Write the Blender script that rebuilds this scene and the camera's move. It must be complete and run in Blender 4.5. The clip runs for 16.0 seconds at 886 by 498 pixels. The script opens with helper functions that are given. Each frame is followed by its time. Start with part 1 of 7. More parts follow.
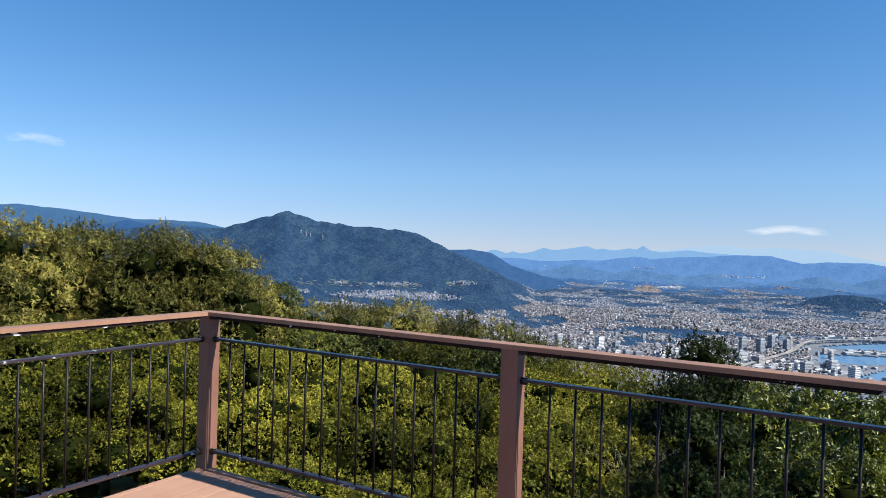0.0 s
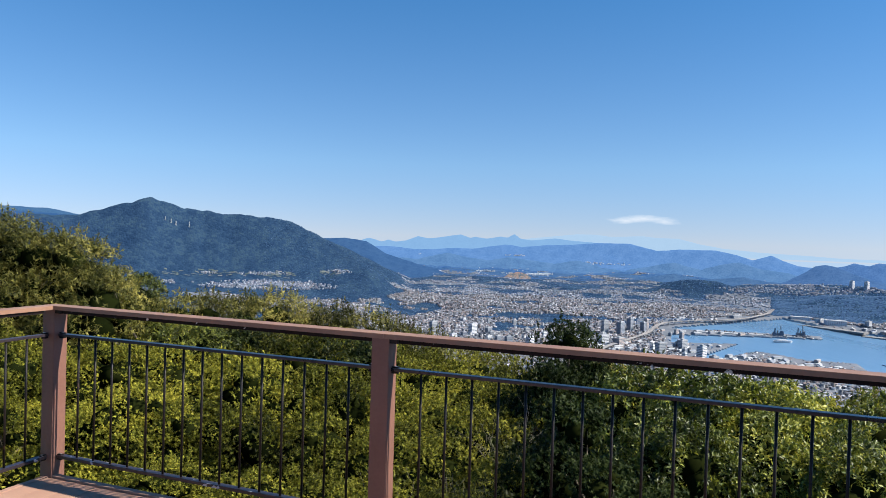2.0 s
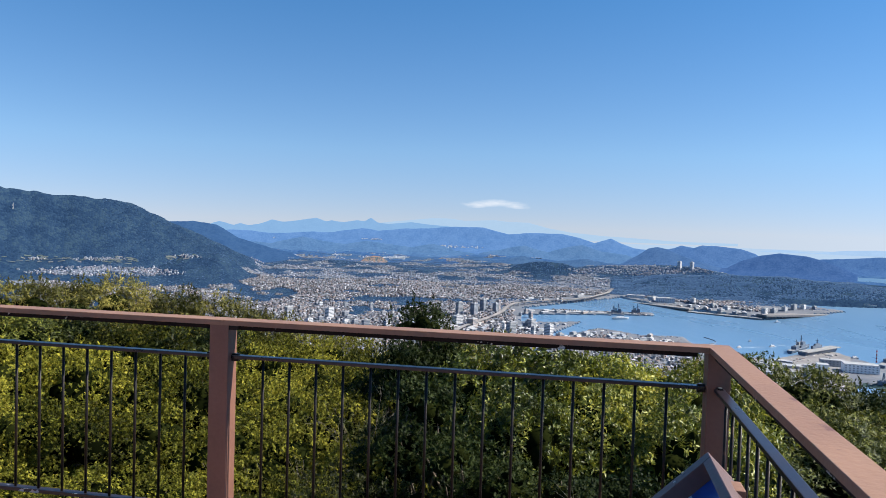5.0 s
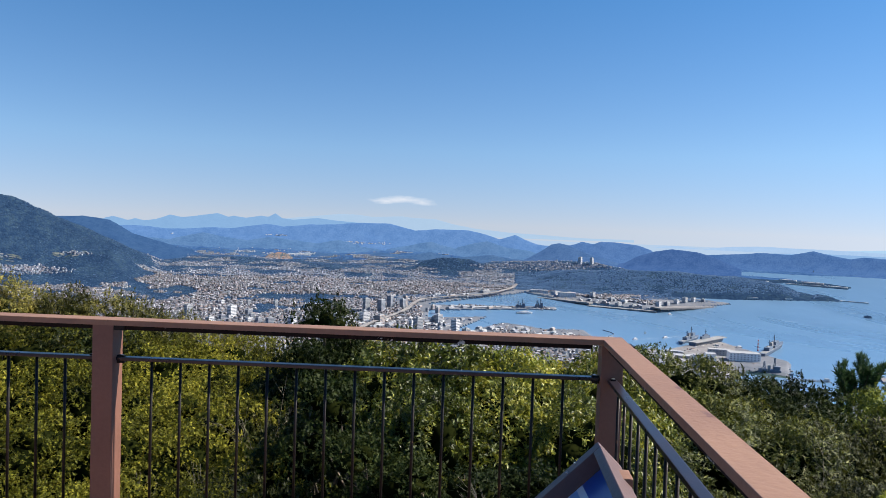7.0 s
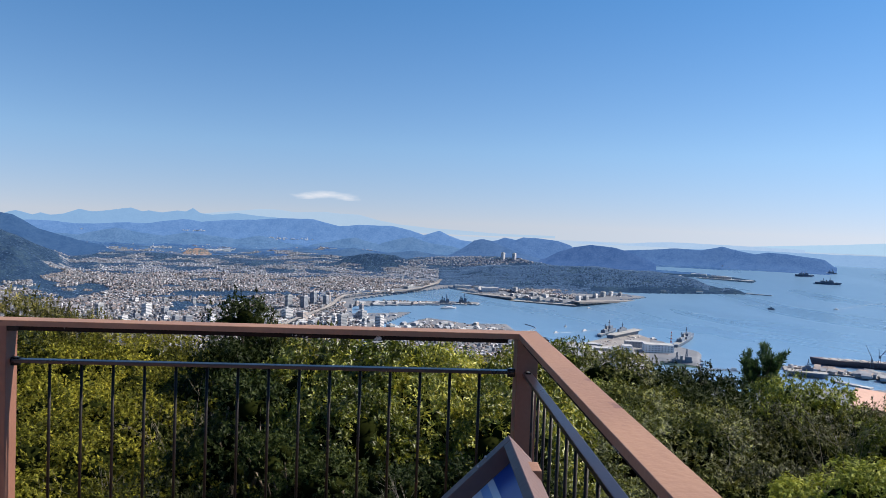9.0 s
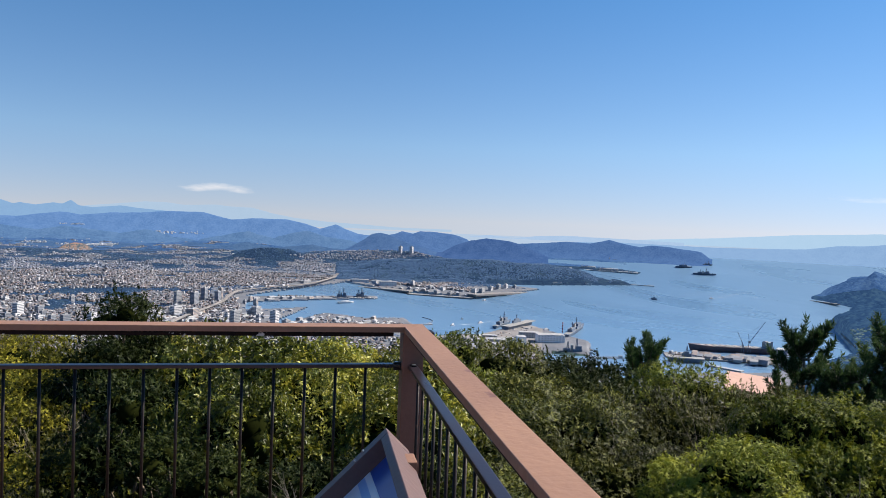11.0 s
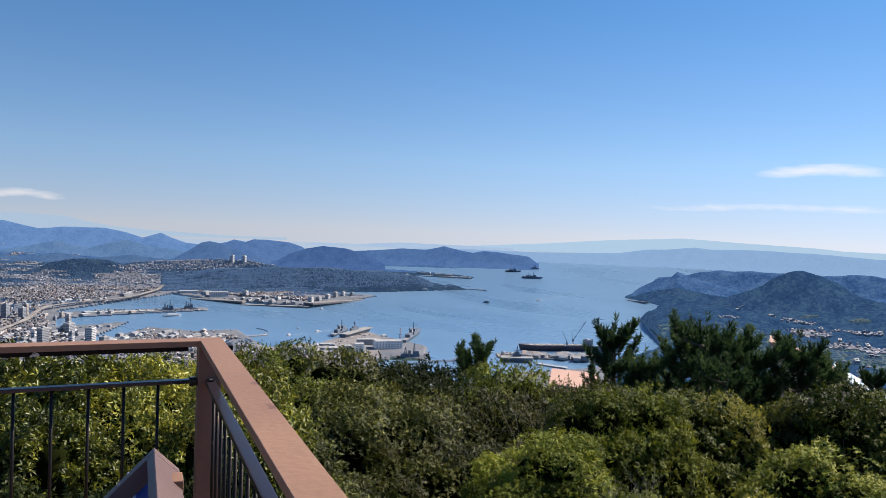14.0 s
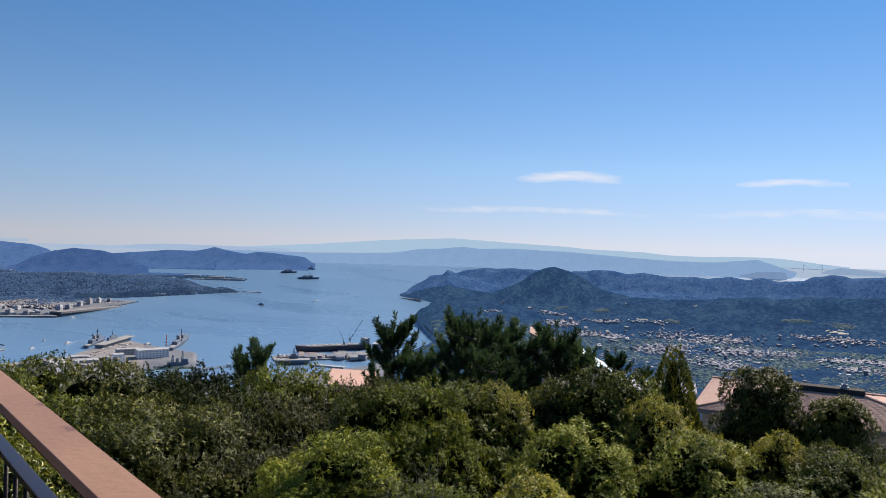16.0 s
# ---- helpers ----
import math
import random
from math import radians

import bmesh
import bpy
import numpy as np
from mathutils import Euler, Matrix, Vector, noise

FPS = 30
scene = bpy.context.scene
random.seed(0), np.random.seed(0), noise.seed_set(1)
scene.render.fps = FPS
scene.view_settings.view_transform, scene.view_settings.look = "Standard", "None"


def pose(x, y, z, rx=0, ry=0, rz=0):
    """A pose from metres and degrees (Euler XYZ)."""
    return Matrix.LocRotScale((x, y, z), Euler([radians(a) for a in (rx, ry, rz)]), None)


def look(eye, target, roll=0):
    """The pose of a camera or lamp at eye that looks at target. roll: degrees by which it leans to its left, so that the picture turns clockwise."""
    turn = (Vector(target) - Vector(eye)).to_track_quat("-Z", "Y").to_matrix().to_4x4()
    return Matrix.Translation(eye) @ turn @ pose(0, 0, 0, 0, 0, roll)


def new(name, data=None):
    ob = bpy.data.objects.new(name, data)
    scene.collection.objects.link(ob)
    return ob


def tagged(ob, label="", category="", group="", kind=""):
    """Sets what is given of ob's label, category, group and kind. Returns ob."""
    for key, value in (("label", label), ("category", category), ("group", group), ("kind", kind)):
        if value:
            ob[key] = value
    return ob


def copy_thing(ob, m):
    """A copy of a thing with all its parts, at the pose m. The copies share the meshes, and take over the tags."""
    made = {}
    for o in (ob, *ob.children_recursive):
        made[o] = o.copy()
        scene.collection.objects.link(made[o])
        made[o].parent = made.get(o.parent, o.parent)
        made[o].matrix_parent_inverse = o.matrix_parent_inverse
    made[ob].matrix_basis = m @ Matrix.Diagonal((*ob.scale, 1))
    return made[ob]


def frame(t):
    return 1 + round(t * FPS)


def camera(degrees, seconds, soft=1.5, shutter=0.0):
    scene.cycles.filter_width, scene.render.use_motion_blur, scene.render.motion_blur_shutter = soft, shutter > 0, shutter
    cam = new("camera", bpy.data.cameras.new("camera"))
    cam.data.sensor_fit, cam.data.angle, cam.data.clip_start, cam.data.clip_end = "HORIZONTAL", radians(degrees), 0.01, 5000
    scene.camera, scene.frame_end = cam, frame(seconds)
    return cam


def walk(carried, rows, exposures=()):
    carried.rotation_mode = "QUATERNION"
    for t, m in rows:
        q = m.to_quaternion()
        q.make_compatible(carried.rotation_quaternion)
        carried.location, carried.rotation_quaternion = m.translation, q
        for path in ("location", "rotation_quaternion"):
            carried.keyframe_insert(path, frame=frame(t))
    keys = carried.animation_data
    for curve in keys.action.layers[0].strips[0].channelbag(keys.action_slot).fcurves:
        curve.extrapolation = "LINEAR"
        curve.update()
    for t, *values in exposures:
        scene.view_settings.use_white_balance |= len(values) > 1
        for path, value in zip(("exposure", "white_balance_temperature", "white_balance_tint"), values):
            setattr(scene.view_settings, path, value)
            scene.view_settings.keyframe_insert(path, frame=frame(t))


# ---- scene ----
EYE_Z = 1.62          # eye above the deck boards
SEA = -358.4          # sea level below the deck
cam = camera(63.7, 16.0, soft=0.42)


def facing(x, y, z, az, pitch, roll):
    """A camera pose: az clockwise from +y, pitch up, roll, in degrees."""
    return pose(x, y, z) @ pose(0, 0, 0, 0, 0, -az) @ pose(0, 0, 0, 90 + pitch) @ pose(0, 0, 0, 0, 0, ROLL * roll)


ROLL = 1.0
PATH = [
    (0.0, -0.138, -0.079, 1.632, 0.00, -0.32, 1.66),
    (0.5, -0.139, -0.040, 1.634, 2.25, -0.71, 1.44),
    (1.0, -0.129, -0.018, 1.635, 4.84, -0.74, 1.50),
    (1.5, -0.127, 0.002, 1.625, 7.71, -0.77, 1.60),
    (2.0, -0.109, -0.023, 1.630, 10.02, -0.97, 1.67),
    (2.5, -0.100, -0.036, 1.631, 11.93, -1.19, 1.59),
    (3.0, -0.084, -0.042, 1.633, 14.11, -1.34, 1.43),
    (3.5, -0.063, -0.019, 1.629, 16.15, -1.60, 1.36),
    (4.0, -0.058, -0.020, 1.627, 17.92, -1.73, 1.52),
    (6.5, -0.008, -0.003, 1.621, 27.14, -2.07, 1.94),
    (7.0, -0.000, -0.000, 1.620, 29.00, -2.00, 1.99),
    (7.5, 0.011, 0.005, 1.615, 30.83, -2.06, 2.01),
    (8.0, 0.023, -0.000, 1.617, 32.19, -2.30, 1.97),
    (8.5, 0.031, -0.001, 1.618, 33.58, -2.21, 2.04),
    (11.0, 0.082, -0.038, 1.620, 43.34, -2.31, 2.30),
    (11.5, 0.089, -0.054, 1.623, 46.08, -2.26, 2.22),
    (12.0, 0.091, -0.068, 1.626, 48.58, -2.09, 2.31),
    (12.5, 0.114, -0.079, 1.627, 51.72, -1.99, 2.33),
    (13.0, 0.124, -0.125, 1.639, 54.32, -1.54, 2.14),
    (13.5, 0.125, -0.193, 1.647, 55.51, -1.24, 1.93),
    (14.0, 0.163, -0.194, 1.637, 56.36, -1.25, 1.97),
    (14.5, 0.166, -0.139, 1.639, 60.14, -1.21, 1.54),
    (15.0, 0.116, -0.084, 1.642, 66.47, -1.22, 1.20),
    (15.5, 0.082, -0.085, 1.640, 70.75, -0.92, 1.57),
    (16.0, 0.082, -0.085, 1.640, 74.18, -0.65, 1.80),
]
walk(cam, [(t, facing(x, y, z, a, p, r)) for t, x, y, z, a, p, r in PATH],
     exposures=[(0.0, 1.04, 6600, 8), (4.0, 1.03, 6700, 9), (8.0, 0.95, 6950, 12), (11.0, 0.92, 7200, 13), (13.5, 0.88, 7300, 14), (16.0, 0.68, 7300, 16)])

# ---------------------------------------------------------------- light
SUN_AZ, SUN_EL = 113.0, 42.0
world = bpy.data.worlds.new("world")
scene.world = world
world.use_nodes = True
wn, wl = world.node_tree.nodes, world.node_tree.links
wn.clear()
w_out = wn.new("ShaderNodeOutputWorld")
w_bg = wn.new("ShaderNodeBackground")
w_sky = wn.new("ShaderNodeTexSky")
w_sky.sky_type = "NISHITA"
w_sky.sun_disc = False
w_sky.sun_elevation = radians(SUN_EL)
w_sky.sun_rotation = radians(SUN_AZ)
w_sky.altitude = 350
w_sky.air_density = 1.0
w_sky.dust_density = 0.0
w_sky.ozone_density = 3.5
w_bg.inputs["Strength"].default_value = 0.074
w_tc = wn.new("ShaderNodeTexCoord")
w_sep = wn.new("ShaderNodeSeparateXYZ")
w_max = wn.new("ShaderNodeMath")
w_max.operation = "MAXIMUM"
w_max.inputs[1].default_value = 0.0
w_lift = wn.new("ShaderNodeMath")
w_lift.operation = "MULTIPLY_ADD"
w_lift.inputs[1].default_value = 0.92
w_lift.inputs[2].default_value = 0.055
w_com = wn.new("ShaderNodeCombineXYZ")
wl.new(w_tc.outputs["Generated"], w_sep.inputs[0])
wl.new(w_sep.outputs[0], w_com.inputs[0])
wl.new(w_sep.outputs[1], w_com.inputs[1])
wl.new(w_sep.outputs[2], w_max.inputs[0])
wl.new(w_max.outputs[0], w_lift.inputs[0])
wl.new(w_lift.outputs[0], w_com.inputs[2])
wl.new(w_com.outputs[0], w_sky.inputs[0])
w_sat = wn.new("ShaderNodeHueSaturation")
w_sat.inputs["Saturation"].default_value = 1.05
wl.new(w_sky.outputs[0], w_sat.inputs["Color"])
# paler and slightly rosy towards the horizon, deeper blue overhead
w_ramp = wn.new("ShaderNodeValToRGB")
w_ramp.color_ramp.elements[0].position = 0.0
w_ramp.color_ramp.elements[0].color = (0.77, 0.69, 0.83, 1)
w_ramp.color_ramp.elements[1].position = 0.36
w_ramp.color_ramp.elements[1].color = (0.37, 0.79, 1.03, 1)
w_mid = w_ramp.color_ramp.elements.new(0.10)
w_mid.color = (0.74, 0.85, 0.97, 1)
w_mul = wn.new("ShaderNodeMix")
w_mul.data_type = "RGBA"
w_mul.blend_type = "MULTIPLY"
w_mul.inputs["Factor"].default_value = 1.0
wl.new(w_max.outputs[0], w_ramp.inputs["Fac"])
wl.new(w_sat.outputs[0], w_mul.inputs["A"])
wl.new(w_ramp.outputs["Color"], w_mul.inputs["B"])
wl.new(w_mul.outputs["Result"], w_bg.inputs["Color"])
wl.new(w_bg.outputs[0], w_out.inputs[0])

sun = new("sun", bpy.data.lights.new("sun", "SUN"))
sun.data.energy = 5.0
sun.data.angle = radians(0.53)
sun.data.color = (1.0, 0.95, 0.87)
sa, se = radians(SUN_AZ), radians(SUN_EL)
sun.matrix_world = look((0, 0, 60), (-math.sin(sa) * math.cos(se), -math.cos(sa) * math.cos(se), 60 - math.sin(se)))


# ---------------------------------------------------------------- helpers
rng = np.random.default_rng(7)


def mesh_np(name, verts, faces, smooth=False):
    """A mesh from an array of vertices and one or more arrays of triangles or quads."""
    if not isinstance(faces, (list, tuple)):
        faces = [faces]
    faces = [np.asarray(f, dtype=np.int32) for f in faces if len(f)]
    me = bpy.data.meshes.new(name)
    verts = np.asarray(verts, dtype=np.float32)
    me.vertices.add(len(verts))
    me.vertices.foreach_set("co", verts.ravel())
    loops = np.concatenate([f.ravel() for f in faces])
    sizes = np.concatenate([np.full(len(f), f.shape[1], dtype=np.int32) for f in faces])
    starts = np.concatenate([[0], np.cumsum(sizes)[:-1]]).astype(np.int32)
    me.loops.add(len(loops))
    me.loops.foreach_set("vertex_index", loops)
    me.polygons.add(len(sizes))
    me.polygons.foreach_set("loop_start", starts)
    if smooth:
        me.polygons.foreach_set("use_smooth", np.ones(len(sizes), dtype=bool))
    me.update(calc_edges=True)
    me.validate()
    return me


def part(name, bm, material, parent=None, label="", smooth=False):
    """One bmesh as one mesh object, under a thing or a part."""
    me = bpy.data.meshes.new(name)
    if smooth:
        for f in bm.faces:
            f.smooth = True
    bm.to_mesh(me)
    bm.free()
    me.materials.append(material)
    ob = new(name, me)
    ob.parent = parent
    if label:
        ob["label"] = label
    return ob


def part_me(name, me, material, parent=None, label=""):
    if material and not me.materials:
        me.materials.append(material)
    ob = new(name, me)
    ob.parent = parent
    if label:
        ob["label"] = label
    return ob


def box(bm, x0, y0, z0, x1, y1, z1, bevel=0.0, m=None):
    r = bmesh.ops.create_cube(bm, size=1.0)
    mt = Matrix.Translation(((x0 + x1) / 2, (y0 + y1) / 2, (z0 + z1) / 2)) @ Matrix.Diagonal((x1 - x0, y1 - y0, z1 - z0, 1))
    bmesh.ops.transform(bm, matrix=mt, verts=r["verts"])
    vs = r["verts"]
    if bevel:
        es = list({e for v in vs for e in v.link_edges})
        res = bmesh.ops.bevel(bm, geom=es, offset=bevel, segments=2, affect="EDGES", profile=0.7)
        vs = list({v for f in res["faces"] for v in f.verts} | {v for v in vs if v.is_valid})
    if m is not None:
        bmesh.ops.transform(bm, matrix=m, verts=vs)
    return vs


def rod(bm, a, b, r0, r1=None, n=8):
    """A tapered round bar between two points."""
    a, b = Vector(a), Vector(b)
    d = b - a
    r = bmesh.ops.create_cone(bm, cap_ends=True, segments=n, radius1=r0, radius2=r0 if r1 is None else r1, depth=d.length)
    bmesh.ops.transform(bm, matrix=Matrix.Translation((a + b) / 2) @ d.to_track_quat("Z", "Y").to_matrix().to_4x4(), verts=r["verts"])


def empty(name, m=None):
    ob = new(name)
    if m is not None:
        ob.matrix_world = m
    return ob


# ---------------------------------------------------------------- noise on arrays
def hash2(i, j, s):
    h = (i.astype(np.int64) * 374761393 + j.astype(np.int64) * 668265263 + s * 974634733) & 0xFFFFFFFF
    h = ((h ^ (h >> 13)) * 1274126177) & 0xFFFFFFFF
    return ((h ^ (h >> 16)) & 0xFFFF) / 65535.0


def vnoise(x, y, s=0):
    i, j = np.floor(x), np.floor(y)
    fx, fy = x - i, y - j
    fx, fy = fx * fx * (3 - 2 * fx), fy * fy * (3 - 2 * fy)
    a, b = hash2(i, j, s), hash2(i + 1, j, s)
    c, d = hash2(i, j + 1, s), hash2(i + 1, j + 1, s)
    return a + (b - a) * fx + (c - a) * fy + (a - b - c + d) * fx * fy


def fbm(x, y, s=0, octaves=4):
    t, k, w = 0, 0.5, 0
    for o in range(octaves):
        t = t + k * vnoise(x * 2 ** o, y * 2 ** o, s + o)
        w += k
        k /= 2
    return t / w


# ---------------------------------------------------------------- materials
def nodes_of(name):
    m = bpy.data.materials.new(name)
    m.use_nodes = True
    nt = m.node_tree
    return m, nt, nt.nodes, nt.links, nt.nodes["Principled BSDF"]


def surface(name, dark, light, scale=3.0, rough=0.6, metal=0.0, bump=0.2, fine=60.0, spots=None, island=0.0, spec=0.5, coords="Object"):
    """A worn surface: two colours mixed by noise at two scales, uneven gloss and fine relief.
    spots: (colour, amount, scale) of a second coat in patches; island: how far each loose piece varies."""
    m, nt, N, Lk, bsdf = nodes_of(name)
    tc = N.new("ShaderNodeTexCoord")
    n1 = N.new("ShaderNodeTexNoise")
    n1.inputs["Scale"].default_value = scale
    n1.inputs["Detail"].default_value = 6
    n2 = N.new("ShaderNodeTexNoise")
    n2.inputs["Scale"].default_value = fine
    n2.inputs["Detail"].default_value = 4
    Lk.new(tc.outputs[coords], n1.inputs["Vector"])
    Lk.new(tc.outputs[coords], n2.inputs["Vector"])
    add = N.new("ShaderNodeMath")
    add.operation = "MULTIPLY_ADD"
    add.inputs[1].default_value = 0.45
    Lk.new(n2.outputs["Fac"], add.inputs[0])
    Lk.new(n1.outputs["Fac"], add.inputs[2])
    ramp = N.new("ShaderNodeMapRange")
    ramp.inputs["From Min"].default_value = 0.45
    ramp.inputs["From Max"].default_value = 0.98
    last = add.outputs[0]
    if island:
        geo = N.new("ShaderNodeNewGeometry")
        a2 = N.new("ShaderNodeMath")
        a2.operation = "MULTIPLY_ADD"
        a2.inputs[1].default_value = island
        Lk.new(geo.outputs["Random Per Island"], a2.inputs[0])
        Lk.new(last, a2.inputs[2])
        last = a2.outputs[0]
        oi = N.new("ShaderNodeObjectInfo")
        a3 = N.new("ShaderNodeMath")
        a3.operation = "MULTIPLY_ADD"
        a3.inputs[1].default_value = island
        Lk.new(oi.outputs["Random"], a3.inputs[0])
        Lk.new(last, a3.inputs[2])
        last = a3.outputs[0]
        ramp.inputs["From Max"].default_value = 0.98 + island * 1.4
    Lk.new(last, ramp.inputs["Value"])
    mix = N.new("ShaderNodeMix")
    mix.data_type = "RGBA"
    mix.inputs["A"].default_value = (*dark, 1)
    mix.inputs["B"].default_value = (*light, 1)
    Lk.new(ramp.outputs["Result"], mix.inputs["Factor"])
    col = mix.outputs["Result"]
    if spots:
        n3 = N.new("ShaderNodeTexNoise")
        n3.inputs["Scale"].default_value = spots[2]
        n3.inputs["Detail"].default_value = 5
        n3.inputs["Roughness"].default_value = 0.6
        Lk.new(tc.outputs[coords], n3.inputs["Vector"])
        r3 = N.new("ShaderNodeMapRange")
        r3.inputs["From Min"].default_value = 1 - spots[1]
        r3.inputs["From Max"].default_value = 1 - spots[1] + 0.03
        Lk.new(n3.outputs["Fac"], r3.inputs["Value"])
        m3 = N.new("ShaderNodeMix")
        m3.data_type = "RGBA"
        Lk.new(r3.outputs["Result"], m3.inputs["Factor"])
        Lk.new(col, m3.inputs["A"])
        m3.inputs["B"].default_value = (*spots[0], 1)
        col = m3.outputs["Result"]
    Lk.new(col, bsdf.inputs["Base Color"])
    rr = N.new("ShaderNodeMapRange")
    rr.inputs["To Min"].default_value = max(0.03, rough - 0.12)
    rr.inputs["To Max"].default_value = min(1.0, rough + 0.12)
    Lk.new(n1.outputs["Fac"], rr.inputs["Value"])
    Lk.new(rr.outputs["Result"], bsdf.inputs["Roughness"])
    bsdf.inputs["Metallic"].default_value = metal
    bsdf.inputs["Specular IOR Level"].default_value = spec
    if bump:
        b = N.new("ShaderNodeBump")
        b.inputs["Strength"].default_value = bump
        b.inputs["Distance"].default_value = 0.3 / fine
        Lk.new(n2.outputs["Fac"], b.inputs["Height"])
        Lk.new(b.outputs[0], bsdf.inputs["Normal"])
    return m


def leafy(name, shades, rough=0.45, through_light=0.3, spec=0.5):
    """Leaves: each one its own shade out of four, some light passing through."""
    m, nt, N, Lk, bsdf = nodes_of(name)
    geo = N.new("ShaderNodeNewGeometry")
    oi = N.new("ShaderNodeObjectInfo")
    tc = N.new("ShaderNodeTexCoord")
    n1 = N.new("ShaderNodeTexNoise")
    n1.inputs["Scale"].default_value = 0.9
    n1.inputs["Detail"].default_value = 3
    Lk.new(tc.outputs["Object"], n1.inputs["Vector"])
    a = N.new("ShaderNodeMath")
    a.operation = "MULTIPLY_ADD"
    a.inputs[1].default_value = 0.36
    Lk.new(geo.outputs["Random Per Island"], a.inputs[0])
    Lk.new(n1.outputs["Fac"], a.inputs[2])
    b = N.new("ShaderNodeMath")
    b.operation = "MULTIPLY_ADD"
    b.inputs[1].default_value = 0.3
    Lk.new(oi.outputs["Random"], b.inputs[0])
    Lk.new(a.outputs[0], b.inputs[2])
    ramp = N.new("ShaderNodeValToRGB")
    e = ramp.color_ramp.elements
    while len(e) < len(shades):
        e.new(0.5)
    for k, c in enumerate(shades):
        e[k].position = 0.12 + 0.8 * k / (len(shades) - 1)
        e[k].color = (*c, 1)
    mr = N.new("ShaderNodeMapRange")
    mr.inputs["From Min"].default_value = 0.35
    mr.inputs["From Max"].default_value = 1.15
    Lk.new(b.outputs[0], mr.inputs["Value"])
    Lk.new(mr.outputs["Result"], ramp.inputs["Fac"])
    Lk.new(ramp.outputs["Color"], bsdf.inputs["Base Color"])
    bsdf.inputs["Roughness"].default_value = rough
    bsdf.inputs["Specular IOR Level"].default_value = spec
    tr = N.new("ShaderNodeBsdfTranslucent")
    hs = N.new("ShaderNodeHueSaturation")
    hs.inputs["Value"].default_value = 1.6
    hs.inputs["Hue"].default_value = 0.48
    Lk.new(ramp.outputs["Color"], hs.inputs["Color"])
    Lk.new(hs.outputs["Color"], tr.inputs["Color"])
    mx = N.new("ShaderNodeMixShader")
    mx.inputs[0].default_value = through_light
    Lk.new(bsdf.outputs[0], mx.inputs[1])
    Lk.new(tr.outputs[0], mx.inputs[2])
    Lk.new(mx.outputs[0], N["Material Output"].inputs["Surface"])
    return m


def wooded(name, shades, crown=0.06, bump=0.6, glow=0.0, dim_by=0.7):
    """Woods seen from far off: crowns as cells of uneven shade, with patches of other growth."""
    m, nt, N, Lk, bsdf = nodes_of(name)
    tc = N.new("ShaderNodeTexCoord")
    v = N.new("ShaderNodeTexVoronoi")
    v.inputs["Scale"].default_value = crown
    n1 = N.new("ShaderNodeTexNoise")
    n1.inputs["Scale"].default_value = crown * 0.12
    n1.inputs["Detail"].default_value = 8
    n1.inputs["Roughness"].default_value = 0.62
    Lk.new(tc.outputs["Object"], v.inputs["Vector"])
    Lk.new(tc.outputs["Object"], n1.inputs["Vector"])
    sepc = N.new("ShaderNodeSeparateColor")
    Lk.new(v.outputs["Color"], sepc.inputs[0])
    a = N.new("ShaderNodeMath")
    a.operation = "MULTIPLY_ADD"
    a.inputs[1].default_value = 0.34
    Lk.new(sepc.outputs[0], a.inputs[0])
    Lk.new(n1.outputs["Fac"], a.inputs[2])
    ramp = N.new("ShaderNodeValToRGB")
    e = ramp.color_ramp.elements
    while len(e) < len(shades):
        e.new(0.5)
    for k, c in enumerate(shades):
        e[k].position = 0.42 + 0.42 * k / (len(shades) - 1)
        e[k].color = (*c, 1)
    Lk.new(a.outputs[0], ramp.inputs["Fac"])
    Lk.new(ramp.outputs["Color"], bsdf.inputs["Base Color"])
    bsdf.inputs["Roughness"].default_value = 0.95
    bsdf.inputs["Specular IOR Level"].default_value = 0.0
    # emission stands in for light scattered by haze; the base colour is darkened
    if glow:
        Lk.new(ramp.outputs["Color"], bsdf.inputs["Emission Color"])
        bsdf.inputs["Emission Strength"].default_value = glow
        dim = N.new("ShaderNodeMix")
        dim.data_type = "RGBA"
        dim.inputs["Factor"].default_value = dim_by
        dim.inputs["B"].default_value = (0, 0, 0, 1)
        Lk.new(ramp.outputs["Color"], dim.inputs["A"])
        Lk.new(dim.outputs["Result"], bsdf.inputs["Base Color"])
    if bump:
        b = N.new("ShaderNodeBump")
        b.inputs["Strength"].default_value = bump
        b.inputs["Distance"].default_value = 5.0
        inv = N.new("ShaderNodeMath")
        inv.operation = "SUBTRACT"
        inv.inputs[0].default_value = 1.0
        Lk.new(v.outputs["Distance"], inv.inputs[1])
        Lk.new(inv.outputs[0], b.inputs["Height"])
        Lk.new(b.outputs[0], bsdf.inputs["Normal"])
    return m


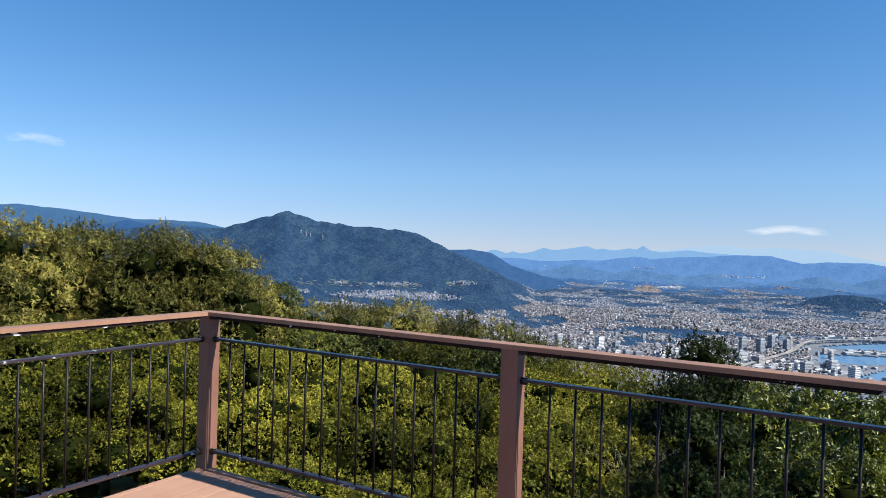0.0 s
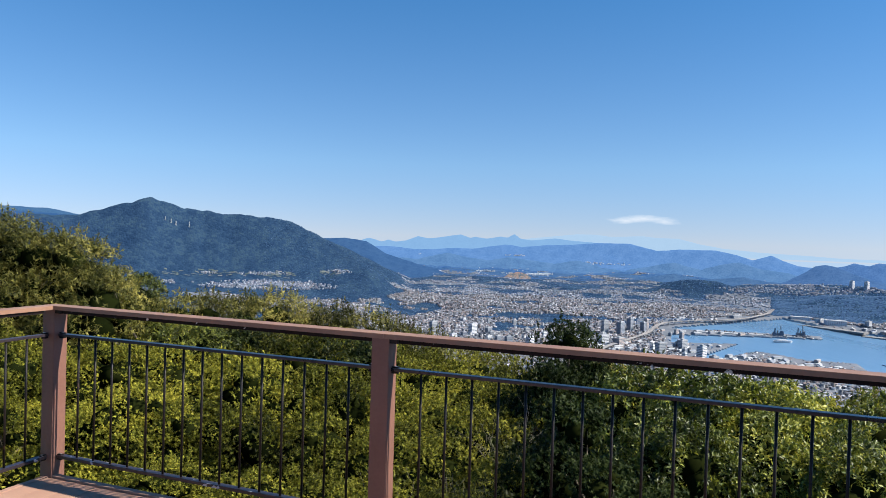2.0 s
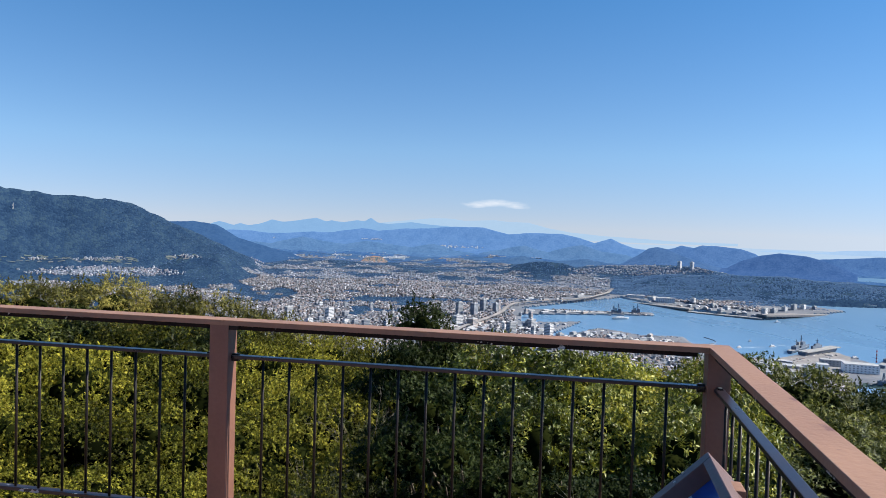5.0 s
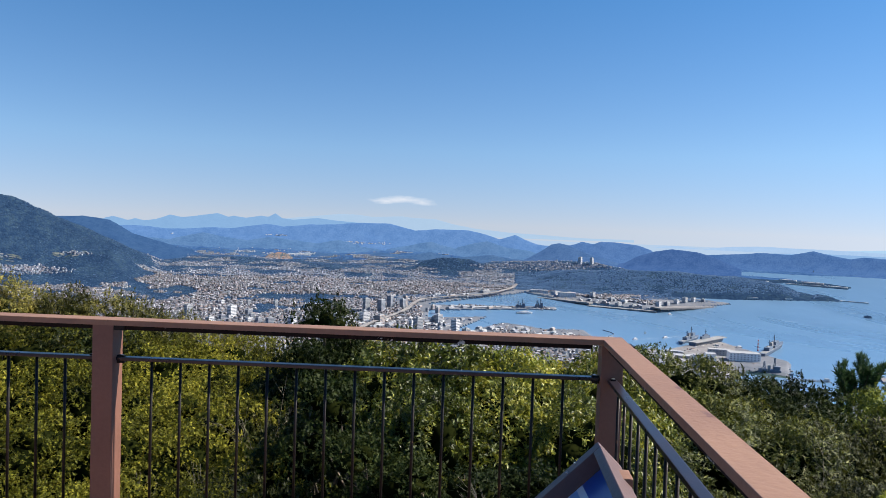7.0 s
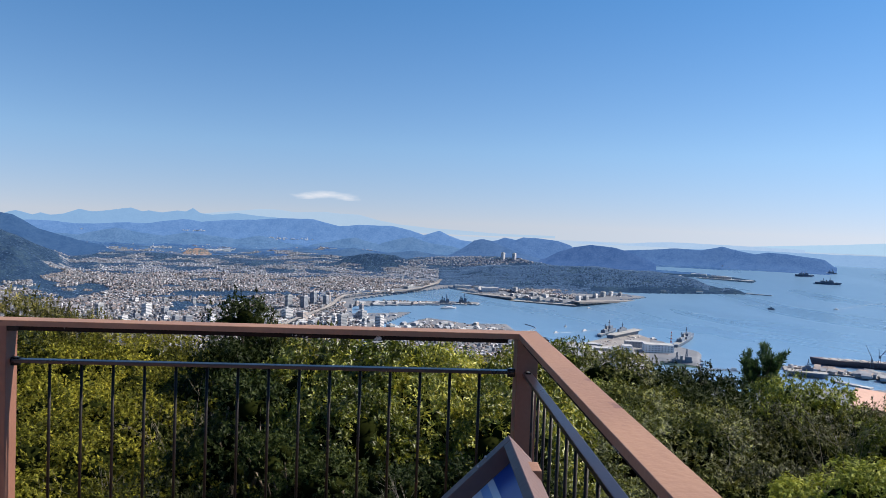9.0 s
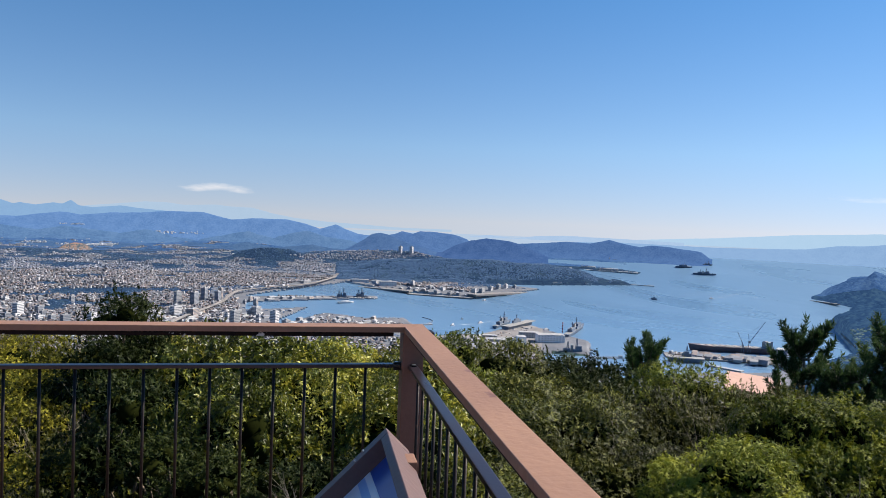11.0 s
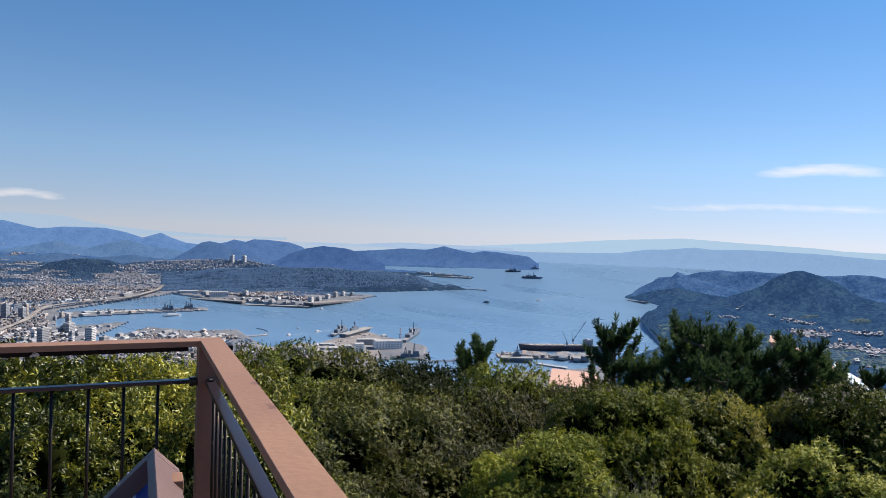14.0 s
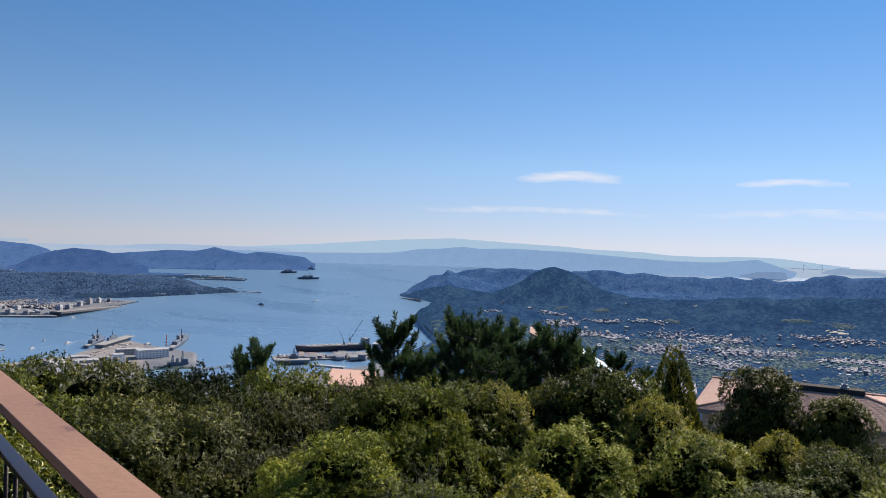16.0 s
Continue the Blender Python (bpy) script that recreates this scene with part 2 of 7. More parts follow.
def many(name, colours, rough=0.7, glow=0.0):
    """Joined pieces, each with one colour of a list."""
    m, nt, N, Lk, bsdf = nodes_of(name)
    geo = N.new("ShaderNodeNewGeometry")
    ramp = N.new("ShaderNodeValToRGB")
    ramp.color_ramp.interpolation = "CONSTANT"
    e = ramp.color_ramp.elements
    while len(e) < len(colours):
        e.new(0.5)
    for k, c in enumerate(colours):
        e[k].position = k / len(colours)
        e[k].color = (*c, 1)
    Lk.new(geo.outputs["Random Per Island"], ramp.inputs["Fac"])
    Lk.new(ramp.outputs["Color"], bsdf.inputs["Base Color"])
    bsdf.inputs["Roughness"].default_value = rough
    # glow imitates haze in front of the pieces; their own colour is dimmed
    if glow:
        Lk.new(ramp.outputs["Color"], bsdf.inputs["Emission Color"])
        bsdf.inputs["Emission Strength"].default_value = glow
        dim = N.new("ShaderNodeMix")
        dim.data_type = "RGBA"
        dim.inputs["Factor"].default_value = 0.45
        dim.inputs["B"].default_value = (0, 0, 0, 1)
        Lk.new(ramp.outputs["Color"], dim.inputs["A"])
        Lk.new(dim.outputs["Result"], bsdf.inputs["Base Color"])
    return m


def water_material(name="sea_water", calm=0.0):
    m, nt, N, Lk, bsdf = nodes_of(name)
    tc = N.new("ShaderNodeTexCoord")
    n1 = N.new("ShaderNodeTexNoise")
    n1.inputs["Scale"].default_value = 0.0035
    n1.inputs["Detail"].default_value = 6
    n1.inputs["Distortion"].default_value = 0.6
    mp = N.new("ShaderNodeMapping")
    mp.inputs["Rotation"].default_value = (0, 0, radians(-30))
    mp.inputs["Scale"].default_value = (1.0, 0.35, 1.0)
    Lk.new(tc.outputs["Object"], mp.inputs[0])
    Lk.new(mp.outputs[0], n1.inputs["Vector"])
    n2 = N.new("ShaderNodeTexNoise")
    n2.inputs["Scale"].default_value = 0.12
    n2.inputs["Detail"].default_value = 5
    Lk.new(tc.outputs["Object"], n2.inputs["Vector"])
    mix = N.new("ShaderNodeMix")
    mix.data_type = "RGBA"
    mix.inputs["A"].default_value = (0.072, 0.160, 0.275, 1)
    mix.inputs["B"].default_value = (0.112, 0.210, 0.335, 1)
    Lk.new(n1.outputs["Fac"], mix.inputs["Factor"])
    Lk.new(mix.outputs["Result"], bsdf.inputs["Base Color"])
    rr = N.new("ShaderNodeMapRange")
    rr.inputs["From Min"].default_value = 0.35
    rr.inputs["From Max"].default_value = 0.65
    rr.inputs["To Min"].default_value = 0.22 - calm
    rr.inputs["To Max"].default_value = 0.36 - calm
    Lk.new(n1.outputs["Fac"], rr.inputs["Value"])
    Lk.new(rr.outputs["Result"], bsdf.inputs["Roughness"])
    bsdf.inputs["IOR"].default_value = 1.33
    b = N.new("ShaderNodeBump")
    b.inputs["Strength"].default_value = 0.35 if not calm else 0.03
    b.inputs["Distance"].default_value = 1.0
    Lk.new(n2.outputs["Fac"], b.inputs["Height"])
    Lk.new(b.outputs[0], bsdf.inputs["Normal"])
    return m


M_CAP = surface("brown_painted_rail", (0.190, 0.100, 0.063), (0.268, 0.150, 0.096), 2.0, 0.55, 0.0, 0.25, 45, spots=((0.13, 0.06, 0.045), 0.33, 7.0))
M_PEEL = surface("peeling_underside", (0.008, 0.006, 0.006), (0.02, 0.013, 0.012), 5, 0.8, 0, 0.5, 50, spots=((0.45, 0.45, 0.44), 0.37, 11.0), spec=0.1)
M_POST = surface("brown_painted_post", (0.140, 0.064, 0.045), (0.190, 0.090, 0.064), 2.5, 0.55, 0, 0.2, 50)
M_BAR = surface("dark_brown_steel", (0.005, 0.004, 0.004), (0.013, 0.009, 0.009), 4, 0.45, 0.0, 0.25, 60, spots=((0.05, 0.028, 0.02), 0.34, 14.0), spec=0.2)
M_RAIL = surface("chipped_dark_rail", (0.012, 0.009, 0.013), (0.024, 0.018, 0.025), 4, 0.30, 0.0, 0.06, 60, spots=((0.42, 0.42, 0.45), 0.325, 9.0), spec=0.5)
M_RAILP = surface("worn_dark_rail", (0.013, 0.009, 0.012), (0.030, 0.020, 0.024), 4, 0.38, 0.0, 0.25, 60, spots=((0.36, 0.36, 0.39), 0.385, 15.0))
M_STEEL = surface("zinc_bolt", (0.3, 0.3, 0.3), (0.5, 0.5, 0.5), 9, 0.35, 0.9, 0.1, 80)
M_DECK = surface("deck_board", (0.255, 0.136, 0.092), (0.35, 0.20, 0.136), 4, 0.75, 0, 0.35, 80, island=0.25)
M_BOARD = surface("mauve_brown_board_frame", (0.085, 0.050, 0.048), (0.130, 0.078, 0.072), 3, 0.5, 0, 0.25, 50, spots=((0.05, 0.03, 0.03), 0.36, 9.0))
M_BLUE = surface("blue_print", (0.0048, 0.0467, 0.2465), (0.0080, 0.0680, 0.3060), 1.2, 0.3, 0, 0.0, 40)
M_PALE = surface("pale_blue_print", (0.1650, 0.3230, 0.5580), (0.2025, 0.3655, 0.5940), 1.2, 0.3, 0, 0.0, 40)
M_WHITEP = surface("white_print", (0.52, 0.56, 0.62), (0.58, 0.62, 0.66), 1.2, 0.3, 0, 0.0, 40)
M_BARK = surface("grey_brown_bark", (0.06, 0.045, 0.035), (0.17, 0.14, 0.11), 3, 0.9, 0, 0.8, 30)
M_TWIG = surface("pale_bare_twig", (0.14, 0.12, 0.095), (0.30, 0.26, 0.21), 5, 0.85, 0, 0.4, 60)
M_GRASS = surface("dry_grass", (0.07, 0.085, 0.02), (0.20, 0.18, 0.07), 1.3, 0.9, 0, 0.8, 25)
M_LEAF_OLIVE = leafy("olive_leaves", [(0.0057, 0.008, 0.0013), (0.0428, 0.048, 0.0057), (0.1481, 0.1518, 0.0174), (0.3669, 0.3429, 0.0437)], 0.6, 0.31, 0.12)
M_LEAF_WILLOW = leafy("narrow_grey_green_leaves", [(0.009, 0.0115, 0.002), (0.0437, 0.047, 0.0088), (0.1313, 0.126, 0.0266), (0.3206, 0.2835, 0.0714)], 0.55, 0.31, 0.18)
M_LEAF_GLOSSY = leafy("glossy_leaves", [(0.0035, 0.0067, 0.0011), (0.0284, 0.0439, 0.0055), (0.0935, 0.119, 0.0143), (0.3267, 0.3279, 0.0471)], 0.42, 0.27, 0.4)
# near-black: the shade between the leaves is put into the colour
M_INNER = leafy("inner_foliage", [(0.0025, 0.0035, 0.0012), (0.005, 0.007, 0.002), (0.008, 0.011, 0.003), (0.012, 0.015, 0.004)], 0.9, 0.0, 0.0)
M_LEAF_MID = leafy("mid_green_leaves", [(0.005, 0.0091, 0.0017), (0.0246, 0.0397, 0.0054), (0.0952, 0.1275, 0.0152), (0.263, 0.2938, 0.0392)], 0.6, 0.15, 0.15)
M_LEAF_DEEP = leafy("deep_green_leaves", [(0.0028, 0.0059, 0.0011), (0.012, 0.019, 0.0033), (0.0459, 0.0591, 0.0097), (0.1604, 0.1706, 0.025)], 0.55, 0.13, 0.2)
M_LEAF_DARK = leafy("dark_evergreen_leaves", [(0.003, 0.006, 0.002), (0.008, 0.015, 0.004), (0.016, 0.026, 0.006), (0.036, 0.05, 0.011)], 0.6, 0.15, 0.1)
M_LEAF_BRIGHT = leafy("fresh_green_leaves", [(0.0105, 0.0186, 0.0024), (0.0428, 0.0628, 0.0067), (0.1184, 0.152, 0.0163), (0.2696, 0.3017, 0.0446)], 0.6, 0.22, 0.12)
M_LEAF_BROWN = leafy("brownish_leaves", [(0.0044, 0.0056, 0.0011), (0.0147, 0.0187, 0.0034), (0.0469, 0.0549, 0.0101), (0.117, 0.1268, 0.0272)], 0.55, 0.2, 0.2)
M_NEEDLE = leafy("pine_needles", [(0.0065, 0.0158, 0.0048), (0.0163, 0.0404, 0.0146), (0.0309, 0.0667, 0.0228), (0.0650, 0.1141, 0.0423)], 0.6, 0.32, 0.15)
# a little of the haze's blue is in these woods' colours
M_LAND = wooded("wooded_ground", [(0.010, 0.022, 0.029), (0.021, 0.043, 0.051), (0.034, 0.061, 0.066), (0.060, 0.089, 0.083)], 0.07)
M_APRON = surface("sandy_concrete_apron", (0.1020, 0.1032, 0.1144), (0.2295, 0.2193, 0.2156), 0.02, 0.9, 0, 0.0, 0.3)
# a bluish tint of the town's haze is mixed into this ground
M_TOWN = surface("town_ground", (0.064, 0.080, 0.106), (0.14, 0.152, 0.178), 0.012, 0.9, 0, 0.0, 0.09)
# haze over the hills is put into the colours and emission, paler farther off
M_HILL = wooded("hazed_hill_woods", [(0.0126, 0.0314, 0.0723), (0.0165, 0.0394, 0.0856), (0.0213, 0.048, 0.0971), (0.0309, 0.062, 0.1048)], 0.10, 0.6, 0.50, 0.52)
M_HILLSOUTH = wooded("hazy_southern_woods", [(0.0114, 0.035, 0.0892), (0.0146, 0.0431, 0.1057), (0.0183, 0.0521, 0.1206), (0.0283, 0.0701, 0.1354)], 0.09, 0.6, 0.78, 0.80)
M_HILLFAR = wooded("hazed_far_woods", [(0.0220, 0.0657, 0.1696), (0.0310, 0.0837, 0.2030), (0.0410, 0.0996, 0.2300), (0.0550, 0.1230, 0.2484)], 0.11, 0.5, 0.60, 0.62)
# very dark: the shade under the trees is put into this litter's colour
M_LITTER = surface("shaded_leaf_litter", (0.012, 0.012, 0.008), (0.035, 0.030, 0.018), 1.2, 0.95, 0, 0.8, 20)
M_FIELD = many("terraced_fields", [(0.0413, 0.0638, 0.0640), (0.0600, 0.0788, 0.0760), (0.0900, 0.1013, 0.1000), (0.0338, 0.0562, 0.0600), (0.1200, 0.1237, 0.1320)])
M_SEA = water_material()
# the far sea's pale sheen is put into its colour and emission
M_SEAFAR = wooded("far_sea_sheen", [(0.235, 0.325, 0.445), (0.25, 0.34, 0.46)], 0.002, 0.0, 0.85, 0.9)
# roof colours with some of the haze's blue put in
M_ROOFS = many("house_roofs", [(0.060, 0.068, 0.090), (0.10, 0.108, 0.13), (0.135, 0.145, 0.17), (0.075, 0.082, 0.105), (0.17, 0.18, 0.21), (0.15, 0.115, 0.11), (0.36, 0.37, 0.40), (0.070, 0.095, 0.135), (0.045, 0.050, 0.065), (0.20, 0.165, 0.16)], 0.9)
M_CONC = surface("pale_concrete", (0.22, 0.235, 0.255), (0.34, 0.355, 0.375), 0.05, 0.85, 0, 0.0, 0.4)
M_WHITE = surface("white_wall", (0.44, 0.45, 0.48), (0.57, 0.58, 0.60), 0.05, 0.8, 0, 0.0, 0.5)
M_BRIGHT = surface("bright_white_wall", (0.66, 0.67, 0.68), (0.76, 0.77, 0.78), 0.05, 0.8, 0, 0.0, 0.5)
M_GREYB = surface("grey_wall", (0.15, 0.17, 0.21), (0.24, 0.26, 0.30), 0.05, 0.8, 0, 0.0, 0.5)
M_BROWNB = surface("brown_grey_wall", (0.25, 0.21, 0.20), (0.36, 0.31, 0.29), 0.05, 0.8, 0, 0.0, 0.5)
M_GLASS = surface("dark_window_band", (0.10, 0.12, 0.155), (0.15, 0.175, 0.21), 0.05, 0.25, 0, 0.0, 0.5)
M_SHIP = surface("ship_grey", (0.0712, 0.0998, 0.1437), (0.1187, 0.1575, 0.2127), 0.04, 0.6, 0, 0.0, 0.4)
M_SHIPDK = surface("ship_deck", (0.16, 0.17, 0.18), (0.27, 0.27, 0.27), 0.04, 0.8, 0, 0.0, 0.4)
M_HULLRED = surface("dark_hull", (0.065, 0.050, 0.060), (0.115, 0.085, 0.095), 0.03, 0.7, 0, 0.0, 0.3)
M_WAKE = surface("foam", (0.17, 0.27, 0.40), (0.46, 0.55, 0.66), 0.02, 0.7, 0, 0.0, 0.3)
M_TILE = surface("pink_brown_roof_tile", (0.30, 0.175, 0.135), (0.43, 0.275, 0.22), 1.0, 0.8, 0, 0.3, 8, island=0.3)
M_CREAM = surface("cream_wall", (0.62, 0.43, 0.30), (0.74, 0.53, 0.39), 0.6, 0.85, 0, 0.1, 10)
M_DKROOF = surface("dark_flat_roof", (0.03, 0.028, 0.03), (0.06, 0.055, 0.055), 0.8, 0.9, 0, 0.1, 10, spec=0.1)
M_AQUA = surface("pale_blue_sheet_roof", (0.2232, 0.4320, 0.5460), (0.2976, 0.5040, 0.6084), 0.5, 0.5, 0, 0.1, 10)


# ---------------------------------------------------------------- the land
# Distances past 2.5 km are drawn in towards the eye, along the line of sight, so that the bay and the
# mountains, up to 60 km off, lie within 4.9 km.
NEAR_R, SPAN_R = 2500.0, 2400.0
SEA_DROP = EYE_Z - SEA          # eye above the sea


def drawn_in(r):
    u = np.maximum(np.asarray(r, dtype=float) - NEAR_R, 0) / SPAN_R
    return np.where(np.asarray(r) < NEAR_R, r, NEAR_R + SPAN_R * u / (1 + u))


def place(az, r, z):
    """World place of a point by bearing (degrees), true distance and height over the deck."""
    az, r, z = np.asarray(az, float), np.asarray(r, float), np.asarray(z, float)
    k = drawn_in(r) / np.maximum(r, 1e-6)
    a = np.radians(az)
    return np.stack(np.broadcast_arrays(np.sin(a) * r * k, np.cos(a) * r * k, EYE_Z + (z - EYE_Z) * k), -1)


def at_dip(el):
    """The true distance at which the sea lies at that angle below the eye's level."""
    return SEA_DROP / np.tan(np.radians(-np.asarray(el, float)))


# outline of the bay: bearing, dip
BAY = [
    (27.5, -6.5), (31.2, -5.95), (35.6, -5.25), (38.9, -5.75), (45.8, -6.2), (51.2, -5.2), (47, -4.98), (51.4, -4.85),
    (58.4, -4.45), (56, -4.1), (52.5, -3.6), (54.7, -3.4), (58.7, -3.6), (58.9, -3.42), (54.7, -3.1), (49.7, -3.02),
    (51.8, -2.75), (57, -2.75), (64.0, -2.45), (62, -1.95), (70, -2.3), (76, -2.1), (76, -2.6), (72.5, -3.6),
    (70.8, -4.5), (73.5, -4.95), (72, -6.1), (73, -7.2), (73.8, -8.2), (70, -9.6), (68.5, -10.2), (63, -10.9),
    (58, -12), (52, -11.5), (51.2, -10.25), (55.4, -10.15), (55.4, -9.2), (50.6, -8.1), (46, -9.4), (42.5, -9.4),
]
INLETS = [
    (40.4, -8.0), (37.2, -8.1), (34, -7.75), (30, -9.0), (29.6, -8.7), (32.7, -7.3), (28.0, -7.6), (28.0, -6.95),
    (38.2, -6.5), (38.2, -6.28), (30, -6.5),
]


def shore(az, el):
    """Signed angle from the bay's outline, in degrees: positive over water."""
    pts = np.array(BAY + INLETS)
    inside = np.zeros(az.shape, bool)
    best = np.full(az.shape, 1e9)
    for (x0, y0), (x1, y1) in zip(pts, np.roll(pts, -1, 0)):
        dx, dy = x1 - x0, y1 - y0
        t = np.clip(((az - x0) * dx + (el - y0) * dy) / (dx * dx + dy * dy), 0, 1)
        best = np.minimum(best, np.hypot(az - x0 - t * dx, el - y0 - t * dy))
        cross = (y0 > el) != (y1 > el)
        inside ^= cross & (az < dx * (el - y0) / (dy if dy else 1e-9) + x0)
    return np.where(inside, best, -best)


# ridges: true distance, reach in front, reach behind, crest as bearing and angle
RIDGES = {
    "mountain": (5000, 700, 1500, [(-40, 0.3), (-25, 0.4), (-21, 0.84), (-17, 0.99), (-15.1, 1.52), (-13.6, 2.05), (-12.76, 2.44), (-12.24, 2.56), (-11.45, 2.32), (-10.1, 1.87), (-8.8, 1.54), (-7.0, 1.28), (-5.66, 1.22), (-3.85, 1.13), (-2.03, 0.82), (-1.1, 0.39), (0.3, -0.38), (2.1, -1.12), (4, -1.97), (5.3, -2.6), (8, -4.2)]),
    "apron": (4650, 1250, 900, [(-40, -1.9), (-25, -2.2), (-14, -2.5), (-8, -2.7), (-2, -2.9), (3, -3.2), (6, -3.9), (8, -4.4)]),
    "foot": (4000, 420, 600, [(-12, -3.1), (-9, -3.6), (-6, -3.2), (-4, -4.4), (-1.5, -4.5), (0.5, -3.5), (1.6, -2.95), (4.1, -2.62), (5.0, -3.2), (6.2, -4.2), (9, -5)]),
    "knoll": (5400, 260, 260, [(25.5, -3.8), (26.8, -3.45), (27.5, -3.0), (28.8, -2.73), (29.8, -2.66), (31.1, -2.7), (32.0, -2.94), (33, -3.2), (35, -3.8)]),
    "hill_town": (5750, 520, 500, [(30, -3.5), (33, -2.95), (36, -2.8), (39, -2.62), (41, -2.66), (43, -2.95), (45, -3.5)]),
    "wood": (4800, 420, 500, [(33.5, -5.2), (35.3, -5.0), (35.9, -4.63), (36.6, -4.02), (38.3, -3.42), (39.6, -3.28), (41.4, -3.25), (43.1, -3.12), (45.2, -3.18), (47.3, -3.05), (49.7, -3.16), (51.3, -3.2), (52.9, -3.48), (54.4, -3.65), (55.4, -4.05), (55.9, -4.41), (56.3, -4.35), (57, -4.05), (57.9, -4.1), (58.7, -4.5)]),
    "cape": (5000, 420, 380, [(70.3, -4.6), (70.85, -4.42), (72.05, -3.62), (73.2, -3.0), (74.2, -2.66), (74.6, -2.23), (75.4, -2.6), (77, -3.0), (79, -3.6), (80.5, -4.3)]),
    "cape_back": (5900, 560, 700, [(72.6, -3.2), (73.16, -2.86), (74.3, -2.7), (75.4, -2.55), (76.3, -2.26), (77.7, -2.08), (78.6, -2.14), (79.7, -2.01), (82.2, -2.06), (84.4, -2.06), (86.6, -1.93), (87.4, -1.94), (88.7, -2.16), (90, -2.01), (92.1, -2.23), (93.7, -2.07), (94.7, -2.19), (96.1, -1.95), (97.3, -2.23), (98.4, -2.01), (99.5, -2.28), (100.7, -2.3), (101.7, -1.8), (102.8, -1.54), (103.5, -1.55), (104.1, -1.67), (105.2, -1.5), (112, -1.6), (130, -2)]),
    "cone": (4100, 440, 480, [(75, -5.1), (77.3, -4.67), (78.6, -3.95), (79.75, -3.45), (80.6, -3.01), (81.5, -2.31), (82.2, -1.92), (82.7, -1.79), (83.3, -1.86), (84.4, -2.15), (85.5, -2.69), (86.2, -3.24), (87, -3.51), (88.3, -3.66), (89.6, -4.1), (92, -4.6), (95, -5.3)]),
    "spur": (3650, 480, 520, [(85, -4.9), (88.3, -4.2), (89.6, -3.97), (92.5, -3.97), (93.6, -4.04), (94.6, -3.9), (95.5, -3.63), (96.9, -3.5), (98.1, -3.35), (99.2, -3.57), (101.2, -3.2), (102.1, -3.3), (103.5, -3.25), (105.2, -3.02), (106, -3.0), (130, -3)]),
    "point": (3050, 420, 480, [(71.7, -6.9), (72.1, -6.5), (72.6, -5.86), (73.7, -5.4), (75, -4.98), (77.3, -4.85), (79.6, -5.0), (82, -5.5), (85, -6.2)]),
}
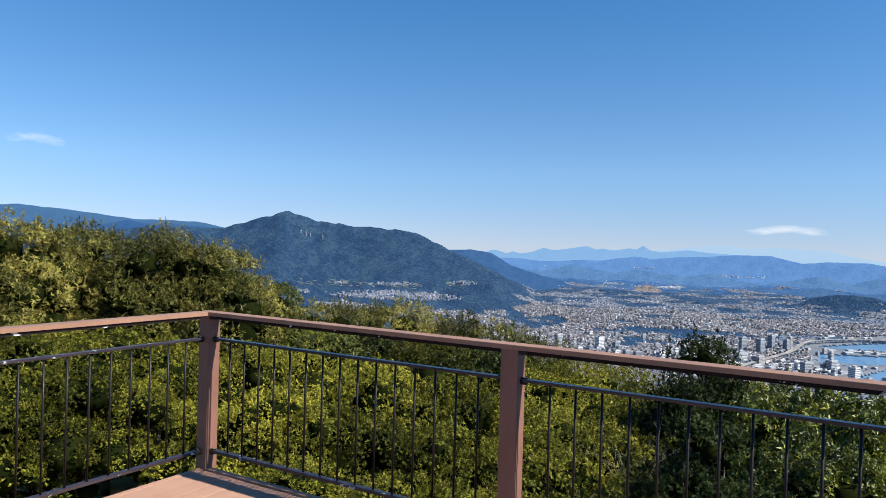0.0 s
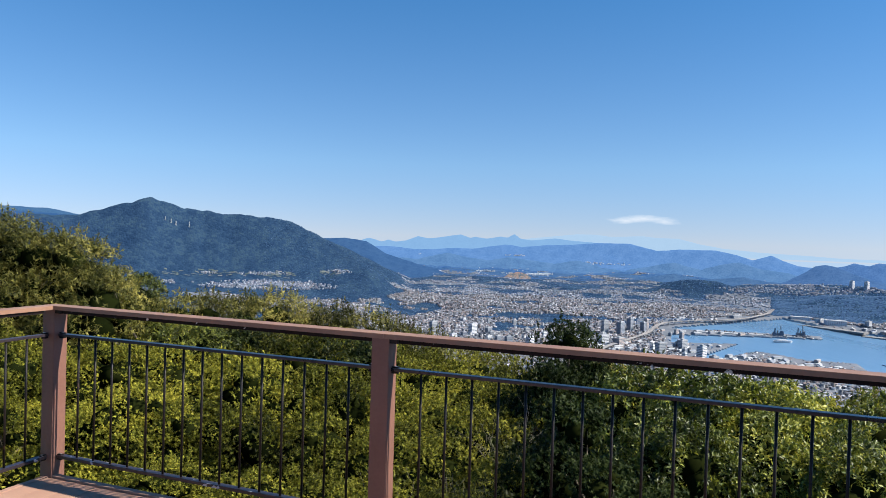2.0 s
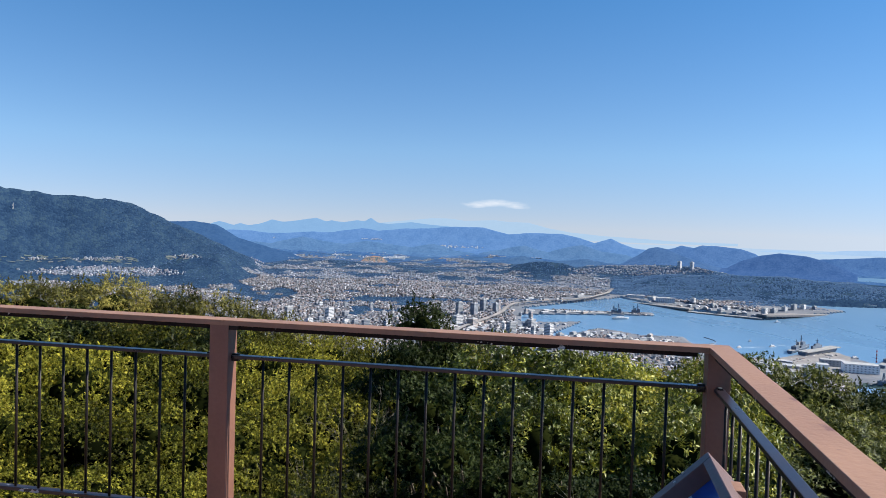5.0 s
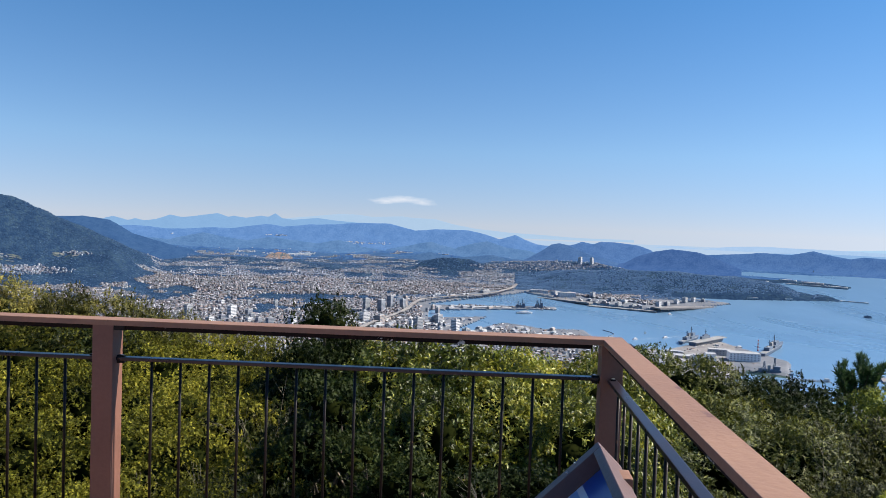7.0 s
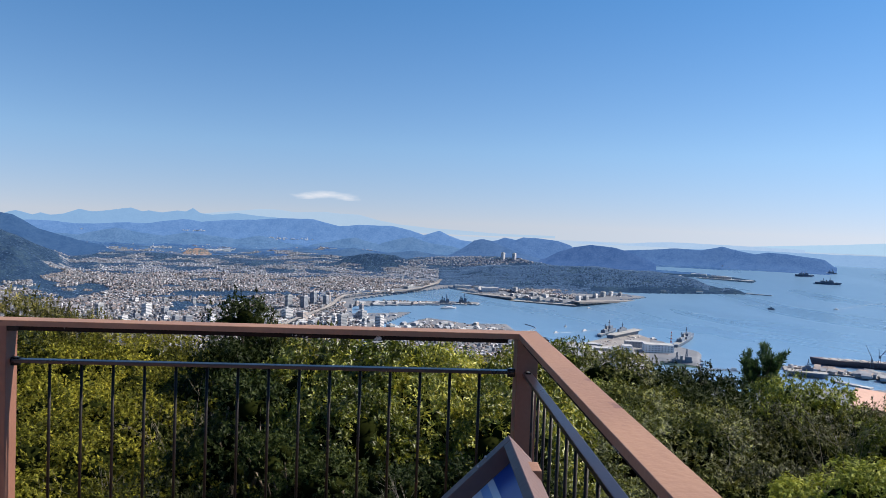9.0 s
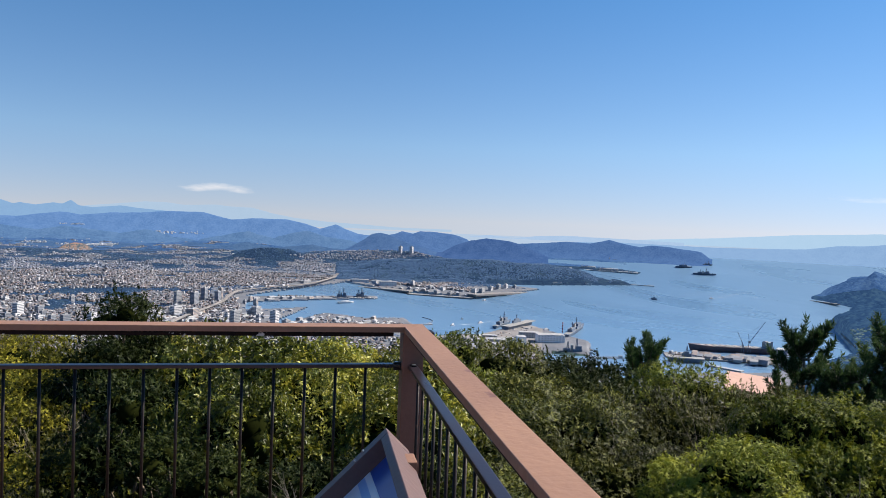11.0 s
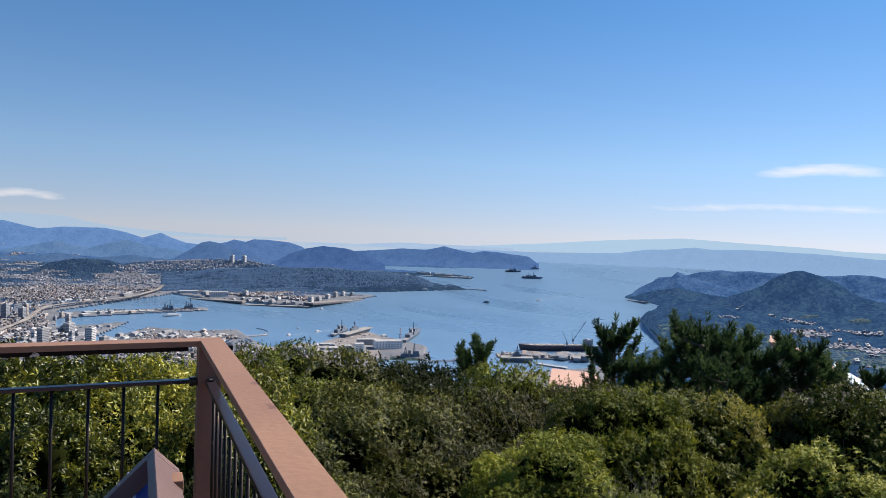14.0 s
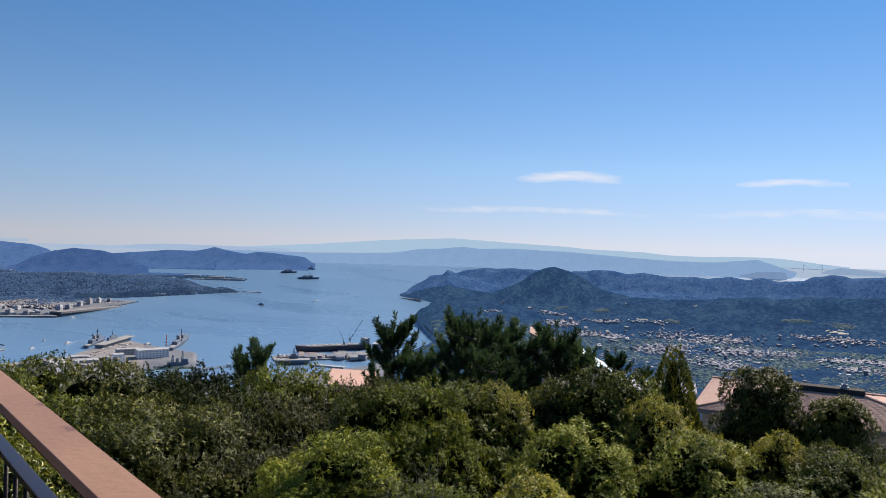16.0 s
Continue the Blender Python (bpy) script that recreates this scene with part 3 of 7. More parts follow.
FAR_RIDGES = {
    "second": (7000, 900, 900, [(-2, -0.6), (0.3, -0.42), (2.1, -0.35), (3.0, -0.46), (3.9, -0.61), (4.8, -1.13), (5.5, -1.56), (6.6, -1.88), (8.8, -2.5), (12, -3)]),
    "valley": (7000, 350, 500, [(8, -3.0), (10, -2.6), (12, -2.8), (14, -2.5), (16, -2.9), (19, -2.65), (22, -2.9), (24, -2.45), (26, -2.75), (28, -2.35), (30, -2.75), (33, -2.4), (35, -2.8), (37, -3.0)]),
    "cutting": (6450, 160, 120, [(14.6, -3.3), (15.0, -3.12), (15.4, -2.84), (16.0, -2.68), (16.5, -2.74), (16.9, -2.92), (17.3, -3.25)]),
    "low": (8600, 600, 500, [(5, -2.3), (6, -1.74), (8, -1.8), (9.6, -1.43), (10.4, -1.24), (12, -1.58), (13.7, -1.78), (15.4, -1.45), (17.2, -1.65), (18.9, -1.85), (20.7, -1.55), (22.5, -1.9), (24.3, -1.95), (26, -1.87), (27.4, -1.55), (28.1, -1.44), (28.8, -1.66), (30, -1.9), (31.5, -1.45), (32.6, -1.25), (34.1, -1.7), (36, -1.9), (38, -2.6)]),
    "hill": (7500, 400, 420, [(34.6, -2.9), (35.6, -2.7), (36.5, -2.13), (37.6, -1.4), (38.25, -1.25), (38.9, -1.36), (39.6, -1.62), (41, -2.1), (43, -2.7)]),
    "hill_back": (8500, 520, 450, [(36.5, -2.4), (38, -1.6), (39.5, -1.22), (40, -1.0), (40.9, -1.19), (41.5, -0.94), (42.6, -0.96), (44.3, -1.15), (45.2, -1.45), (46.5, -2.4)]),
    "round": (7350, 420, 400, [(42.5, -2.8), (43.3, -2.63), (44.35, -2.02), (45.6, -1.57), (46.8, -1.38), (48.5, -1.52), (49.7, -1.76), (50.9, -2.25), (51.8, -2.7)]),
    "island": (9000, 600, 500, [(48.5, -2.3), (49.3, -1.66), (51.2, -1.48), (53.2, -1.3), (55, -1.37), (56.46, -1.02), (57.6, -1.3), (58.8, -1.48), (59.6, -1.32), (60.8, -1.36), (62.8, -1.55), (63.3, -1.65), (64.16, -2.3)]),
    "north": (9000, 700, 600, [(-60, 1.2), (-40, 1.7), (-31.9, 1.92), (-30.75, 2.02), (-29.6, 1.92), (-28.5, 1.86), (-26.4, 1.6), (-24.9, 1.42), (-23.4, 1.28), (-21, 1.28), (-19, 1.26), (-17.6, 0.99), (-14, 0.2), (-10, -1.5), (-8, -2.3)]),
    "shoulder": (7600, 500, 500, [(-27, 0.2), (-24.9, 0.9), (-23.9, 1.15), (-22.6, 0.9), (-19.8, 0.9), (-17.8, 0.76), (-15, 0.2), (-12, -0.8)]),
    "middle": (9500, 800, 600, [(1, -2.2), (4, -1.0), (4.7, -0.86), (6.4, -0.89), (8, -1.05), (9.6, -0.96), (11.2, -0.83), (12.4, -0.87), (13.7, -0.66), (15, -0.44), (16.3, -0.62), (18.4, -0.41), (20.6, -0.29), (22.4, -0.1), (24.7, -0.11), (26, -0.42), (26.7, -0.58), (29, -0.41), (31, -0.43), (32.4, -0.7), (33.5, -1.07), (34.75, -0.66), (35.6, -1.04), (36.5, -1.36), (38.4, -1.55), (42, -2.2)]),
    "east": (15000, 900, 900, [(1, -1.4), (3.7, -0.34), (4.1, -0.22), (5.1, -0.5), (5.6, -0.33), (6.2, -0.48), (7, -0.37), (8, 0.02), (8.8, -0.14), (9.6, -0.07), (10.4, 0.09), (11.4, 0.24), (12.2, 0.0), (12.6, 0.1), (13.5, -0.05), (14.6, 0.16), (15.2, 0.1), (15.7, 0.4), (16.2, 0.05), (17.1, -0.06), (18.2, 0.07), (18.9, 0.15), (20.6, -0.02), (22.4, -0.14), (24, -0.5), (28, -1.3)]),
    "pale": (26000, 1500, 1500, [(14, -0.5), (16.7, 0.06), (18.9, 0.32), (20.6, 0.52), (22, 0.52), (23.3, 0.39), (25.6, 0.5), (26.5, 0.41), (28.3, 0.38), (29.7, 0.02), (31.5, -0.28), (34.2, -0.5), (36.9, -0.6), (44, -0.95)]),
    "south": (13500, 1500, 900, [(53, -1.35), (57, -1.2), (64, -1.25), (67, -1.2), (70.4, -1.04), (72.2, -0.72), (74, -0.62), (75.8, -0.42), (77.2, -0.55), (79.4, -0.45), (83.9, -0.55), (88, -0.8), (92, -1.0), (95, -0.98), (96.4, -0.84), (98, -0.66), (99.1, -1.02), (100.05, -1.31), (100.8, -1.6)]),
    "plateau": (20000, 900, 900, [(58, -0.95), (64, -0.55), (69.5, -0.07), (74.9, 0.24), (79.4, 0.02), (83.9, -0.15), (85.6, -0.3), (89.9, -0.4), (92, -0.58), (94.5, -0.58), (96.4, -0.51), (98, -0.49), (99.5, -0.52), (100.9, -0.66), (102, -0.8), (104, -0.98)]),
    "isles": (17000, 300, 300, [(45, -1.25), (47, -1.05), (49, -1.2), (51, -0.95), (53, -0.85), (57, -0.9), (62, -1.0)]),
    "headland": (10600, 250, 200, [(96, -2.1), (97.2, -1.78), (98, -1.57), (99.5, -1.49), (99.9, -1.55), (100.05, -2.0)]),
    "skerries": (14300, 250, 250, [(102, -1.5), (102.4, -1.3), (103.3, -1.0), (103.8, -1.05), (105.4, -1.17), (106, -1.3), (107, -1.15), (110, -1.5)]),
}


def ridge_height(spec, az, r):
    """Height over the sea of one ridge."""
    rc, front, back, crest = spec
    a, e = np.array(crest).T
    top = np.maximum(np.interp(az, a, rc * np.tan(np.radians(e)) + SEA_DROP, left=-50, right=-50), 0)
    wob = rc + front * 0.25 * (fbm(az * 0.3, az * 0 + rc, 5, 3) - 0.5)
    d = r - wob
    g = np.where(d < 0, np.exp(-np.abs(d / front) ** 1.6), np.exp(-np.abs(d / back) ** 1.8))
    return top * g


def relief(az, r):
    """Gullies and spurs, in true plan."""
    x, y = r * np.sin(np.radians(az)), r * np.cos(np.radians(az))
    n = 1 - np.abs(2 * fbm(x / 520.0, y / 520.0, 21, 5) - 1)
    return n, fbm(x / 900.0, y / 900.0, 40, 4), x, y


def land_height(az, r):
    """Height over the sea, in metres, and how far a spot is town."""
    el = -np.degrees(np.arctan2(SEA_DROP, r))
    sd = shore(az, np.maximum(el, -30))
    sd_m = sd * np.radians(1) * r
    n, big, x, y = relief(az, r)
    hills = np.zeros_like(r)
    for spec in RIDGES.values():
        h = ridge_height(spec, az, r)
        hills = np.maximum(hills, h * (1 + 0.05 * (fbm(az * 1.1, az * 0 + spec[0] * 0.01, 9, 2) - 0.5)))
    hills = hills * (1 - 0.09 * (1 - n) * np.clip(hills / 90, 0, 1)) + np.where(hills > 12, 9 * (n - 0.6), 0)
    # the viewpoint's own hill
    steep = np.clip((az + 20) / 35, 0, 1) * np.interp(r, [5, 8, 12, 20, 30, 60, 90], [0, 1.0, 2.2, 4.0, 5.5, 3.0, 0])
    own = -steep + np.interp(r, [0, 11, 16, 30, 50, 80, 200, 500, 1000, 1500, 1750], [-2.2, -2.4, -3.2, -6.5, -14.5, -27, -75, -170, -275, -342, -356]) - SEA
    own = own + np.where(r > 40, (n - 0.6) * np.clip(r / 30, 0, 16), 0)
    inland = np.clip(-sd_m, 0, None)
    base = 3.5 + np.clip(inland * 0.012, 0, 45) * (0.5 + big) + 26 * np.clip((big - 0.52) * 5, 0, 1) * np.clip(inland / 400, 0, 1)
    land = np.maximum(np.maximum(base, hills), np.maximum(own, 0))
    dry = sd_m < 0
    far = np.clip((r - np.where(az > 59, 8300, 11500)) / np.where(az > 59, 250, 1500), 0, 1)
    land = land * (1 - far) - 12 * far
    h = np.where(dry, np.where(r < 1500, land, np.minimum(land, 2.5 + np.maximum(-sd_m, 0) * 0.5 / np.maximum(np.sin(np.radians(-el)), 0.04))), np.maximum(-25.0, -0.3 - sd_m * 0.25))
    rise = np.maximum(base, hills) - base
    town = dry & (rise < 18 + 26 * big) & (own < base + 25) & (r < 9000) & ~((az > 34.8) & (az < 70.4) & (el > -5.12)) & ~((az > 70) & (r > 4300)) & ~((az > 70) & (az < 76) & (r > 3000))
    return h, town, rise, big, sd_m


def fan(az, r, zfun):
    A, R = np.meshgrid(az, r, indexing="ij")
    z, extra = zfun(A, R)
    v = place(A, R, z).reshape(-1, 3)
    na, nr = A.shape
    i = np.arange(na - 1)[:, None] * nr + np.arange(nr - 1)[None, :]
    q = np.stack([i, i + 1, i + nr + 1, i + nr], -1).reshape(-1, 4)[:, ::-1]
    return v, q, extra, (na, nr)


AZ = np.concatenate([np.arange(-180, -38, 4.0), np.arange(-38, 110, 0.2), np.arange(110, 180.1, 4.0)])
AZ[-1] = 180.0
RR = np.concatenate([[0.5], np.geomspace(3, 1400, 46), np.geomspace(1430, 5800, 190), np.geomspace(5850, 12500, 80), np.geomspace(13000, 17000, 4)])


def ground_z(A, R):
    h, town, rise, big, sd = land_height(A, R)
    far = R > 900
    x, y = R * np.sin(np.radians(A)), R * np.cos(np.radians(A))
    crowns = (vnoise(x / 26, y / 26, 3) - 0.4) * 5 * np.where(A > 70, 1.0, np.clip(rise / 15, 0, 1)) + (vnoise(x / 90, y / 90, 4) - 0.5) * 9 * np.where(A > 70, 1.0, 0.0)
    h = h + np.where(far & (h > 4), crowns, 0)
    return SEA + h, (h, town, rise, big, sd)


gv, gq, (gh, gtown, grise, gbig, gsd), gshape = fan(AZ, RR, ground_z)
me = mesh_np("ground", gv, gq, smooth=True)
me.materials.append(M_LAND)
me.materials.append(M_TOWN)
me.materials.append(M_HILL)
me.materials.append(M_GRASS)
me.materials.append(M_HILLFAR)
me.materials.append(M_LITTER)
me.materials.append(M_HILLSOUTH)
me.materials.append(M_APRON)
A2, R2 = np.meshgrid(AZ, RR, indexing="ij")
# woods take the hazed colours by distance and bearing
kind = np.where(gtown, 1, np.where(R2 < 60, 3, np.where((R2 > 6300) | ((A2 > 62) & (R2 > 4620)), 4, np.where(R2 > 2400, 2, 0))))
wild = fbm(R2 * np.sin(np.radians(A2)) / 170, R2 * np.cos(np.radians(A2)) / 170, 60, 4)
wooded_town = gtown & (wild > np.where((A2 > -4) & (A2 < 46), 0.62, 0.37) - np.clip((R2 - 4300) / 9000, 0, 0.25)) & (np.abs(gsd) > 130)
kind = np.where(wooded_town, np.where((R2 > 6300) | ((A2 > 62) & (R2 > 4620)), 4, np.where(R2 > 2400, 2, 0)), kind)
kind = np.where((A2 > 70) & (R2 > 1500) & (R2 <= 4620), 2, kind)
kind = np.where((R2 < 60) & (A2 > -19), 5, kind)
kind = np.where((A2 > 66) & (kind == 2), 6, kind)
apron = (A2 > 42) & (A2 < 51.6) & (R2 > at_dip(-12.5)) & (R2 < at_dip(-8.0))
kind = np.where(apron & (kind == 1), 7, kind)
na, nr = gshape
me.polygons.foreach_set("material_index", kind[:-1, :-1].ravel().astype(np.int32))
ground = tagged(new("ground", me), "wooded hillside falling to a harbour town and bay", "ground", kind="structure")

wz = np.concatenate([[1200.0], np.geomspace(1300, 12000, 60), np.geomspace(12600, 19800, 10)])
sv, sq, _, _ = fan(np.concatenate([np.arange(-180, 10, 5.0), np.arange(10, 112, 0.5), np.arange(112, 180.1, 4.0)]), wz, lambda A, R: (np.full_like(A, SEA), None))
me = mesh_np("water", sv, sq, smooth=True)
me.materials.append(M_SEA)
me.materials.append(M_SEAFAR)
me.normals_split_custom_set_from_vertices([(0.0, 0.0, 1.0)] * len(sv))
# past 10.8 km the water takes the colour with the painted sheen
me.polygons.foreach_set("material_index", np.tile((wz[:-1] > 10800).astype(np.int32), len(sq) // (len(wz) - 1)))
water = tagged(new("water", me), "calm blue sea of a sheltered bay", "water", kind="structure")

# far ranges, one object each; haze is painted into their colours and emission
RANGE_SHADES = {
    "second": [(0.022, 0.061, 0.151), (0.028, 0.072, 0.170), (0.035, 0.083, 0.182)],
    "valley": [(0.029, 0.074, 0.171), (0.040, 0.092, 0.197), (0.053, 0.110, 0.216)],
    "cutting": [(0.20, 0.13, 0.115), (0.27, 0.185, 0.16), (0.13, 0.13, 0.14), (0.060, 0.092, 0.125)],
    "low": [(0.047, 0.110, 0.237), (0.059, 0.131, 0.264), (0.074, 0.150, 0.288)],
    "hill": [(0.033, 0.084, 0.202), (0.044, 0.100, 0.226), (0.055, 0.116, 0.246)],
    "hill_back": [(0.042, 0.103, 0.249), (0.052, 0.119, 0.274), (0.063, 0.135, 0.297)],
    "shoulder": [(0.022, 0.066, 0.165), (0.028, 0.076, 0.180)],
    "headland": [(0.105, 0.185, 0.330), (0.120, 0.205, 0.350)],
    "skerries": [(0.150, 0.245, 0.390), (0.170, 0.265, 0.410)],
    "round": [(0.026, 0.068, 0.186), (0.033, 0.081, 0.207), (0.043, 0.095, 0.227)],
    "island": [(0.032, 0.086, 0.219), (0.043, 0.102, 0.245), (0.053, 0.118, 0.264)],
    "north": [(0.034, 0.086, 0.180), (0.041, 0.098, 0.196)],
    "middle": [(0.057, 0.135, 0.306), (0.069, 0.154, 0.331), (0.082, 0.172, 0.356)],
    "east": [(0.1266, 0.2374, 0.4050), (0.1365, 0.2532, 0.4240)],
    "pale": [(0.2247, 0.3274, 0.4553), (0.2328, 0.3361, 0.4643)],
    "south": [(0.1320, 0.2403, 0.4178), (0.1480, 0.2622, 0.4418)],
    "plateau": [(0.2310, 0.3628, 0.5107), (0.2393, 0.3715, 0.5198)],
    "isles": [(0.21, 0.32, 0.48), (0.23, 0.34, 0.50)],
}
RANGE_LABEL = {"cutting": "bare reddish earth cutting on a wooded hill", "low": "hazy blue wooded hills beyond the town", "second": "dark blue wooded ridge behind the mountain", "valley": "low blue wooded hills behind the town", "hill": "blue wooded peaks beyond the bay", "round": "rounded blue wooded hill beyond the bay", "hill_back": "hazy blue wooded ridge behind the peaks", "shoulder": "dark blue wooded shoulder of the mountain ridge",
               "headland": "flat-topped blue headland in the strait", "skerries": "low pale blue islands beyond the strait",
               "island": "long blue wooded island in the bay", "north": "long dark blue wooded mountain ridge", "middle": "rolling blue wooded hills beyond the town", "east": "pale blue jagged mountain range",
               "pale": "faint whitish-blue mountains on the horizon", "south": "pale blue low hills beyond the bay", "plateau": "faint broad pale mountain beyond the sea",
               "isles": "pale blue low islands in the open sea"}


def range_height(spec, A, R):
    """Height over the sea of a far range: an even crest, slopes cut by gullies."""
    rc, front = spec[0], spec[1]
    n, big, x, y = relief(A, R)
    h = ridge_height(spec, A, R)
    off = np.clip((rc - R) / (front * 0.5), 0, 1)
    h = h * (1 - (0.34 if rc < 10000 else 0.18) * (1 - n) * off) + np.clip(h / 60, 0, 1) * (7 * (vnoise(x / 150, y / 150, 9) - 0.5) + 5 * (vnoise(x / 55, y / 55, 19) - 0.5))
    return np.where((h < 2) | (R < R.min() + 1), -6, h + (8 if rc < 8000 else 0))


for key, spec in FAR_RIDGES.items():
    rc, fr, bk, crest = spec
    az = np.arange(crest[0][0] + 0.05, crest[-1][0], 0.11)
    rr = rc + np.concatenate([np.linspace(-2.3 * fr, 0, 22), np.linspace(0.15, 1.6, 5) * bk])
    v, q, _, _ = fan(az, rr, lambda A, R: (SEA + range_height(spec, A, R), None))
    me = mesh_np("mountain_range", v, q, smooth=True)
    # the farther the range, the more painted haze glow and the less lit base
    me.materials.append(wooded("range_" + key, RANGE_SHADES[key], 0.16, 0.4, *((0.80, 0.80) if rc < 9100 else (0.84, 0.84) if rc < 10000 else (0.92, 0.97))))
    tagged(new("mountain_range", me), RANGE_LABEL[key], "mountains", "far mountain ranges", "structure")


# ---------------------------------------------------------------- the deck and its railing
DECK = pose(-1.774, 4.93, 0, 0, 0, -31.26)      # x along the front rail, y outward, from the inner corner
DECK_U0, DECK_U1, DECK_V0, DECK_V1 = -0.06, 4.80, -7.0, 0.05
deck = tagged(empty("deck", DECK), "pinkish-brown composite board viewing deck", "deck", kind="structure")
bm = bmesh.new()
box(bm, DECK_U0 + 0.01, DECK_V0, -0.30, DECK_U1 - 0.01, DECK_V1 - 0.01, -0.032)
part("deck_frame", bm, M_BAR, deck, "dark steel frame under the boards")
bm = bmesh.new()
box(bm, DECK_U0, DECK_V1 - 0.045, -0.03, DECK_U1, DECK_V1, 0.012, 0.004)
part("edge_strip", bm, M_DECK, deck)
bm = bmesh.new()
box(bm, DECK_U0, DECK_V0, -0.03, DECK_U0 + 0.045, DECK_V1 - 0.048, 0.004, 0.004)
part("edge_strip", bm, M_DECK, deck)
for x, y in ((0.2, -0.6), (4.5, -0.6), (0.2, -3.4), (4.5, -3.4), (0.2, -6.4), (4.5, -6.4)):
    bm = bmesh.new()
    box(bm, x - 0.08, y - 0.08, -4.2, x + 0.08, y + 0.08, -0.31)
    part("deck_column", bm, M_BAR, deck)
# boards, laid across in lengths
bm = bmesh.new()
box(bm, 0, 0, -0.03, 0.142, 2.30, 0.0, 0.004)
board_me = part("board", bm, M_DECK, deck).data
first_board = bpy.data.objects["board"]
k = 0
for row in range(3):
    for c in range(33):
        if k:
            b = new("board", board_me)
            b.parent = deck
        else:
            b = first_board
        k += 1
        b.location = (DECK_U0 + 0.049 + c * 0.1445, DECK_V1 - 0.05 - 2.304 * (row + 1), rng.uniform(-0.0015, 0.0015))


def handrail(name, a, b, mitre_a, mitre_b, parent):
    """A capping with a hollow underside from a to b (inner edge), 0.10 wide, ends cut at the mitre."""
    a, b = Vector((*a, 0)), Vector((*b, 0))
    d = (b - a).normalized()
    n = Vector((-d.y, d.x, 0))
    w, top, low = 0.10, 1.113, 1.087
    bm = bmesh.new()
    prof = [(0, low), (0, top - 0.0015), (0.0015, top), (w - 0.0015, top), (w, top - 0.0015), (w, low), (w - 0.012, low), (w - 0.012, low + 0.012), (0.012, low + 0.012), (0.012, low)]
    rings = []
    for p, mt, sgn in ((a, mitre_a, -1), (b, mitre_b, 1)):
        rings.append([bm.verts.new((p + n * o + d * (sgn * mt * o)) + Vector((0, 0, z))) for o, z in prof])
    for i in range(len(prof)):
        j = (i + 1) % len(prof)
        bm.faces.new((rings[0][i], rings[0][j], rings[1][j], rings[1][i]))
    bm.faces.new(rings[0][::-1])
    bm.faces.new(rings[1])
    bmesh.ops.recalc_face_normals(bm, faces=bm.faces[:])
    cap = part(name, bm, M_CAP, parent, "pinkish-brown painted flat handrail")
    bm = bmesh.new()
    m = Matrix.Translation(a) @ Matrix(((d.x, n.x, 0, 0), (d.y, n.y, 0, 0), (0, 0, 1, 0), (0, 0, 0, 1)))
    box(bm, 0.05, 0.014, low - 0.021, (b - a).length - 0.05, w - 0.014, low + 0.010, 0, m)
    part("underside", bm, M_PEEL, cap, "dark underside with flaking white paint")


def panel(a, b, parent, count, inset, end0=0.05, end1=0.05, worn=False):
    """Two flat rails and round bars between two posts, along local x or y."""
    a, b = Vector((*a, 0)), Vector((*b, 0))
    d = (b - a).normalized()
    length = (b - a).length
    n = Vector((-d.y, d.x, 0))
    m = Matrix.Translation(a + n * inset) @ Matrix(((d.x, n.x, 0, 0), (d.y, n.y, 0, 0), (0, 0, 1, 0), (0, 0, 0, 1)))
    for z, h in ((0.922, 0.017), (0.128, 0.02)):
        bm = bmesh.new()
        box(bm, end0, -0.021, z - h / 2, length - end1, 0.021, z + h / 2, 0.003, m)
        r = part("rail", bm, M_RAILP if worn or z < 0.5 else M_RAIL, parent, "dark rail with chipped paint")
        for x in (end0, length - end1):
            s = 1 if x == end0 else -1
            bm = bmesh.new()
            box(bm, min(x - s * 0.004, x + s * 0.035), -0.012, z - 0.022, max(x - s * 0.004, x + s * 0.035), 0.012, z + 0.016, 0.004, m)
            part("bracket", bm, M_BAR, r)
            bm = bmesh.new()
            rod(bm, m @ Vector((x + s * 0.02, 0, z + 0.008)), m @ Vector((x + s * 0.02, 0, z + 0.018)), 0.009, 0.008, 10)
            part("bolt", bm, M_STEEL, r, "zinc bolt head")
    gap = 0.1405
    for k in range(count):
        x = length / 2 + (k - (count - 1) / 2) * gap
        bm = bmesh.new()
        rod(bm, m @ Vector((x, 0, 0.128)), m @ Vector((x, 0, 0.922)), 0.0068, None, 8)
        part("baluster", bm, M_BAR, parent, smooth=True)


def rail_post(x, y, parent):
    bm = bmesh.new()
    box(bm, x - 0.05, y - 0.05, -0.12, x + 0.05, y + 0.05, 1.090, 0.005)
    p = part("post", bm, M_POST, parent, "square pinkish-brown painted post")
    bm = bmesh.new()
    box(bm, x - 0.045, y - 0.045, 1.064, x + 0.10, y + 0.045, 1.086, 0.002)
    part("cap_plate", bm, M_BAR, p)


railing = tagged(empty("railing", DECK), "brown painted steel railing with thin dark balusters round the deck", "railing")
V_L, V_R = -1.46, -2.35
handrail("handrail", (0, 0), (2.36, 0), 1, 0, railing)
handrail("handrail", (2.363, 0), (4.70, 0), 0, 1, railing)
SPLAY = 0.0245          # the south side leans in by this much a metre


def south(x, y):
    """A spot on the south side of the deck, x metres along the front rail at the corner."""
    return x + SPLAY * y, y


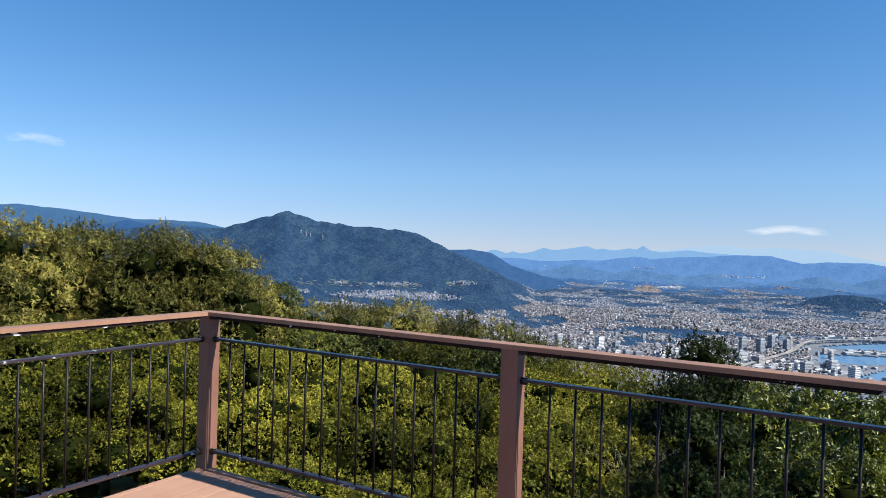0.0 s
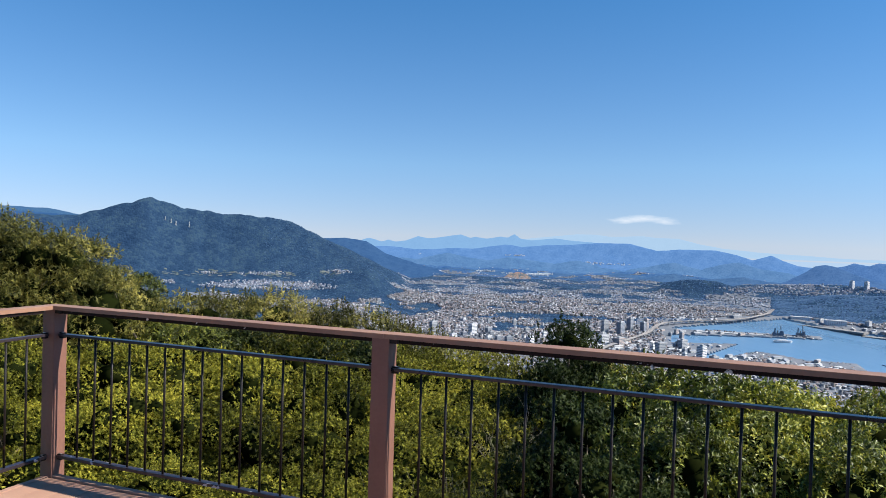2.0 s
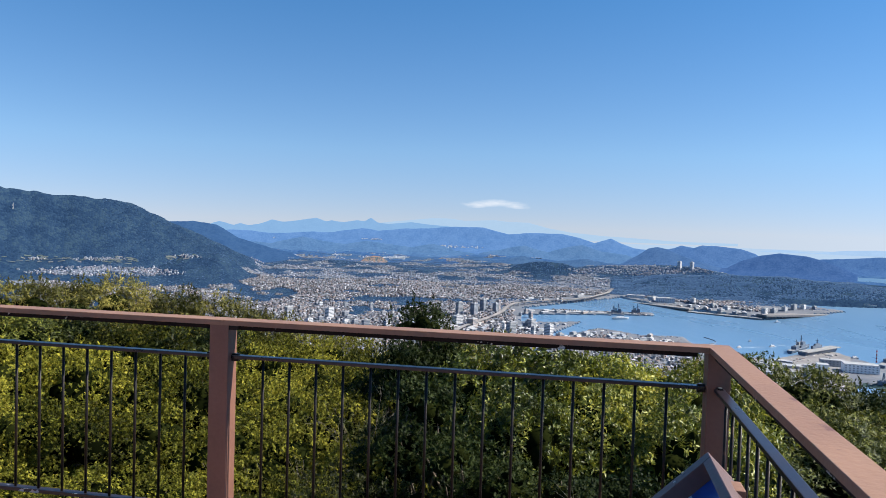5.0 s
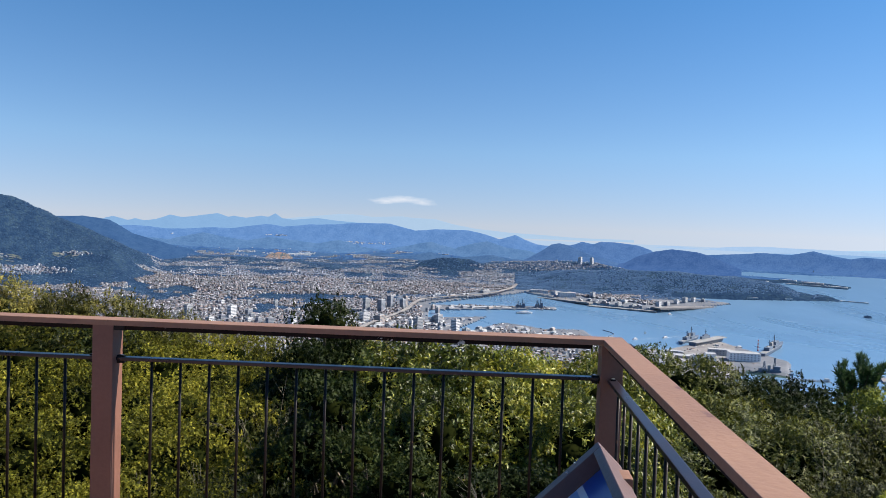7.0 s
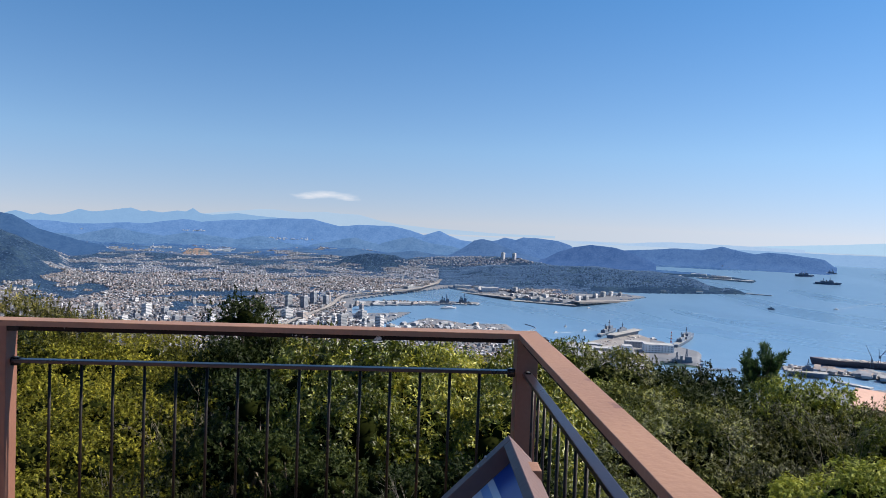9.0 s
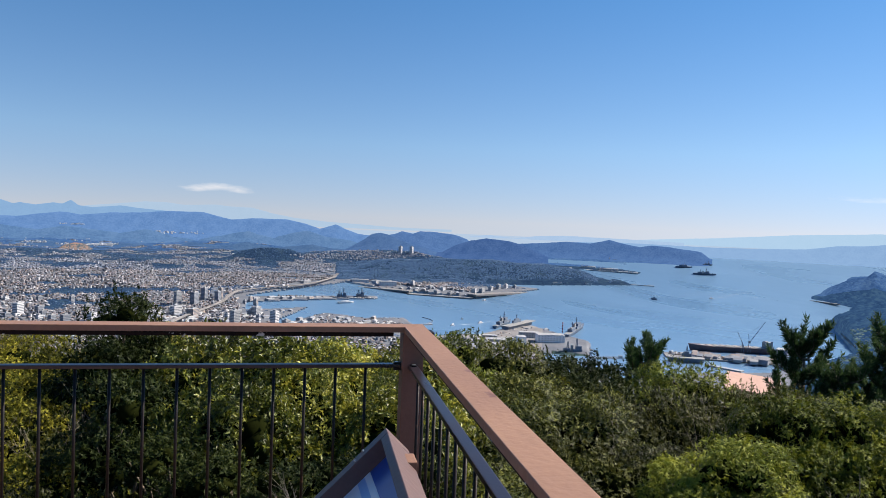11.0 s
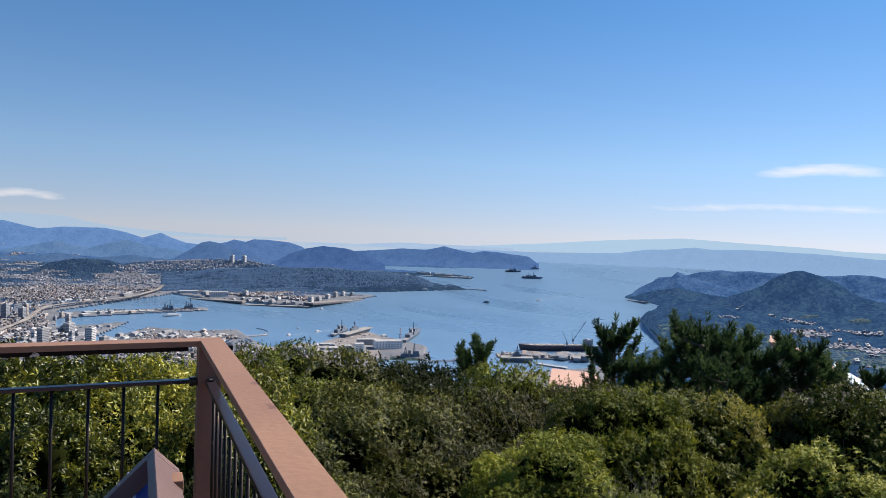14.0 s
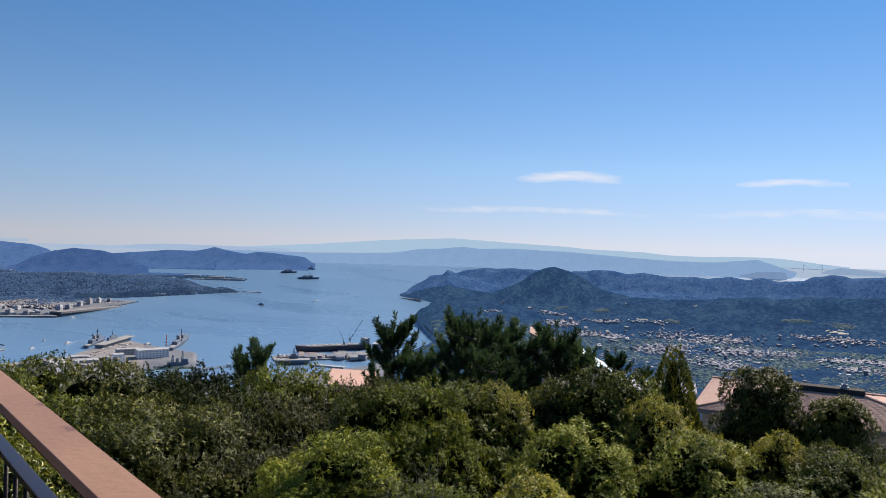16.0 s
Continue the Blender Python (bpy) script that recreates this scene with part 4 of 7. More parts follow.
handrail("handrail", (4.70, 0), south(4.70, -6.8), 1, 0, railing)
handrail("handrail", (0, -6.8), (0, 0), 0, 1, railing)
for x, y in ((-0.04, 0.052), (2.345, 0.052), (4.745, 0.052), south(4.752, V_R), south(4.752, V_R * 2), (-0.05, V_L), (-0.05, V_L - 2.35), (-0.05, V_L - 4.7)):
    rail_post(x, y, railing)
panel((-0.04, 0.055), (2.345, 0.055), railing, 15, 0)
panel((2.345, 0.055), (4.745, 0.055), railing, 15, 0)
panel((4.748, 0.052), south(4.748, V_R), railing, 15, 0)
panel(south(4.748, V_R), south(4.748, V_R * 2), railing, 15, 0)
panel((-0.05, V_L), (-0.05, 0.052), railing, 9, 0, worn=True)
panel((-0.05, V_L - 2.35), (-0.05, V_L), railing, 15, 0, worn=True)


# ---------------------------------------------------------------- information board
def info_board():
    """A reading board along the south rail, its high edge by the rail, sloping down to the deck."""
    top = Vector((1.298, 1.447, 1.052))
    turn, tilt = radians(31.26 + 2.0), radians(45)
    along = Vector((-math.sin(turn), -math.cos(turn), 0))
    down = Vector((-math.cos(turn) * math.cos(tilt), math.sin(turn) * math.cos(tilt), -math.sin(tilt)))
    n = down.cross(along).normalized()
    m = Matrix.Translation(top) @ Matrix(((down.x, along.x, n.x, 0), (down.y, along.y, n.y, 0), (down.z, along.z, n.z, 0), (0, 0, 0, 1)))
    th = tagged(empty("information_board", m), "slanted brown-framed information board with a blue print on the deck", "sign")
    L1, L2, fw, dp = 0.60, 0.95, 0.042, 0.09
    for nm, x0, y0, x1, y1 in (("frame_top", 0, fw + 0.001, fw * 0.6, L2 - fw - 0.001), ("frame_bottom", L1 - fw, fw + 0.001, L1, L2 - fw - 0.001), ("frame_side", 0, 0, L1, fw), ("frame_side", 0, L2 - fw, L1, L2)):
        bm = bmesh.new()
        box(bm, x0, y0, -dp, x1, y1, 0.0, 0.003)
        part(nm, bm, M_BOARD, th, "mauve-brown painted frame member")
    bm = bmesh.new()
    box(bm, fw * 0.6, fw, -0.075, L1 - fw, L2 - fw, -0.045)
    pan = part("picture_panel", bm, M_BLUE, th, "glossy blue printed panel")
    for x0, x1, mt in ((0.105, 0.125, M_WHITEP), (0.125, 0.150, M_PALE), (0.150, 0.40, M_WHITEP), (0.44, 0.52, M_PALE)):
        bm = bmesh.new()
        a, b = fw + 0.002, L2 - fw - 0.002
        vs = [bm.verts.new(p) for p in ((x0, a, -0.044), (x0 - 0.05, b, -0.044), (x1 - 0.05, b, -0.044), (x1, a, -0.044))]
        bm.faces.new(vs)
        ext = bmesh.ops.extrude_face_region(bm, geom=bm.faces[:])
        bmesh.ops.translate(bm, vec=(0, 0, -0.0009), verts=[q for q in ext["geom"] if isinstance(q, bmesh.types.BMVert)])
        bmesh.ops.recalc_face_normals(bm, faces=bm.faces[:])
        part("print_band", bm, mt, pan)
    inv = m.inverted()
    for s in (0.13, L2 - 0.16):
        # a square post behind the high edge, with a sloping head
        p = top + along * s - Vector((down.x, down.y, 0)).normalized() * 0.035
        bm = bmesh.new()
        box(bm, -0.03, -0.035, -p.z, 0.03, 0.035, -0.04, 0.004, inv @ Matrix.Translation(p) @ Matrix.Rotation(-turn, 4, "Z"))
        part("leg", bm, M_CAP, th, "square post behind the board")
    for x, y in ((0.085, 0.013), (0.115, 0.030)):
        bm = bmesh.new()
        rod(bm, (x, y, -0.002), (x, y, 0.004), 0.0045, 0.0035, 10)
        part("screw", bm, M_STEEL, th, "dull screw head")


info_board()


# ---------------------------------------------------------------- plants
def unit(v):
    return v / np.maximum(np.linalg.norm(v, axis=-1, keepdims=True), 1e-9)


def leaf_mesh(name, pos, along, face, length, width, fine=False):
    """Folded diamond leaves, two triangles each, or for small leaves one triangle each."""
    along, side = unit(along), unit(np.cross(along, face))
    up = np.cross(side, along)
    length, width = np.asarray(length)[:, None], np.asarray(width)[:, None]
    if fine:
        v = np.stack([pos + side * width * 0.5, pos + along * length - up * length * 0.1, pos - side * width * 0.5], 1).reshape(-1, 3)
        return mesh_np(name, v, np.arange(len(pos) * 3).reshape(-1, 3))
    base = pos
    tip = pos + along * length - up * length * 0.12
    mid = pos + along * length * 0.5 + up * length * 0.04
    v = np.stack([base, mid + side * width * 0.5 + up * width * 0.15, tip, mid - side * width * 0.5 + up * width * 0.15], 1).reshape(-1, 3)
    i = np.arange(len(pos))[:, None] * 4
    t = np.concatenate([i + np.array([[0, 1, 2]]), i + np.array([[0, 2, 3]])])
    return mesh_np(name, v, t)


def crown_leaves(g, lobes, count, leaf, wid, droop=0.0, clump=0.28, up=0.5, under=-0.35, shoots=0, close=1.0):
    """Leaves in billowing clumps over the outside of overlapping lobes. lobes: (x, y, z, rx, ry, rz)."""
    lobes = np.array(lobes, float)
    area = lobes[:, 3] * lobes[:, 4] + lobes[:, 4] * lobes[:, 5] + lobes[:, 3] * lobes[:, 5]
    m = int(close * area.sum() * 4.2 / (clump * clump * 1.9)) + 20
    pick = g.choice(len(lobes), m * 2, p=area / area.sum())
    d = unit(g.normal(size=(m * 2, 3)))
    keep = d[:, 2] > under + 0.3 * g.random(m * 2)
    pick, d = pick[keep], d[keep]
    s = lobes[pick, 3:]
    p = lobes[pick, :3] + d * s * (0.80 + 0.22 * g.random((len(d), 1)))
    # leave out what lies deep inside another lobe
    deep = np.zeros(len(p), bool)
    for l in lobes:
        q = (p - l[:3]) / l[3:]
        deep |= (q * q).sum(1) < 0.56
    p, nrm = p[~deep][:m], unit(d / s)[~deep][:m]
    k = len(p)
    # a bough's end carries leaves on its outer and upper side
    size = clump * g.uniform(0.55, 1.25, k)
    share = size ** 2 * (0.45 + 0.55 * np.clip(nrm[:, 2] + 0.6, 0, 1))
    # sprays of six leaves round each twig's end
    tips = count // 6
    own = g.choice(k, tips, p=share / share.sum())
    u = unit(unit(nrm + np.array([0, 0, up]))[own] * 0.85 + 0.72 * g.normal(size=(tips, 3)) * np.array([1, 1, 0.8]))
    tip = p[own] + u * (size[own] * g.uniform(0.62, 1.05, tips))[:, None] * np.array([1, 1, 0.8])
    ax = np.repeat(unit(u * 0.7 + np.array([0, 0, 0.35]) + 0.4 * g.normal(size=(tips, 3))), 6, 0)
    n = tips * 6
    t1 = unit(np.cross(ax, g.normal(size=(n, 3))))
    pos = np.repeat(tip, 6, 0) + ax * (leaf * g.uniform(-0.7, 0.5, (n, 1)))
    al = unit(ax * g.uniform(0.05, 0.75, (n, 1)) + t1 * 0.85 - np.array([0, 0, droop]))
    fc = unit(ax + np.array([0, 0, 0.3]) + 0.3 * g.normal(size=(n, 3)))
    if shoots:
        # long leafy shoots that stand clear of the crown
        hi = np.argsort(-(p[:, 2] + 0.25 * g.normal(size=k) * lobes[0, 5]))[:max(k // 3, shoots)]
        pick = g.choice(hi, shoots, replace=False)
        per = 16
        f = np.tile(np.linspace(0, 1, per), shoots)[:, None]
        up_dir = unit(nrm[pick] * 0.55 + np.array([0, 0, 1.0]) + 0.2 * g.normal(size=(shoots, 3)))
        sp = np.repeat(p[pick], per, 0) + np.repeat(up_dir, per, 0) * (clump * 0.6 + f * np.repeat(leaf * g.uniform(1.5, 3.2, (shoots, 1)), per, 0))
        pos = np.concatenate([pos, sp])
        al = np.concatenate([al, unit(np.repeat(up_dir, per, 0) * 0.5 + g.normal(size=sp.shape) * 0.8)])
        fc = np.concatenate([fc, unit(np.array([0, 0, 1.0]) + 0.6 * g.normal(size=sp.shape))])
    ln = leaf * g.uniform(0.65, 1.25, len(pos))
    return pos, al, fc, ln, ln * wid


def core_mesh(g, lobes, shrink=0.76):
    """The close inner foliage of a crown, near-black to imitate its shade: one uneven blob a lobe."""
    bm = bmesh.new()
    for x, y, z, rx, ry, rz in lobes:
        r = bmesh.ops.create_icosphere(bm, subdivisions=1, radius=1.0)
        for v in r["verts"]:
            k = shrink * 0.94 * (0.86 + 0.28 * noise.noise(v.co * 2.3 + Vector((x, y, z)) * 3.1))
            v.co = Vector((x + v.co.x * rx * k, y + v.co.y * ry * k, z + v.co.z * rz * k))
    for f in bm.faces:
        f.smooth = True
    me = bpy.data.meshes.new("inner_crown")
    bm.to_mesh(me)
    bm.free()
    return me


def limbs(g, height, reach, lobes, r=0.07):
    """Trunk and limbs to the lobes."""
    bm = bmesh.new()
    fork = Vector((g.normal() * 0.05 * height, g.normal() * 0.05 * height, height * 0.35))
    rod(bm, (0, 0, -9.0), (0, 0, 0), r * 1.4, r, 9)
    rod(bm, (0, 0, 0), fork, r, r * 0.75, 9)
    for l in lobes:
        a = Vector(fork)
        tgt = Vector(l[:3])
        mid = a.lerp(tgt, 0.5) + Vector((g.normal() * 0.06, g.normal() * 0.06, 0.04)) * height
        rod(bm, a, mid, r * 0.5, r * 0.34, 4)
        rod(bm, mid, tgt, r * 0.34, r * 0.12, 3)
        e = tgt + Vector(g.normal(size=3)) * l[3] * 0.5
        rod(bm, mid.lerp(tgt, 0.5), e, r * 0.15, r * 0.04, 3)
    return bm


def broad_lobes(g, width, height, n, low=0.35, big=1.0):
    """Overlapping lobes that fill a rounded crown."""
    out = []
    for i in range(n):
        a = i * 2.4 + g.uniform(-0.4, 0.4)
        q = math.sqrt((i + 0.5) / n)
        x, y = width * 0.62 * q * math.cos(a), width * 0.62 * q * math.sin(a)
        z = height * (low + (1 - low) * (1 - q * q) * 0.72) + g.uniform(-0.10, 0.10) * height
        rr = width * g.uniform(0.15, 0.36) * big
        out.append((x, y, z, rr, rr * g.uniform(0.85, 1.15), min(rr * g.uniform(0.7, 0.95), height - z * 0.9)))
    return out


STOCK = {}


def stock(key, name, label, category, seed, width, height, n, count, leaf, wid, material, group, **kw):
    """One plant with its trunk and crown, kept as the model for its copies."""
    g = np.random.default_rng(seed)
    lobes = broad_lobes(g, width, height, n, kw.pop("low", 0.35), kw.pop("big", 1.0))
    th = tagged(empty(name), label, category, group)
    part("trunk", limbs(g, height, width, lobes, 0.03 + 0.012 * height), M_BARK, th, smooth=True)
    fine, core = kw.pop("fine", True), kw.pop("core", 0.76)
    part_me("crown", leaf_mesh("crown", *crown_leaves(g, lobes, count, leaf, wid, **kw), fine=fine), material, th)
    part_me("inner_crown", core_mesh(g, lobes, core), M_INNER, th, "near-black core standing in for shaded inner foliage")
    STOCK[key] = [th, False]
    return th


def plant(key, x, y, z, scale=1.0, turn=0.0, tall=1.0):
    th, used = STOCK[key]
    m = pose(x, y, z, 0, 0, turn) @ Matrix.Diagonal((scale, scale, scale * tall, 1))
    if used:
        k = th.scale
        return copy_thing(th, m @ Matrix.Diagonal((1 / k.x, 1 / k.y, 1 / k.z, 1)))
    th.matrix_basis = m
    STOCK[key][1] = True
    return th


def ground_at(az, r):
    h = land_height(np.array([[az]], float), np.array([[r]], float))[0][0, 0]
    return SEA + h


def set_plant(key, az, r, top, size, turn=None):
    """Stand a plant by bearing and distance so that its top shows at that angle; its trunk goes down into the slope."""
    a = radians(az)
    foot = ground_at(az, r)
    top += rng.uniform(-0.9, 0.2) if r < 18.5 and az > 44 else 0
    want = max(EYE_Z + r * math.tan(radians(top + 0.1)) - foot, 0.8)
    grow = want / STOCK_H[key]
    size *= max(0.8, min(1.4, grow / size)) ** 0.7
    tall = max(0.6, min(1.22, grow / size))
    lift = min(max(want - STOCK_H[key] * size * tall, 0), 8.0 * size)
    return plant(key, r * math.sin(a), r * math.cos(a), foot + lift, size, rng.uniform(0, 360) if turn is None else turn, tall)


STOCK_H = {}
WILD = "bushes and trees below the deck"


def model(key, *a, **kw):
    stock(key, *a, **kw)
    th = STOCK[key][0]
    STOCK_H[key] = max(float(np.percentile([v.co.z for v in c.data.vertices], 98.5)) for c in th.children if c.name.startswith("crown"))


model("olive_a", "shrub", "dense shrub with small yellow-green leaves on the slope", "shrub", 11, 1.7, 2.6, 24, 40000, 0.035, 0.64, M_LEAF_OLIVE, WILD, low=0.15, under=-0.1, shoots=10, clump=0.20)
model("olive_b", "shrub", "dense shrub with small yellow-green leaves on the slope", "shrub", 12, 2.0, 3.2, 28, 42000, 0.038, 0.64, M_LEAF_OLIVE, WILD, low=0.2, under=-0.1, shoots=10, clump=0.23)
model("willow_a", "broadleaf_tree", "bushy tree with narrow grey-green leaves on the slope", "tree", 13, 2.1, 5.0, 32, 28000, 0.086, 0.30, M_LEAF_WILLOW, WILD, droop=0.25, low=0.25, under=-0.3, shoots=70, clump=0.30, close=0.75)
model("glossy_a", "shrub", "shrub with large glossy green leaves below the railing", "shrub", 14, 1.7, 2.8, 24, 18000, 0.064, 0.40, M_LEAF_GLOSSY, WILD, low=0.15, under=-0.1, up=0.8, fine=False, clump=0.22, close=0.9)
model("dark_a", "broadleaf_tree", "dark evergreen tree with dense small leaves", "tree", 15, 1.5, 4.6, 26, 17000, 0.064, 0.5, M_LEAF_DARK, WILD, low=0.3, under=-0.3, shoots=12, clump=0.26)
model("round_a", "broadleaf_tree", "rounded evergreen tree with mid-green leaf clusters", "tree", 16, 2.2, 4.4, 34, 34000, 0.070, 0.44, M_LEAF_MID, WILD, low=0.45, under=-0.15, droop=0.25, big=1.0, up=0.95, clump=0.34, close=0.85)
model("round_b", "broadleaf_tree", "rounded evergreen tree with mid-green leaf clusters", "tree", 26, 1.9, 4.0, 28, 30000, 0.068, 0.44, M_LEAF_MID, WILD, low=0.45, under=-0.15, droop=0.25, big=1.0, up=0.95, clump=0.31, close=0.85)
model("lone_a", "broadleaf_tree", "spreading evergreen tree with layered boughs beside the building", "tree", 27, 2.0, 4.0, 24, 46000, 0.085, 0.46, M_LEAF_DEEP, WILD, low=0.30, under=-0.75, droop=0.25, big=1.2, up=0.8, clump=0.28, close=1.2, core=0.62)
model("deep_a", "broadleaf_tree", "rounded evergreen tree with deep green leaf clusters", "tree", 36, 1.9, 4.2, 30, 26000, 0.072, 0.42, M_LEAF_DEEP, WILD, low=0.4, under=-0.2, droop=0.25, up=0.95, clump=0.32, close=0.8)
model("bright_a", "broadleaf_tree", "rounded tree with fresh bright green leaves", "tree", 17, 1.6, 3.2, 28, 28000, 0.070, 0.36, M_LEAF_BRIGHT, WILD, low=0.45, under=-0.15, droop=0.5, big=1.05, up=0.9, clump=0.30, close=0.85)
model("brown_a", "shrub", "thin brownish-green shrub with bare twigs", "shrub", 18, 1.9, 3.0, 28, 17000, 0.066, 0.34, M_LEAF_BROWN, WILD, low=0.3, under=-0.2, shoots=40, clump=0.30, close=0.7)


def pine_model(key, seed, height, spread, whorls):
    """A young pine: leader, whorls of rising boughs, upright shoots like bottle brushes."""
    g = np.random.default_rng(seed)
    th = tagged(empty("pine_tree"), "dark green young pine with upswept boughs", "pine tree", "pines on the slope")
    bm = bmesh.new()
    rod(bm, (0, 0, -0.3), (0, 0, height * 0.55), 0.10, 0.07, 9)
    rod(bm, (0, 0, height * 0.55), (0.03, 0.02, height * 0.9), 0.07, 0.02, 8)
    brushes = [(np.array((0.03, 0.02, height * 0.86)), np.array((0.0, 0.0, 1.0)), height * 0.14)]
    for w in range(whorls):
        f = w / (whorls - 1)
        z0 = height * (0.12 + 0.74 * f)
        nb = g.integers(4, 7)
        for b in range(nb):
            z = z0 + g.uniform(-0.35, 0.35) * height * 0.74 / whorls
            reach = spread * (1 - f * 0.72) * g.uniform(0.7, 1.2)
            a = 6.283 * (b + g.uniform(-0.3, 0.3)) / nb + w * 1.1
            out, side = np.array((math.cos(a), math.sin(a), 0.0)), np.array((-math.sin(a), math.cos(a), 0.0))
            rise = reach * g.uniform(0.25, 0.6)
            path = [np.array((0, 0, z)) + out * reach * q + np.array((0, 0, rise * q * q)) for q in np.linspace(0, 1, 5)]
            for p, q, r0 in zip(path, path[1:], (0.03, 0.024, 0.018, 0.012)):
                rod(bm, p, q, r0, r0 * 0.8, 5)
            for q in np.linspace(0.28, 1.0, 5):
                i = min(int(q * 4), 3)
                p = path[i] + (path[i + 1] - path[i]) * (q * 4 - i)
                for sg in ((-1, 1) if q < 0.95 else (-0.5, 0, 0.5)):
                    d = unit(out * g.uniform(0.15, 0.6) + side * sg * g.uniform(0.2, 0.7) + np.array((0, 0, g.uniform(0.75, 1.3))))
                    ln = g.uniform(0.22, 0.44) * (0.8 + 0.35 * q)
                    rod(bm, p, p + d * ln * 0.9, 0.009, 0.005, 3)
                    brushes.append((p, d, ln))
    part("trunk", bm, M_BARK, th, smooth=True)
    per = 64
    base, ax = np.repeat(np.array([t[0] for t in brushes]), per, 0), np.repeat(np.array([t[1] for t in brushes]), per, 0)
    length = np.repeat(np.array([t[2] for t in brushes]), per)
    ax = unit(ax + 0.04 * g.normal(size=base.shape))
    q = 0.12 + 0.88 * g.random(len(base)) ** 0.8
    t1 = unit(np.cross(ax, g.normal(size=base.shape)))
    along = unit(ax * (0.30 + 0.6 * q[:, None]) + t1 * g.uniform(0.5, 1.0, (len(base), 1)))
    ln = g.uniform(0.10, 0.16, len(base)) * (1.1 - 0.25 * q)
    part_me("crown", leaf_mesh("crown", base + ax * (length * q)[:, None], along, g.normal(size=base.shape), ln, np.full(len(base), 0.024), fine=True), M_NEEDLE, th)
    STOCK[key] = [th, False]
    STOCK_H[key] = height


pine_model("pine_a", 31, 5.0, 1.3, 8)
pine_model("pine_b", 32, 5.4, 1.75, 9)


def cypress_model(key, seed):
    g = np.random.default_rng(seed)
    th = tagged(empty("conifer_tree"), "dense conical yellow-green conifer beside the building", "conifer tree")
    bm = bmesh.new()
    rod(bm, (0, 0, -0.3), (0, 0, 4.3), 0.10, 0.02, 8)
    for k in range(26):
        z = 0.5 + 3.5 * k / 26
        a = k * 2.4
        rr = 0.95 * (1 - z / 4.6)
        rod(bm, (0, 0, z), (math.cos(a) * rr, math.sin(a) * rr, z + rr * 0.6), 0.02, 0.006, 5)
    part("trunk", bm, M_BARK, th, smooth=True)
    # a near-black cone painted for the shade inside the tree
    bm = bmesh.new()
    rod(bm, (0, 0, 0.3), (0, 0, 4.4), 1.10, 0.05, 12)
    part("inner_crown", bm, M_INNER, th, "near-black core standing in for shaded inner foliage", smooth=True)
    n = 38000
    z = 4.5 * (1 - np.sqrt(g.random(n))) + 0.25
    a = g.uniform(0, 6.283, n)
    rr = (1.30 * (1 - z / 4.85) ** 0.85 + 0.06) * (0.84 + 0.18 * g.random(n)) * (1 + 0.12 * np.sin(a * 5 + z * 4))
    pos = np.stack([np.cos(a) * rr, np.sin(a) * rr, z], 1)
    al = np.stack([np.cos(a) * 0.5, np.sin(a) * 0.5, np.full(n, 0.9)], 1) + 0.35 * g.normal(size=(n, 3))
    part_me("crown", leaf_mesh("crown", pos, al, g.normal(size=(n, 3)), g.uniform(0.06, 0.10, n), np.full(n, 0.035), fine=True), M_LEAF_DEEP, th)
    STOCK[key] = [th, False]
    STOCK_H[key] = 4.75


cypress_model("cypress", 41)

# tall narrow-leaved trees on the north side
for az, r, top, size in ((-38, 21, 0.9, 1.2), (-34.5, 19, 0.5, 1.1), (-31.7, 20, 0.7, 1.0), (-29.2, 21, 0.1, 1.0), (-26.4, 22, 0.2, 0.95), (-23.6, 20, -0.3, 0.9), (-21.4, 21, 0.3, 0.8), (-19.6, 20, -0.7, 0.75),
                         (-17.6, 20, -0.9, 1.0), (-16.2, 18.5, -3.0, 0.8), (-35, 27, 0.8, 1.2), (-27, 27, 0.1, 1.2), (-19, 26, -1.2, 1.0)):
    set_plant("willow_a", az, r, top, size)
set_plant("deep_a", -13.6, 27, -3.6, 0.9)
set_plant("deep_a", -16.0, 30, -3.0, 1.0)
# skyline bushes behind the front rail
for az, r, top, size in ((-11, 25, -5.3, 1.0), (-8.5, 26, -5.2, 1.05), (-6, 27, -5.3, 1.0), (-3.6, 24, -5.1, 1.0), (-1.2, 25, -5.8, 1.0), (1.2, 24, -6.1, 1.0), (3.6, 23, -6.6, 0.95),
                         (6.2, 22, -7.2, 0.95), (8.8, 21, -8.2, 0.9), (11.2, 20, -8.9, 0.9)):
    set_plant("willow_a", az, r, top, size)
for az, r, top, size in ((-14, 20, -5.6, 1.0), (-10.5, 18.5, -7.2, 1.0), (-6.8, 19, -7.0, 1.0), (-2.6, 18, -7.8, 1.05), (2.2, 18, -8.3, 1.0), (6.4, 17, -9.2, 1.0), (10.4, 16, -10.0, 1.0), (13.5, 18, -9.4, 1.0)):
    set_plant("deep_a" if az in (-10.5, -6.8, 2.2) else "olive_b", az, r, top, size)
